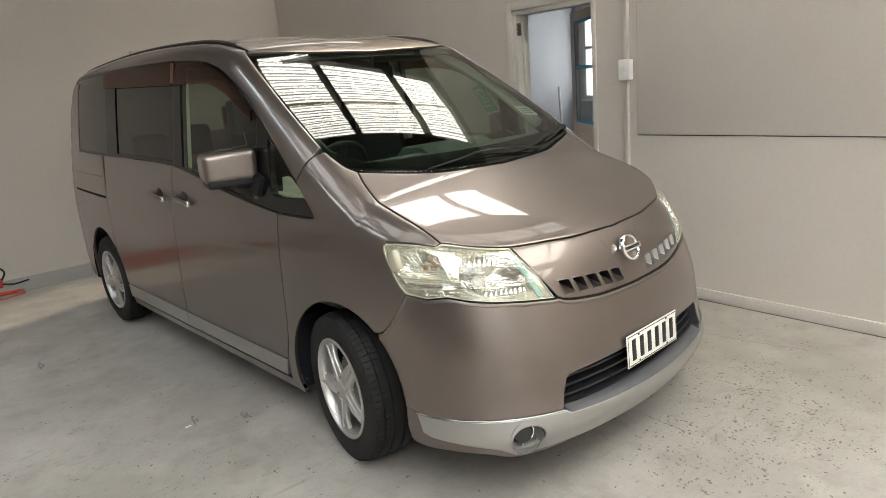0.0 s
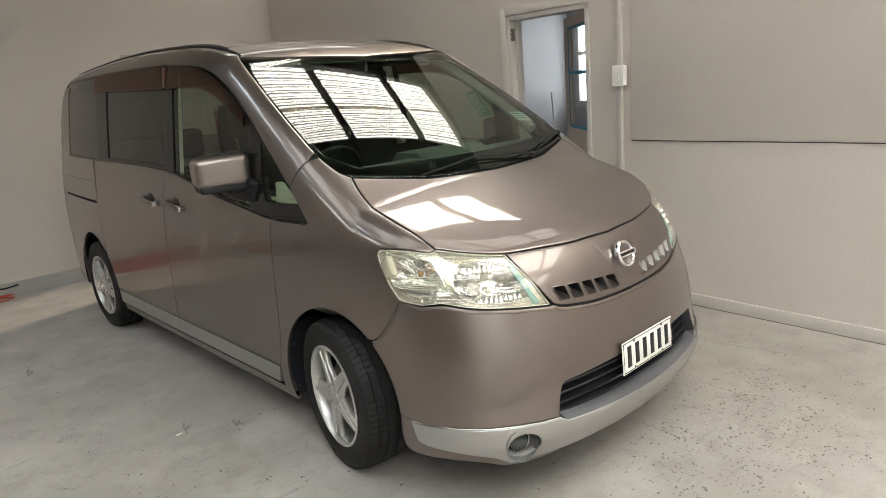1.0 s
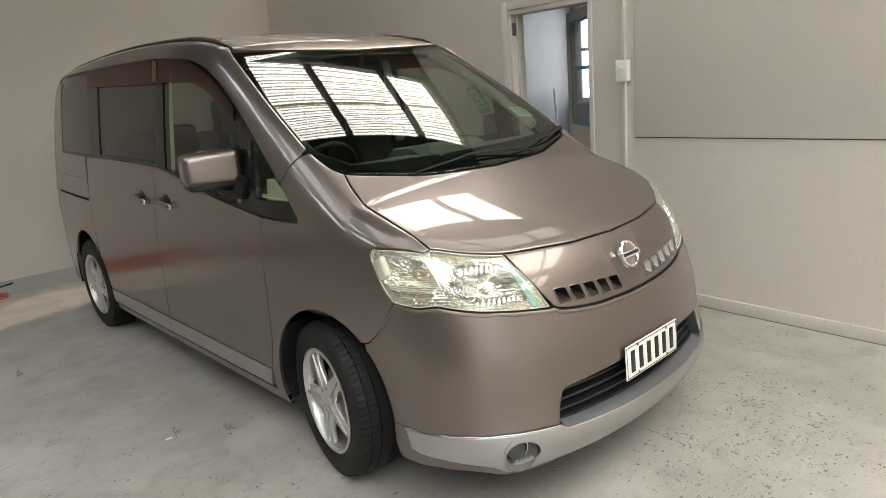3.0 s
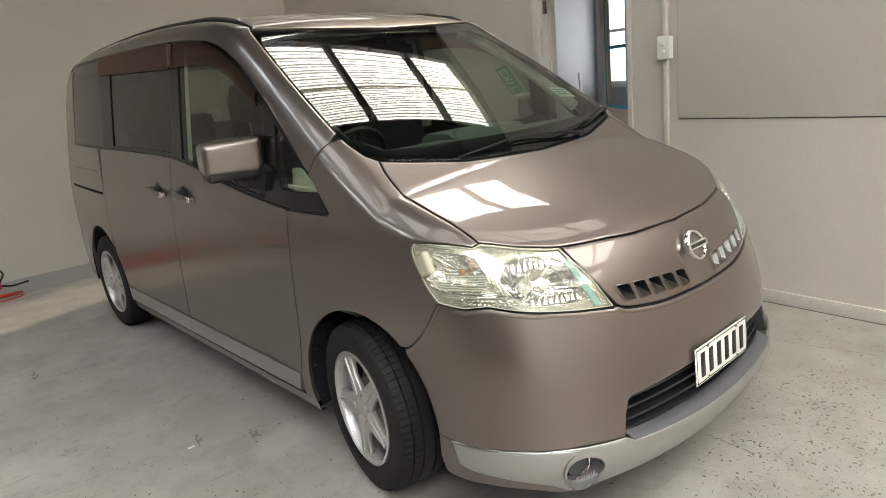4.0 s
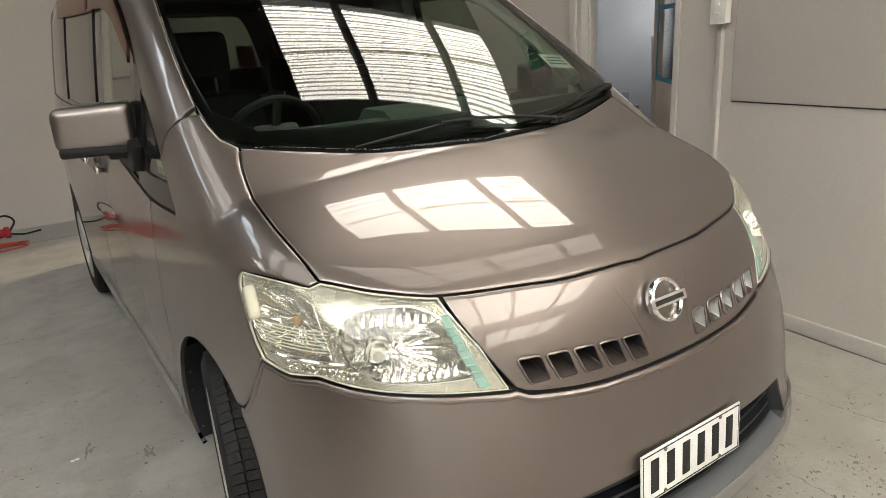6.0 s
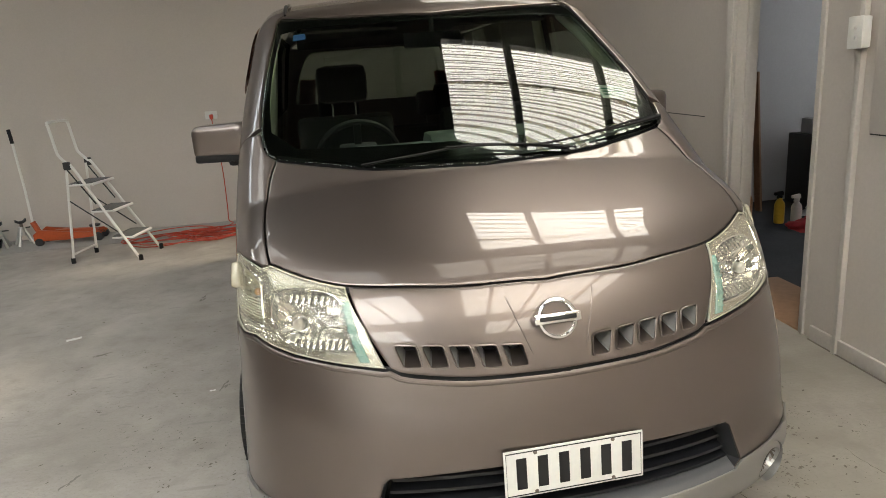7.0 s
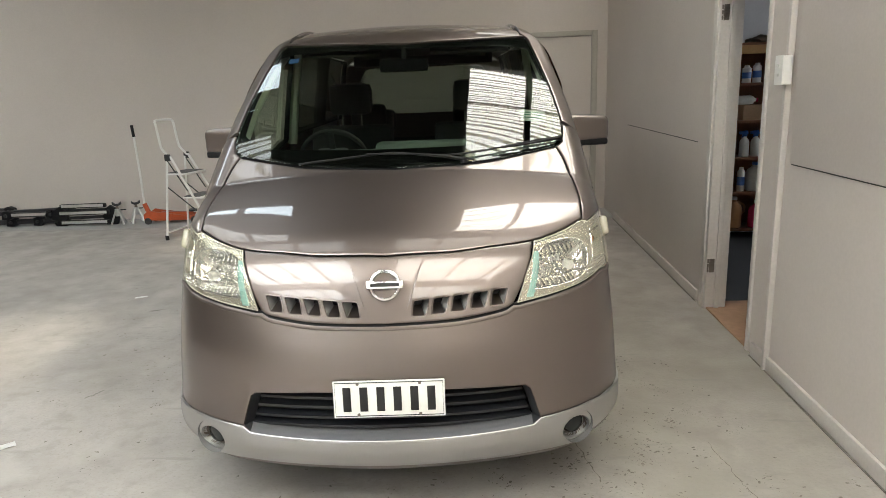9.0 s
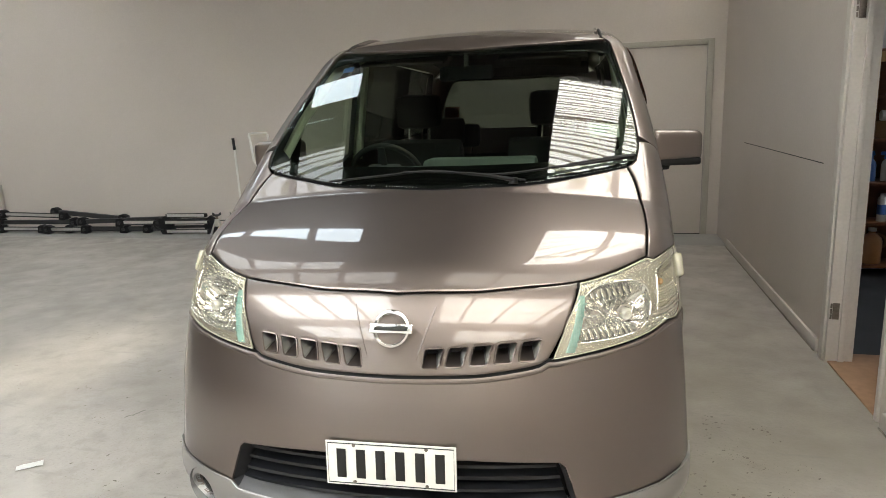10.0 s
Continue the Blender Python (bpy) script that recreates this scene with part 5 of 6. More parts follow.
dash_prof = [(.86, 1.085), (.96, 1.15), (1.10, 1.19), (1.22, 1.185), (1.33, 1.13), (1.37, 1.02), (1.38, .85), (1.30, .60), (.90, .60)]
dash = part("dashboard", prism(dash_prof, 1.44, "x", (-.72, 0, 0), .03), DASH, van, "dark dashboard")
part("dash_hood", prism([(1.04, 1.165), (1.14, 1.215), (1.28, 1.215), (1.36, 1.15), (1.2, 1.12)], .46, "x", (-.12, 0, 0), .02), DASH, dash)
part("demister_panel", box((1.1, .10, .010), (0, 1.01, 1.168), .004, Matrix.Rotation(radians(17), 4, "X")), mat("grey_dash_top", (.15, .165, .15), .6), dash)
wheel_m = Matrix.Translation((-.37, 1.48, 1.115)) @ Matrix.Rotation(radians(-62), 4, "X")
st = part("steering_wheel", lathe([(.168 + .013 * math.cos(a), .014 * math.sin(a)) for a in np.linspace(0, 2 * math.pi, 9)[:-1]], 40, "z", closed=True), CABIN_DARK, van, "dark steering wheel")
st.matrix_basis = wheel_m
part("wheel_hub", box((.16, .11, .05), (0, -.02, -.02), .02), mat("grey_hub", (.10, .10, .11), .5), st)
for a in (0, 180, 270):
    part("wheel_spoke", box((.12, .03, .015), (.11 * math.cos(radians(a)), .11 * math.sin(radians(a)), -.01), .005, Matrix.Rotation(radians(a), 4, "Z")), CABIN_DARK, st)
part("steering_column", tube([(-.37, 1.30, 1.02), (-.37, 1.47, 1.115)], .03), CABIN_DARK, van)


def seat(x, y, wide, low=0.):
    o = part("seat", prism([(0, .42), (.02, .60), (.10, .64), (.50, .60), (.56, .56), (.56, .42)], wide, "x", (x - wide / 2, y - .1, 0), .035), SEAT_CLOTH, van, "dark cloth seat")
    part("seat_back", prism([(.44, .56), (.42, .80), (.52, 1.24 - low), (.60, 1.26 - low), (.66, 1.18 - low), (.60, .58)], wide, "x", (x - wide / 2, y - .1, 0), .04), SEAT_CLOTH, o)
    for dx in ((0,) if wide < .8 else (-.38, .38)):
        part("headrest", box((.26, .11, .19), (x + dx, y + .47, 1.41 - low), .045), SEAT_CLOTH, o)
        for e in (-.06, .06):
            part("headrest_post", tube([(x + dx + e, y + .46, 1.22 - low), (x + dx + e, y + .47, 1.36 - low)], .006, seg=8), CHROME, o)


for sx in (-.38, .38):
    seat(sx, 1.78, .50)
seat(0, 2.65, 1.25, .14)
seat(0, 3.45, 1.25, .2)
rear_view = part("rear_view_mirror", box((.25, .03, .065), (0, 0, 0), .012), COWL, van, "dark rear view mirror")
rear_view.matrix_basis = Matrix.Translation((0, 1.60, 1.575)) @ Matrix.Rotation(radians(-8), 4, "X")
part("mirror_stem", tube([(0, .0, .03), (0, -.01, .09)], .012), CABIN_DARK, rear_view)
for s in (-1, 1):
    part("pillar_trim", tube([(s * .725, 1.12, 1.24), (s * .715, 1.35, 1.40), (s * .68, 1.62, 1.57), (s * .655, 1.80, 1.66)], .028, seg=8), TRIM_BEIGE, van)
    part("centre_pillar_trim", tube([(s * .775, 2.29, 1.15), (s * .70, 2.29, 1.70)], .03, seg=8), TRIM_BEIGE, van)
    part("sun_visor", box((.42, .16, .014), (s * .34, 1.80, 1.655), .006, Matrix.Rotation(radians(12), 4, "X")), LINING, van)
    part("door_trim", box((.03, 1.0, .62), (s * .775, 1.82, .72), .01), TRIM_BEIGE, van)
    part("dash_end", prism([(1.02, .95), (1.04, 1.09), (1.20, 1.15), (1.32, 1.17), (1.36, .95)], .03, "x", (s * .745 - .015, 0, 0), .008), TRIM_BEIGE, van)
    part("grab_trim", box((.03, .5, .09), (s * .76, 1.33, 1.06), .01), TRIM_BEIGE, van)

part("tail_header", span(-.62, .62, 4.20, 4.27, 1.675, 1.775, .01), CABIN_DARK, van)

# stickers on the screen
for x, y, w, hh, mm in ((.60, 1.085, .115, .07, PAPER), (-.56, 1.56, .05, .04, BLUE)):
    q = ring([(x - w / 2, y - hh / 2), (x + w / 2, y - hh / 2), (x + w / 2, y + hh / 2), (x - w / 2, y + hh / 2)])
    st2 = panel("screen_label", q, OVER, mm, screen, "pale licence label inside the screen" if mm is PAPER else "small blue label", h=.03, off=-.016, rim=.001, gap=0)[0]
    if mm is PAPER:
        for j in range(3):
            qb = ring([(x - .045, y - .018 + j * .016), (x + .04, y - .018 + j * .016), (x + .04, y - .012 + j * .016), (x - .045, y - .012 + j * .016)])
            part("label_bar", panel_mesh("label_bar", qb, OVER, GREEN, h=.03, off=-.0145, rim=.0005, gap=0), None, screen)

# wipers
def on_screen(x, y, lift):
    p = on_top([(x, y)])
    return Vector(p[0] + normals(p)[0] * lift)


for pivot, elbow, tip, blade in (((.28, .775), (.14, .800), (-.12, .815), [(.32, .782), (.14, .802), (-.02, .822), (-.20, .806), (-.40, .795)]),
                                 ((.69, .925), (.52, .868), (.40, .840), [(.69, .938), (.56, .898), (.42, .850), (.28, .815), (.16, .800)])):
    arm = [on_screen(*q, e) for q, e in zip(bend([(*p, 0) for p in (pivot, elbow, tip)], 4), (.016,) * 9) for q in [(q.x, q.y)]]
    w = part("wiper", tube(arm, [.008, .008, .007, .006, .005, .004, .004, .004, .004][:len(arm)], seg=6), BLACK, van, "black wiper")
    bl = [on_screen(q.x, q.y, .010) for q in bend([(*p, 0) for p in blade], 4)]
    part("wiper_blade", tube(bl, .0042, seg=6), BLACK, w)
    part("wiper_pivot", lathe([(0, .022), (.012, .020), (.016, .0)], 14, "z", tuple(on_screen(*pivot, 0))), BLACK, w)
cowl = ring(np.stack([xr, hood_rear(xr) + .004], 1), np.stack([xr[::-1], hood_rear(xr[::-1]) + .03], 1))
panel("cowl_panel", cowl, OVER, COWL, van, "black plastic scuttle panel", h=.03, off=-.006, rim=.01, gap=0)

# door mirrors
for s in (-1, 1):
    m = box((.222, .150, .136), (s * .907, 1.500, 1.232), .034, Matrix.Rotation(radians(13 * s), 4, "Z"), None, 5)
    for v in m.verts:      # the shell swells forward and tapers to the tip
        d = (abs(v.co.x) - .80) / .22
        v.co.y += .01 * max(d, 0)
        if v.co.z > 1.22:
            v.co.z -= .018 * max(d - .5, 0)
    shell = part("door_mirror", m, PAINT, van, "bronze door mirror with black foot", angle=60)
    m = box((.212, .142, .034), (s * .905, 1.502, 1.164), .014, Matrix.Rotation(radians(13 * s), 4, "Z"), None, 3)
    part("mirror_base", m, BLACK, shell)
    part("mirror_foot", prism([(1.40, 1.09), (1.62, 1.10), (1.60, 1.17), (1.44, 1.20), (1.36, 1.17)], .05, "x", (s * .82 - .025, 0, 0), .012), BLACK, shell)
    part("mirror_arm", box((.10, .09, .045), (s * .845, 1.49, 1.150), .015), BLACK, shell)
    g = box((.165, .004, .10), (s * .898, 1.574, 1.228), .001, Matrix.Rotation(radians(13 * s), 4, "Z"))
    part("mirror_glass", g, CHROME, shell)

# handles
for s in (-1, 1):
    for k, (d, y) in enumerate(((front_doors, 2.225), (slide_doors, 2.565))):
        dr = d[0 if s < 0 else 1]
        cup = lathe([(0, .014), (.024, .012), (.042, .003), (.044, -.002)], 20, "x", (0, 0, 0))
        bmesh.ops.scale(cup, vec=(-.2 * -s, 1.2, .9), verts=cup.verts)
        bmesh.ops.translate(cup, vec=(s * .836, y + .01, 1.022), verts=cup.verts)
        part("handle_cup", cup, mat("handle_shadow_cup", (.030, .026, .024), .4, .3), dr)
        hx0 = s * .858
        hp = bend([(s * .838, y + .105, 1.026), (hx0, y + .085, 1.026), (hx0 + s * .004, y, 1.016), (hx0, y - .075, 1.008), (s * .84, y - .10, 1.006)], 4)
        hnd = part("door_handle", tube(hp, [.010] * 4 + [.014] * (len(hp) - 8) + [.010] * 4, seg=8), PAINT, dr, "bronze pull handle")
        part("handle_tip", box((.014, .046, .030), (s * .860, y - .080, 1.008), .005), CHROME, hnd)


# wheels
def make_wheel():
    w = part("wheel", lathe([(.195, -.085), (.235, -.100), (.275, -.102), (.296, -.092), (.301, -.088), (.299, -.070), (.301, -.030), (.301, .030), (.300, .070), (.297, .090), (.275, .10), (.195, .09)], 72, "x"), RUBBER, van, "alloy wheel with black tyre")
    tread = bmesh.new()
    for k in range(76):
        a = 2 * math.pi * k / 76
        for x, wide, r, skew in ((-.073, .033, .3065, 5), (-.036, .034, .3115, -6)):
            b = box((wide, .0236, .008), (0, 0, 0), .0, Matrix.Rotation(radians(skew), 4, "Z") @ Matrix.Rotation(radians(-16 if x < -.05 else 0), 4, "Y"))
            bmesh.ops.transform(b, matrix=Matrix.Rotation(a + (.012 if x in (-.034, .055) else 0), 4, "X") @ Matrix.Translation((x, 0, r)), verts=b.verts)
            merge(b, tread)
    for x0, x1, r in ((-.014, .030, .3165), (.036, .074, .3140)):
        lathe([(.303, x0), (r, x0 + .002), (r, x1 - .002), (.303, x1)], 72, "x", (0, 0, 0), tread, True)
    part("tread", tread, RUBBER, w, smooth=False)
    part("rim", lathe([(.212, -.088), (.214, -.096), (.206, -.099), (.199, -.094), (.194, -.080), (.190, -.05), (.184, .05), (.196, .088)], 64, "x"), ALLOY, w, "silver alloy rim")
    for k in range(5):
        sp = prism([(-.048, .035), (-.034, .12), (-.030, .197), (.030, .197), (.034, .12), (.048, .035)], .020, "x", (-.088, 0, 0), .006)
        for v in sp.verts:
            r = v.co.z / .2
            v.co.x += .012 * (1 - (2 * r - 1) ** 2) * -1 + .010
        prism([(-.012, .05), (-.007, .19), (.007, .19), (.012, .05)], .006, "x", (-.0945, 0, 0), .002, sp)
        bmesh.ops.transform(sp, matrix=Matrix.Rotation(2 * math.pi * k / 5, 4, "X"), verts=sp.verts)
        part("spoke", sp, ALLOY, w)
    part("hub", lathe([(0, -.094), (.028, -.092), (.034, -.086), (.055, -.080), (.062, -.060)], 32, "x"), ALLOY, w)
    for k in range(5):
        a = 2 * math.pi * (k + .5) / 5
        part("wheel_nut", lathe([(0, -.090), (.008, -.088), (.009, -.06)], 8, "x", (0, .052 * math.sin(a), .052 * math.cos(a))), CHROME, w)
    part("barrel", lathe([(.185, -.02), (.180, .085), (.05, .088)], 40, "x"), BLACK, w)
    part("brake_disc", lathe([(.03, -.022), (.135, -.020), (.135, -.004), (.03, -.002)], 40, "x"), STEEL, w)
    part("valve", tube([(-.075, .06, .178), (-.098, .055, .165)], .005, seg=6), BLACK, w)
    return w


wheel = make_wheel()
spots = ((-.737, .951, 0, -9.7), (.737, .951, 180, -9.7), (-.742, 3.811, 0, 0), (.742, 3.811, 180, 0))
for k, (x, y, turn, steer) in enumerate(spots):
    mtx = Matrix.Translation((x, y, .317)) @ Matrix.Rotation(radians(turn + steer), 4, "Z") @ Matrix.Rotation(radians(45 + 31 * k), 4, "X")
    w = wheel if k == 0 else copy_thing(wheel, mtx)
    w.matrix_basis = mtx
for s in (-1, 1):
    edge = np.concatenate([arch(ARCH_F, 48, 0, 9, .374), [(1.262, .27), (1.255, .232)]])
    sk = on_side(edge)
    m = bmesh.new()
    rows = []
    for k, p in enumerate(sk):
        x = abs(p[0]) - .010
        deep = .135
        rows.append([m.verts.new((s * (x - deep * e), p[1] + .018 * e, p[2])) for e in (0, .5, 1)])
    for a, b in zip(rows, rows[1:]):
        for j in range(2):
            m.faces.new((a[j], a[j + 1], b[j + 1], b[j]))
    bmesh.ops.solidify(m, geom=m.faces[:], thickness=.006)
    mf = part("mud_flap", m, DARKGREY, van, "dark plastic splash guard in the wheel arch")
    for k in (4, 6, 9):
        p = sk[k]
        part("guard_screw", lathe([(0, -.003), (.003, -.002), (.0035, .002)], 10, "y", (s * (abs(p[0]) - .025), p[1] - .003, p[2])), STEEL, mf)

# ---- loose things in the workshop ----
def at_room(x, y, z=0, turn=0):
    return Matrix.Translation((x, y, z)) @ Matrix.Rotation(radians(turn), 4, "Z")


def step_ladder():
    t = thing("step_ladder", "white tubular step ladder with three grey treads, standing open", "ladder", at_room(-2.17, 4.97, 0, 167))
    stile = [(0, 0), (.25, .44), (.47, .84), (.51, .88), (.575, .95), (.595, 1.0), (.62, 1.20), (.63, 1.235)]
    for s in (-1, 1):
        pts = [(u, s * (.20 - .05 * min(v, 1)), v) for u, v in stile]
        part("stile", tube(bend(pts, 3), .0125, seg=10), WHITEMETAL, t)
        part("rear_leg", tube([(.63, s * .19, 0), (.535, s * .155, .86)], .0115, seg=10), WHITEMETAL, t)
        part("hinge", box((.06, .03, .07), (.52, s * .165, .87), .01), BLACKMETAL, t)
        part("brace", tube([(.18, s * .165, .26), (.56, s * .165, .56)], .006, seg=8), BLACKMETAL, t)
        part("brace", tube([(.33, s * .16, .52), (.53, s * .16, .84)], .006, seg=8), BLACKMETAL, t)
        for u, y in ((0, .20), (.63, .19)):
            part("rubber_foot", lathe([(0, 0), (.019, 0), (.019, .045), (.014, .05)], 12, "z", (u, s * y, 0)), BLACK, t)
    part("handle_bar", tube(bend([(.63, -.138, 1.235), (.632, -.12, 1.25), (.632, .12, 1.25), (.63, .138, 1.235)], 3), .0125, seg=10), WHITEMETAL, t)
    part("rear_bar", tube([(.622, -.185, .08), (.622, .185, .08)], .010, seg=8), WHITEMETAL, t)
    for u, z, d in ((.10, .215, .19), (.235, .46, .20), (.375, .705, .22)):
        st = part("tread", box((d, .33, .022), (u + d * .25, 0, z), .006), TREAD, t, "grey ribbed tread")
        part("tread_rim", tube([(u + d * .25 - d / 2, -.17, z - .006), (u + d * .25 - d / 2, .17, z - .006)], .013, seg=8), WHITEMETAL, st)
        for s in (-1, 1):
            part("tread_rim", tube([(u + d * .25 - d / 2, s * .17, z - .006), (u + d * .25 + d / 2, s * .17, z - .006)], .009, seg=8), WHITEMETAL, st)


def trolley_jack():
    t = thing("trolley_jack", "orange trolley jack with a white upright handle", "jack", at_room(-3.50, 5.98, 0, -2))
    side = [(0, .05), (0, .12), (.06, .165), (.14, .15), (.50, .10), (.62, .11), (.66, .085), (.64, .05), (.30, .04)]
    for y in (-.10, .075):
        part("side_plate", prism(side, .025, "y", (0, y, 0), .004), ORANGE, t)
    part("lift_arm", prism([(.16, .08), (.18, .14), (.56, .13), (.60, .10), (.30, .07)], .06, "y", (0, -.03, 0), .008), ORANGE, t)
    part("saddle", lathe([(0, .15), (.05, .15), (.055, .165), (.05, .17), (0, .16)], 20, "z", (.57, 0, -.01)), BLACKMETAL, t)
    part("handle_socket", tube([(.03, 0, .11), (-.02, 0, .24)], .028), ORANGE, t)
    part("handle", tube([(-.02, 0, .22), (-.02, 0, .6), (-.045, .02, 1.06)], .0125, seg=10), WHITEMETAL, t, "white jack handle")
    part("grip", tube([(-.044, .02, 1.04), (-.056, .025, 1.18)], .018, seg=10), BLACK, t, "black rubber grip")
    for x, r, y in ((.62, .045, .09), (.62, .045, -.09), (.05, .04, .10), (.05, .04, -.10)):
        part("castor", lathe([(0, -.015), (r, -.015), (r, .015), (0, .015)], 18, "y", (x, y, r)), BLACKMETAL, t)


def jack_stand(x, y, turn):
    t = thing("jack_stand", "grey steel axle stand on the floor by the wall", "stand", at_room(x, y, 0, turn), "axle stands")
    for a in range(4):
        c, s = math.cos(radians(45 + 90 * a)), math.sin(radians(45 + 90 * a))
        part("leg", tube([(.10 * c, .10 * s, 0), (.025 * c, .025 * s, .17)], [.014, .010], seg=6), ALU, t)
    part("collar", lathe([(.03, .10), (.035, .11), (.032, .19), (.02, .19)], 14, "z"), ALU, t)
    part("post", lathe([(0, .10), (.016, .10), (.016, .24), (0, .24)], 10, "z"), STEEL, t)
    part("cradle", prism([(-.05, .24), (-.05, .275), (-.02, .25), (.02, .25), (.05, .275), (.05, .24), (.02, .225), (-.02, .225)], .04, "y", (0, -.02, 0), .004), BLACKMETAL, t)
    part("lever", tube([(.02, .03, .17), (.085, .05, .165)], .007, seg=6), BLACKMETAL, t)


def roof_bar(x, y, z, length, turn, name_label, tilt=0, feet=True, bright=True):
    t = thing("roof_bar", name_label, "roof bar", Matrix.Translation((x, y, z)) @ Matrix.Rotation(radians(turn), 4, "Z") @ Matrix.Rotation(radians(tilt), 4, "Y"), "roof bars along the wall")
    part("bar", box((length, .055, .060), (0, 0, .0), .014), BLACKMETAL, t)
    if bright:
        part("bar_face", box((length * .86, .006, .034), (0, -.028, .006), .002), ALU, t, "brushed metal face")
    if feet:
        for s in (-1, 1):
            f = part("clamp_foot", prism([(-.06, -.05), (-.05, .045), (.0, .060), (.06, .04), (.07, -.03), (.03, -.055)], .08, "y", (s * length * .44, -.035, 0), .008), BLACK, t)
            part("clamp_knob", lathe([(0, -.012), (.02, -.01), (.02, .01), (0, .012)], 12, "y", (s * length * .44, -.045, .0)), BLACKMETAL, f)


def bike_carrier():
    t = thing("bike_carrier", "folded black carrier frame with brushed metal rails", "carrier", at_room(-4.25, 5.97, 0, 1))
    for z, w in ((.045, .60), (.160, .62), (.245, .55)):
        rl = part("rail", box((w, .055, .052), (0, -.03, z), .014), BLACK, t)
        part("rail_face", box((w * .92, .006, .034), (0, -.058, z + .004), .002), ALU, rl, "brushed metal face")
    for s in (-1, 1):
        part("end_frame", prism([(-.06, .0), (-.10, .10), (-.06, .20), (.0, .24), (.06, .20), (.10, .08), (.07, .0)], .05, "y", (s * .31, -.02, 0), .01), BLACK, t)
    part("cross_tube", tube([(-.30, .02, .09), (.30, .02, .10)], .018), BLACKMETAL, t)
    part("cross_tube", tube([(-.28, .03, .18), (.28, .03, .19)], .016), BLACKMETAL, t)
    part("strap", tube(bend([(-.33, -.05, .06), (-.42, -.05, .09), (-.46, -.03, .16), (-.40, -.02, .19)], 4), .012), BLACK, t)


def cord_pile():
    rnd = random.Random(4)
    pts = []
    a = 0
    for k in range(400):
        a += 2 * math.pi / 26
        lp = k / 26
        cx, cy = -1.80 + .30 * math.sin(lp * 1.7 + .4), 5.55 + .10 * math.cos(lp * 2.3)
        rx, ry = .32 + .20 * math.sin(lp * 2.9), .16 + .10 * math.cos(lp * 1.9)
        z = .008 + .055 * (.5 + .5 * math.sin(a * 1.37 + lp)) * max(0, 1 - ((cx + 1.8) / .6) ** 2) * (k / 400)
        pts.append((cx + rx * math.cos(a), cy + ry * math.sin(a), z))
    end = pts[-1]
    pts += bend([end, (-1.55, 5.85, .03), (-1.60, 6.02, .05), (-1.605, 6.11, .18), (-1.60, 6.135, .6), (-1.628, 6.14, 1.0), (-1.63, 6.13, 1.13)], 6)[1:]
    t = thing("extension_cord", "orange extension cord heaped on the floor, plugged into the socket", "cord")
    part("cable", tube(pts, .0055, seg=6), CORD, t)
    part("plug", box((.035, .045, .05), (-1.63, 6.125, 1.145), .008), CORD, t)


def socket():
    t = thing("wall_socket", "white double power socket on the back wall", "socket", ROOM)
    x = -1.63 * math.cos(radians(3)) - 6.17 * math.sin(radians(3))
    part("socket_box", span(x - .06, x + .06, Y1 - .03, Y1 - .001, 1.125, 1.20, .006), WHITEPLASTIC, t)
    part("socket_plate", span(x - .062, x + .062, Y1 - .036, Y1 - .029, 1.122, 1.203, .003), WHITEPLASTIC, t)
    part("rocker", span(x + .01, x + .022, Y1 - .041, Y1 - .035, 1.175, 1.19, .002), WHITEPLASTIC, t)
    part("rocker", span(x - .022, x - .01, Y1 - .041, Y1 - .035, 1.175, 1.19, .002), WHITEPLASTIC, t)


def power_tool():
    t = thing("air_tool", "red and black hose reel handle lying by the wall", "tool", at_room(-1.33, 5.86, 0, 12))
    part("tool_body", lathe([(0, -.09), (.035, -.085), (.042, -.02), (.036, .06), (.05, .07), (.05, .10), (0, .105)], 16, "x", (0, 0, .05)), RED, t)
    part("tool_cap", lathe([(.046, -.10), (.05, -.06), (.03, -.11), (0, -.115)], 16, "x", (0, 0, .05)), BLACK, t)
    part("tool_grip", tube([(-.02, 0, .05), (-.06, -.07, .025)], .024), BLACK, t)
    part("hose", tube(bend([(.10, 0, .05), (.16, .03, .13), (.10, .05, .185), (-.02, .03, .16), (-.07, 0, .08)], 6), .009), BLACK, t)
    part("hose_tail", tube(bend([(.09, 0, .04), (.2, -.02, .012), (.34, .01, .01)], 5), .008), BLACK, t)


def crack(points, wide, label, seed, material=None):
    """A thin jagged crack lying open in the floor paint."""
    rnd = random.Random(seed)
    pts = [p for p in bend([(x, y, 0) for x, y in points], 9)]
    m = bmesh.new()
    rows = []
    for k, p in enumerate(pts):
        t = (pts[min(k + 1, len(pts) - 1)] - pts[max(k - 1, 0)]).normalized()
        side = Vector((-t.y, t.x, 0))
        w = wide * (rnd.uniform(.35, 1.5) if 0 < k < len(pts) - 1 else .1)
        q = p + side * rnd.uniform(-.006, .006)
        rows.append([m.verts.new(q + side * w + Vector((0, 0, .0012))), m.verts.new(q - side * w + Vector((0, 0, .0012)))])
    for a, b in zip(rows, rows[1:]):
        m.faces.new((a[0], b[0], b[1], a[1]))
    bmesh.ops.solidify(m, geom=m.faces[:], thickness=.001)
    solid("floor_crack" if material is None else "floor_scuff", m, material or SHADOWCHIP, label, "crack" if material is None else "scuff", kind="structure")


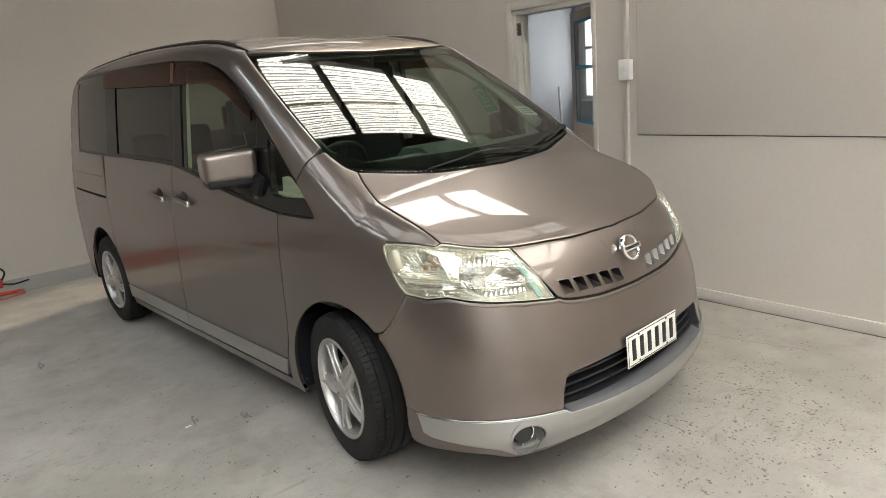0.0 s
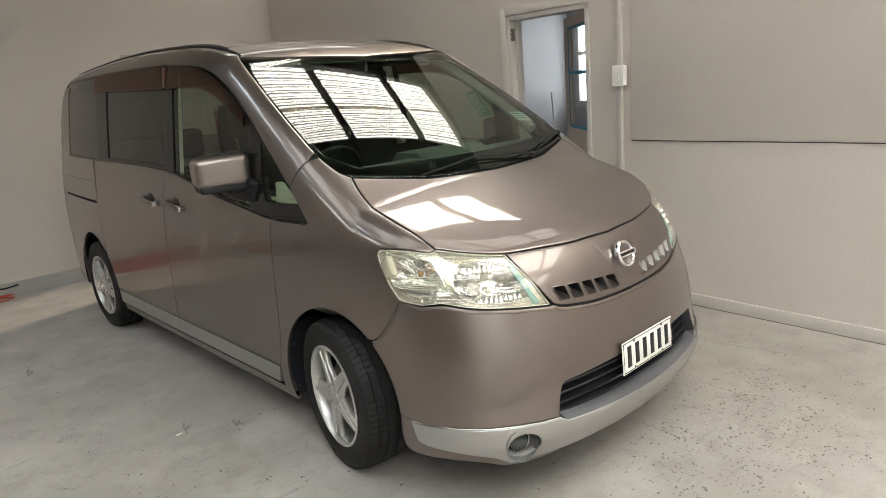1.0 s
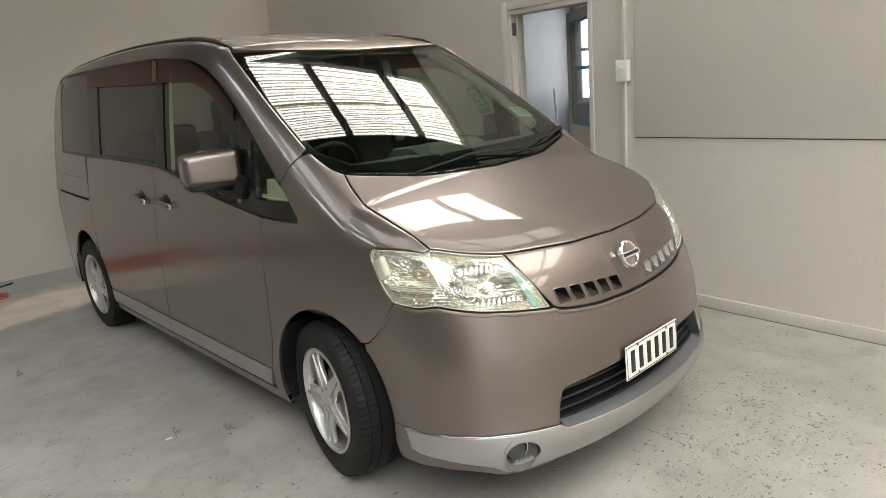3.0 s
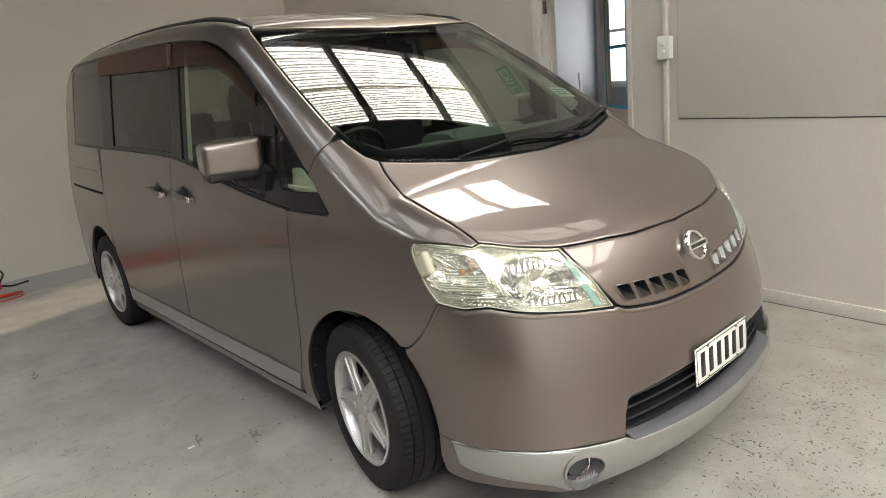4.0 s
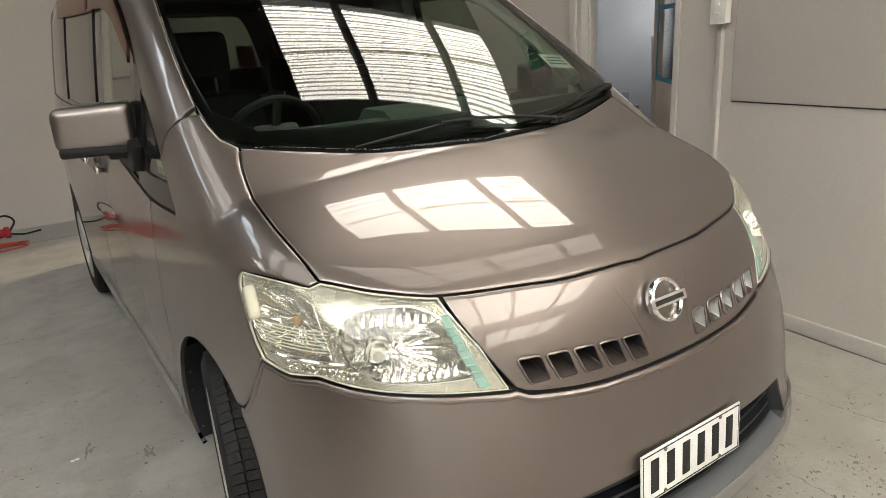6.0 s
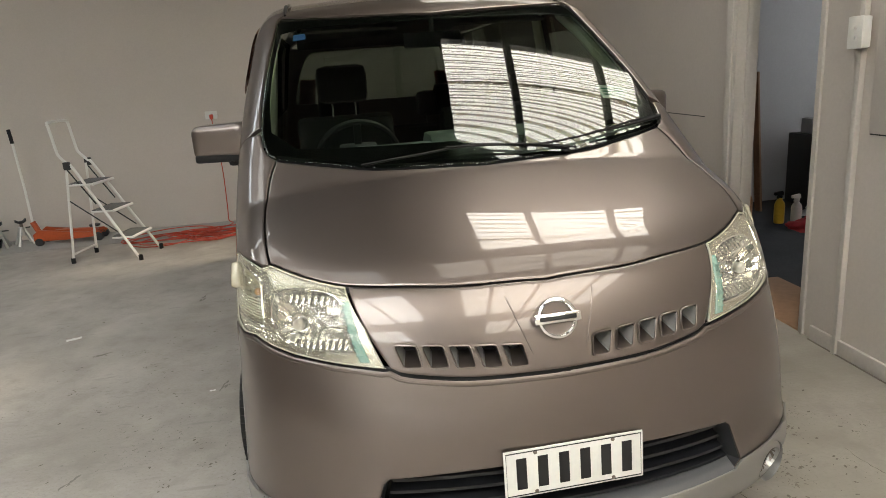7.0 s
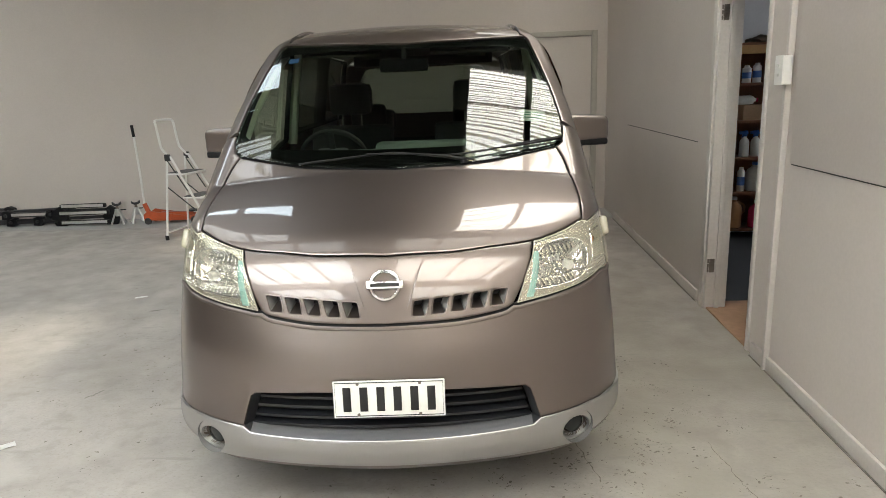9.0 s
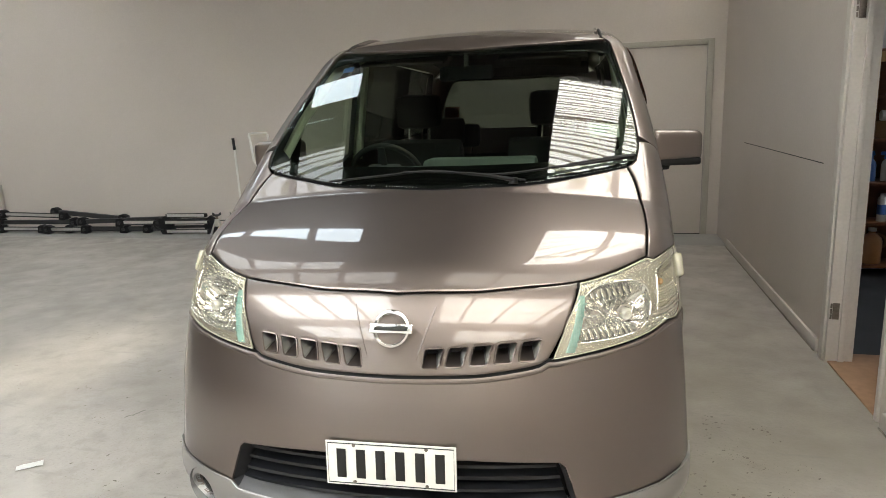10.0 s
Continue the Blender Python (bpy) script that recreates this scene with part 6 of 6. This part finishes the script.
def floor_chips():
    """Small flakes out of the floor paint, thick where wheels turn."""
    rnd = random.Random(12)
    m = bmesh.new()
    fields = ((.62, -.02, .42, .30, 130), (.95, .55, .20, .40, 110), (.35, -.30, .45, .15, 110), (.55, -.25, .25, .18, 80), (.25, .0, .2, .15, 40), (1.05, 1.0, .16, .25, 34), (-1.3, 1.7, .35, .5, 40),
              (-1.5, 3.2, .4, .6, 16), (-2.4, 2.2, .8, 1.0, 24), (.6, -.1, .9, .9, 40), (-1.2, .2, .7, .6, 22), (1.2, 2.6, .3, 1.2, 12))
    for cx, cy, sx, sy, count in fields:
        for _ in range(count):
            gx_, gy_, lead = rnd.gauss(cx, sx), rnd.gauss(cy, sy), rnd.gauss(.5, .7)
            for _ in range(rnd.choice((1, 3, 5, 8, 14))):      # flakes lie in little flocks
                x, y = rnd.gauss(gx_, .026), rnd.gauss(gy_, .026)
                if (ROOM.inverted() @ Vector((x, y, 0))).x > X1 - .03:
                    continue
                a, ln = rnd.gauss(lead, .45), rnd.choice((.0015, .002, .002, .003, .004, .005, .009))
                w = max(.0008, ln * rnd.uniform(.15, .45))
                ring_ = []
                for k in range(6):
                    t = k / 6 * 2 * math.pi
                    u, v = ln * math.cos(t) * rnd.uniform(.6, 1.2), w * math.sin(t) * rnd.uniform(.4, 1.4) + w * .5 * math.sin(k * 1.1)
                    ring_.append(m.verts.new((x + u * math.cos(a) - v * math.sin(a), y + u * math.sin(a) + v * math.cos(a), .0009)))
                m.faces.new(ring_)
    for cx, cy, sx, sy, count in ((.62, -.02, .45, .30, 110), (.35, -.28, .45, .15, 70), (-.05, -.15, .10, .08, 40), (.45, -.2, .08, .06, 30), (.95, .6, .25, .4, 30), (-1.3, 1.6, .4, .6, 60), (-2.3, 2.2, .6, .8, 26), (-1.2, .4, .4, .5, 26), (-1.0, 1.1, .15, .2, 24)):
        for _ in range(count):      # ragged bald spots
            x, y, a, ln = rnd.gauss(cx, sx), rnd.gauss(cy, sy), rnd.gauss(.5, .8), rnd.uniform(.003, .011)
            if (ROOM.inverted() @ Vector((x, y, 0))).x > X1 - .05:
                continue
            w, lobes = ln * rnd.uniform(.2, .6), []
            for k in range(13):
                t, k_ = k / 13 * 2 * math.pi, rnd.choice((.45, .7, 1, 1.3))
                u, v = ln * math.cos(t) * k_, w * math.sin(t) * k_
                lobes.append(m.verts.new((x + u * math.cos(a) - v * math.sin(a), y + u * math.sin(a) + v * math.cos(a), .0008)))
            m.faces.new(lobes)
    solid("floor_chips", m, SHADOWCHIP, "scattered dark chips in the floor paint", "chips", kind="stuff")


floor_chips()
crack([(.68, .67), (.72, .45), (.75, .28)], .0018, "thin jagged crack in the painted floor", 2)
crack([(.745, .17), (.735, .05), (.725, -.06)], .0016, "thin jagged crack in the painted floor", 4)
crack([(.72, -.13), (.70, -.34)], .0016, "thin jagged crack in the painted floor", 9)
crack([(1.24, .54), (1.25, .37), (1.26, .21), (1.29, .04), (1.32, -.12)], .0016, "thin jagged crack in the painted floor", 7)
crack([(.23, .185), (.215, .09), (.205, -.014)], .002, "short dark crack in the painted floor", 3)
for k, (x, y, d, turn) in enumerate(((-1.13, 1.84, .13, 80), (-.945, 1.70, .12, 95), (-1.466, 3.40, .16, 88), (-1.62, 1.15, .10, 60), (-1.9, 2.5, .12, 20))):
    rnd = random.Random(30 + k)
    m = bmesh.new()
    for j in range(7):
        u0, v0, ln, wd = rnd.uniform(-.4, .4) * d, rnd.uniform(-.012, .012), d * rnd.uniform(.10, .28), rnd.uniform(.003, .008)
        out = []
        for q in range(8):
            e = q / 8 * 2 * math.pi
            u, v = u0 + ln * math.cos(e) * rnd.uniform(.7, 1.1), v0 + wd * math.sin(e) * rnd.uniform(.5, 1.3)
            c, s_ = math.cos(radians(turn)), math.sin(radians(turn))
            out.append(m.verts.new((x + u * c - v * s_, y + u * s_ + v * c, .0007 + j * .00004)))
        m.faces.new(out)
    solid("floor_scuff", m, SCUFF, "dark rubber scuff on the painted floor", "scuff", kind="structure")
step_ladder()
trolley_jack()
jack_stand(-3.86, 5.98, 10)
jack_stand(-3.66, 6.05, 35)
bike_carrier()
METAL_BAR, DARK_BAR = "black roof bar with brushed metal face by the wall", "plain black roof bar lying across the pile"
roof_bar(-6.63, 6.12, .235, 1.05, 1, METAL_BAR, 2)
roof_bar(-5.80, 6.15, .225, 1.18, -2, DARK_BAR, 5, True, False)
roof_bar(-6.03, 5.99, .060, .62, 2, METAL_BAR)
roof_bar(-4.95, 5.99, .150, .62, 1, METAL_BAR)
roof_bar(-5.20, 6.10, .165, 1.50, 1, DARK_BAR, -1.5, True, False)
roof_bar(-5.45, 6.04, .060, 1.30, 0, DARK_BAR, 0, True, False)
roof_bar(-6.75, 6.03, .060, .75, -2, METAL_BAR)
roof_bar(-6.60, 6.14, .135, 1.30, 0, DARK_BAR, 0, True, False)
roof_bar(-7.65, 6.04, .060, .80, 3, METAL_BAR)
roof_bar(-4.90, 6.05, .060, .70, 3, DARK_BAR, 0, True, False)
part_post = solid("timber_post", span(-.05, .05, -.03, .03, 0, .62, .004), TRIMPAINT, "short pale timber post against the wall", "post", at_room(-7.42, 6.42))
cord_pile()
socket()
power_tool()
for k, (x, y, turn, w) in enumerate(((-2.15, 2.83, 20, .085), (-1.76, .64, 38, .10), (-1.18, 1.80, 5, .03))):
    m = bmesh.new()
    g = [[m.verts.new(((i / 4 - .5) * w, (j / 2 - .5) * w * .45, .003 + .004 * abs(math.sin(i * 1.3 + j + k)))) for i in range(5)] for j in range(3)]
    for j in range(2):
        for i in range(4):
            m.faces.new((g[j][i], g[j][i + 1], g[j + 1][i + 1], g[j + 1][i]))
    bmesh.ops.solidify(m, geom=m.faces[:], thickness=.0008)
    solid("paper_scrap", m, PAPER, "crumpled scrap of white paper on the floor", "paper", at_room(x, y, 0, turn), group="paper scraps")

# exit sign lettering
c = bpy.data.curves.new("letters", "FONT")
c.body, c.size, c.extrude, c.align_x, c.align_y = "EXIT", .14, .001, "CENTER", "CENTER"
tmp = new("letters", c)
me = bpy.data.meshes.new_from_object(tmp.evaluated_get(bpy.context.evaluated_depsgraph_get()))
bpy.data.objects.remove(tmp)
me.materials.append(WHITEPLASTIC)
lt = part("letters", me, None, ex)
lt.matrix_basis = Matrix.Translation((X1 - .0545, SIGN_Y, SIGN_Z)) @ Matrix.Rotation(radians(-90), 4, "Z") @ Matrix.Rotation(radians(90), 4, "X")

# ---- things in the small room ----
SX0, SX1, SY0, SY1 = 2.08, 3.04, 4.22, 4.53
shelf = thing("shelf_unit", "orange-brown wooden shelf unit, crowded with bottles and cans", "shelf", ROOM)
for x in (SX0, SX1 - .025):
    part("upright", span(x, x + .025, SY0, SY1, .004, 1.78, .003), SHELFWOOD, shelf)
part("back_panel", span(SX0 + .025, SX1 - .025, SY1 - .012, SY1, .02, 1.77), SHELFWOOD, shelf)
LEVELS = (.105, .445, .76, 1.09, 1.415, 1.755)
for z in LEVELS:
    part("shelf_board", span(SX0 + .025, SX1 - .025, SY0 + .004, SY1 - .012, z - .022, z, .002), SHELFWOOD, shelf)
part("top_rail", span(SX0 + .025, SX1 - .025, SY0 + .006, SY0 + .026, 1.66, 1.733, .003), mat("pale_rail", (.45, .26, .10), .5), shelf)


def bottle(x, y, z, r, h, body_mat, cap_mat, label, kind="bottle", neck=.35, trigger=False, handle=False, lying=False):
    m = ROOM @ Matrix.Translation((x, y, z))
    if lying:
        m = m @ Matrix.Translation((0, 0, r)) @ Matrix.Rotation(radians(90), 4, "Y")
    t = thing("bottle", label, kind, m, "bottles on the shelf")
    part("body", lathe([(0, 0), (r * .94, 0), (r, .01), (r, h * .62), (r * .85, h * .74), (r * neck, h * .86), (r * neck, h * .92), (0, h * .92)], 20, "z"), body_mat, t)
    part("cap", lathe([(0, h), (r * neck * 1.15, h), (r * neck * 1.2, h * .91), (0, h * .905)], 14, "z"), cap_mat, t)
    if trigger:
        part("trigger", prism([(-.05, 0), (-.05, .025), (.02, .035), (.03, 0), (.0, -.005), (-.02, -.03), (-.028, -.03), (-.02, 0)], .022, "y", (0, -.011, h), .004), cap_mat, t)
    if handle:
        part("handle", tube(bend([(r * .95, 0, h * .45), (r * 1.3, 0, h * .5), (r * 1.25, 0, h * .72), (r * .5, 0, h * .84)], 4), r * .13), body_mat, t)
    return t


def can(x, y, z, r, h, m1, label):
    t = thing("spray_can", label, "can", ROOM @ Matrix.Translation((x, y, z)), "cans on the shelf")
    part("body", lathe([(0, 0), (r, 0), (r, h * .82), (r * .75, h * .88), (r * .4, h * .9), (0, h * .9)], 18, "z"), m1, t)
    part("lid", lathe([(0, h), (r * .55, h), (r * .6, h * .88), (0, h * .88)], 14, "z"), WHITEPLASTIC, t)
    part("band", lathe([(r + .001, h * .25), (r + .001, h * .6)], 18, "z"), BLUE, t, "printed band")


yf = SY0 + .12
bottle(2.62, yf, LEVELS[0], .075, .28, TAN, WHITEPLASTIC, "large jug half filled with amber liquid", handle=True)
bottle(2.83, yf - .03, LEVELS[0], .08, .25, PINK, WHITEPLASTIC, "large jug with pink liquid and white cap", handle=True)
bottle(2.40, yf, LEVELS[0], .07, .26, MILKY, WHITEPLASTIC, "milky plastic jug with white cap", handle=True)
can(2.66, yf - .03, LEVELS[1], .033, .22, ALU, "silver aerosol can with blue band")
bottle(2.80, yf, LEVELS[1], .085, .26, MILKY, BLUE, "milky plastic jug with handle", handle=True)
bottle(2.50, yf, LEVELS[1], .05, .22, WHITEPLASTIC, RED, "white bottle with red cap")
for x, cm in ((2.68, MILKY), (2.78, MILKY), (2.88, YELLOW), (2.56, BLUE), (2.44, MILKY)):
    bottle(x, yf, LEVELS[2], .042, .20, cm, BLUE, "spray bottle with blue trigger", trigger=True, neck=.4)
bx = thing("cardboard_box", "small brown cardboard box on the shelf", "box", ROOM)
part("carton", span(2.62, 2.80, SY0 + .03, SY1 - .05, LEVELS[3], LEVELS[3] + .13, .003), CARD, bx)
part("flap", span(2.62, 2.80, SY0 + .03, SY0 + .12, LEVELS[3] + .131, LEVELS[3] + .134), CARD, bx)
bottle(2.60, yf, LEVELS[3] + .134, .040, .17, MILKY, PINK, "white bottle lying on a cardboard box", lying=True)
bottle(2.86, yf, LEVELS[3], .04, .20, BLACK, BLACK, "dark bottle on the shelf")
can(2.66, yf, LEVELS[4], .038, .15, WHITEPLASTIC, "white tin with printed band")
can(2.75, yf, LEVELS[4], .036, .17, WHITEPLASTIC, "white tin with printed band")
can(2.45, yf, LEVELS[4], .04, .16, BLUE, "blue tin on the shelf")
hp = thing("gear_heap", "dark bundle of cloths on the shelf top", "cloth", ROOM)
m = bmesh.new()
bmesh.ops.create_icosphere(m, subdivisions=3, radius=1)
for v in m.verts:
    v.co = Vector((v.co.x * .14, v.co.y * .09, max(v.co.z, -.2) * .05)) * (1 + .35 * noise.noise(v.co * 2.1))
bmesh.ops.translate(m, vec=(2.78, yf, LEVELS[5] + .012), verts=m.verts)
part("cloth", m, mat("dark_cloth", (.10, .08, .05), .9, bump=.3), hp)

# floor clutter
bottle(3.02, 3.70, .003, .042, .24, YELLOW, BLACK, "yellow spray bottle standing on the carpet", trigger=True, neck=.4)
bottle(3.12, 3.62, .003, .042, .22, MILKY, WHITEPLASTIC, "white spray bottle standing on the carpet", trigger=True, neck=.4)
bottle(2.90, 3.98, .003, .045, .25, TAN, BLACK, "brown bottle standing on the carpet")


def cloth(x, y, w, d, h, material, label, seed):
    m = bmesh.new()
    bmesh.ops.create_icosphere(m, subdivisions=4, radius=1)
    for v in m.verts:
        k = 1 + .45 * noise.noise(v.co * 1.6 + Vector((seed, 0, 0))) + .18 * noise.noise(v.co * 5 + Vector((0, seed, 0)))
        v.co = Vector((v.co.x * w * k, v.co.y * d * k, max(v.co.z, -.05) * h * k))
    return solid("cloth", m, material, label, "cloth", ROOM @ Matrix.Translation((x, y, .006)), group="cloths on the carpet", angle=80)


cloth(3.15, 3.45, .20, .14, .07, RED, "crumpled red cloth on the carpet", 1)
cloth(3.42, 3.62, .18, .15, .10, RED, "crumpled dark red cloth on the carpet", 5)
cloth(3.30, 3.25, .15, .11, .05, PAPER, "crumpled white cloth on the carpet", 9)
cloth(3.52, 3.85, .16, .10, .08, PAPER, "crumpled white cloth on the carpet", 13)
dr = thing("drawer_cabinet", "low black drawer cabinet with a grey box on it", "cabinet", ROOM @ Matrix.Translation((3.78, 4.20, 0)))
part("carcass", span(-.20, .26, -.25, .25, .003, .66, .006), BLACKMETAL, dr)
for k in range(5):
    d = part("drawer", span(-.19, .25, -.262, -.25, .05 + k * .12, .155 + k * .12, .004), BLACKMETAL, dr)
    part("drawer_pull", span(-.04, .10, -.272, -.262, .12 + k * .12, .135 + k * .12, .003), ALU, d)
solid("tool_case", box((.38, .30, .14), (0, 0, .07), .02), mat("grey_case", (.30, .31, .33), .5, vary=.1), "grey plastic case on the drawer cabinet", "case", ROOM @ Matrix.Translation((3.80, 4.18, .662)))
brd = solid("leaning_board", box((.02, .09, 1.25), (0, 0, .62), .004), PLY, "narrow timber board leaning beside the shelf", "board", ROOM @ Matrix.Translation((3.14, 4.18, .003)) @ Matrix.Rotation(radians(-7), 4, "X"))
br = thing("broom", "broom standing in the corner on a pale handle", "broom", ROOM @ Matrix.Translation((4.70, 4.33, 0)))
part("stick", tube([(0, 0, .12), (.06, .12, 1.30)], .016), WHITEMETAL, br)
part("brush_head", box((.30, .06, .05), (0, 0, .11), .01), BLUE, br)
part("bristles", box((.29, .05, .085), (0, 0, .045), .008), BLACK, br)
bag = solid("plastic_bag", box((.22, .16, .30), (0, 0, .15), .06, None, None, 3), mat("blue_white_bag", (.45, .58, .75), .4, vary=.3, grain=12), "white and blue plastic bag, standing full", "bag", ROOM @ Matrix.Translation((4.78, 4.02, .523)))
carton = thing("cardboard_box", "tall brown cardboard box standing in the corner", "box", ROOM @ Matrix.Translation((4.78, 4.02, .003)))
part("carton", span(-.20, .20, -.17, .17, 0, .515, .006), CARD, carton)
part("flap", span(-.20, .0, -.17, .17, .515, .519), CARD, carton)
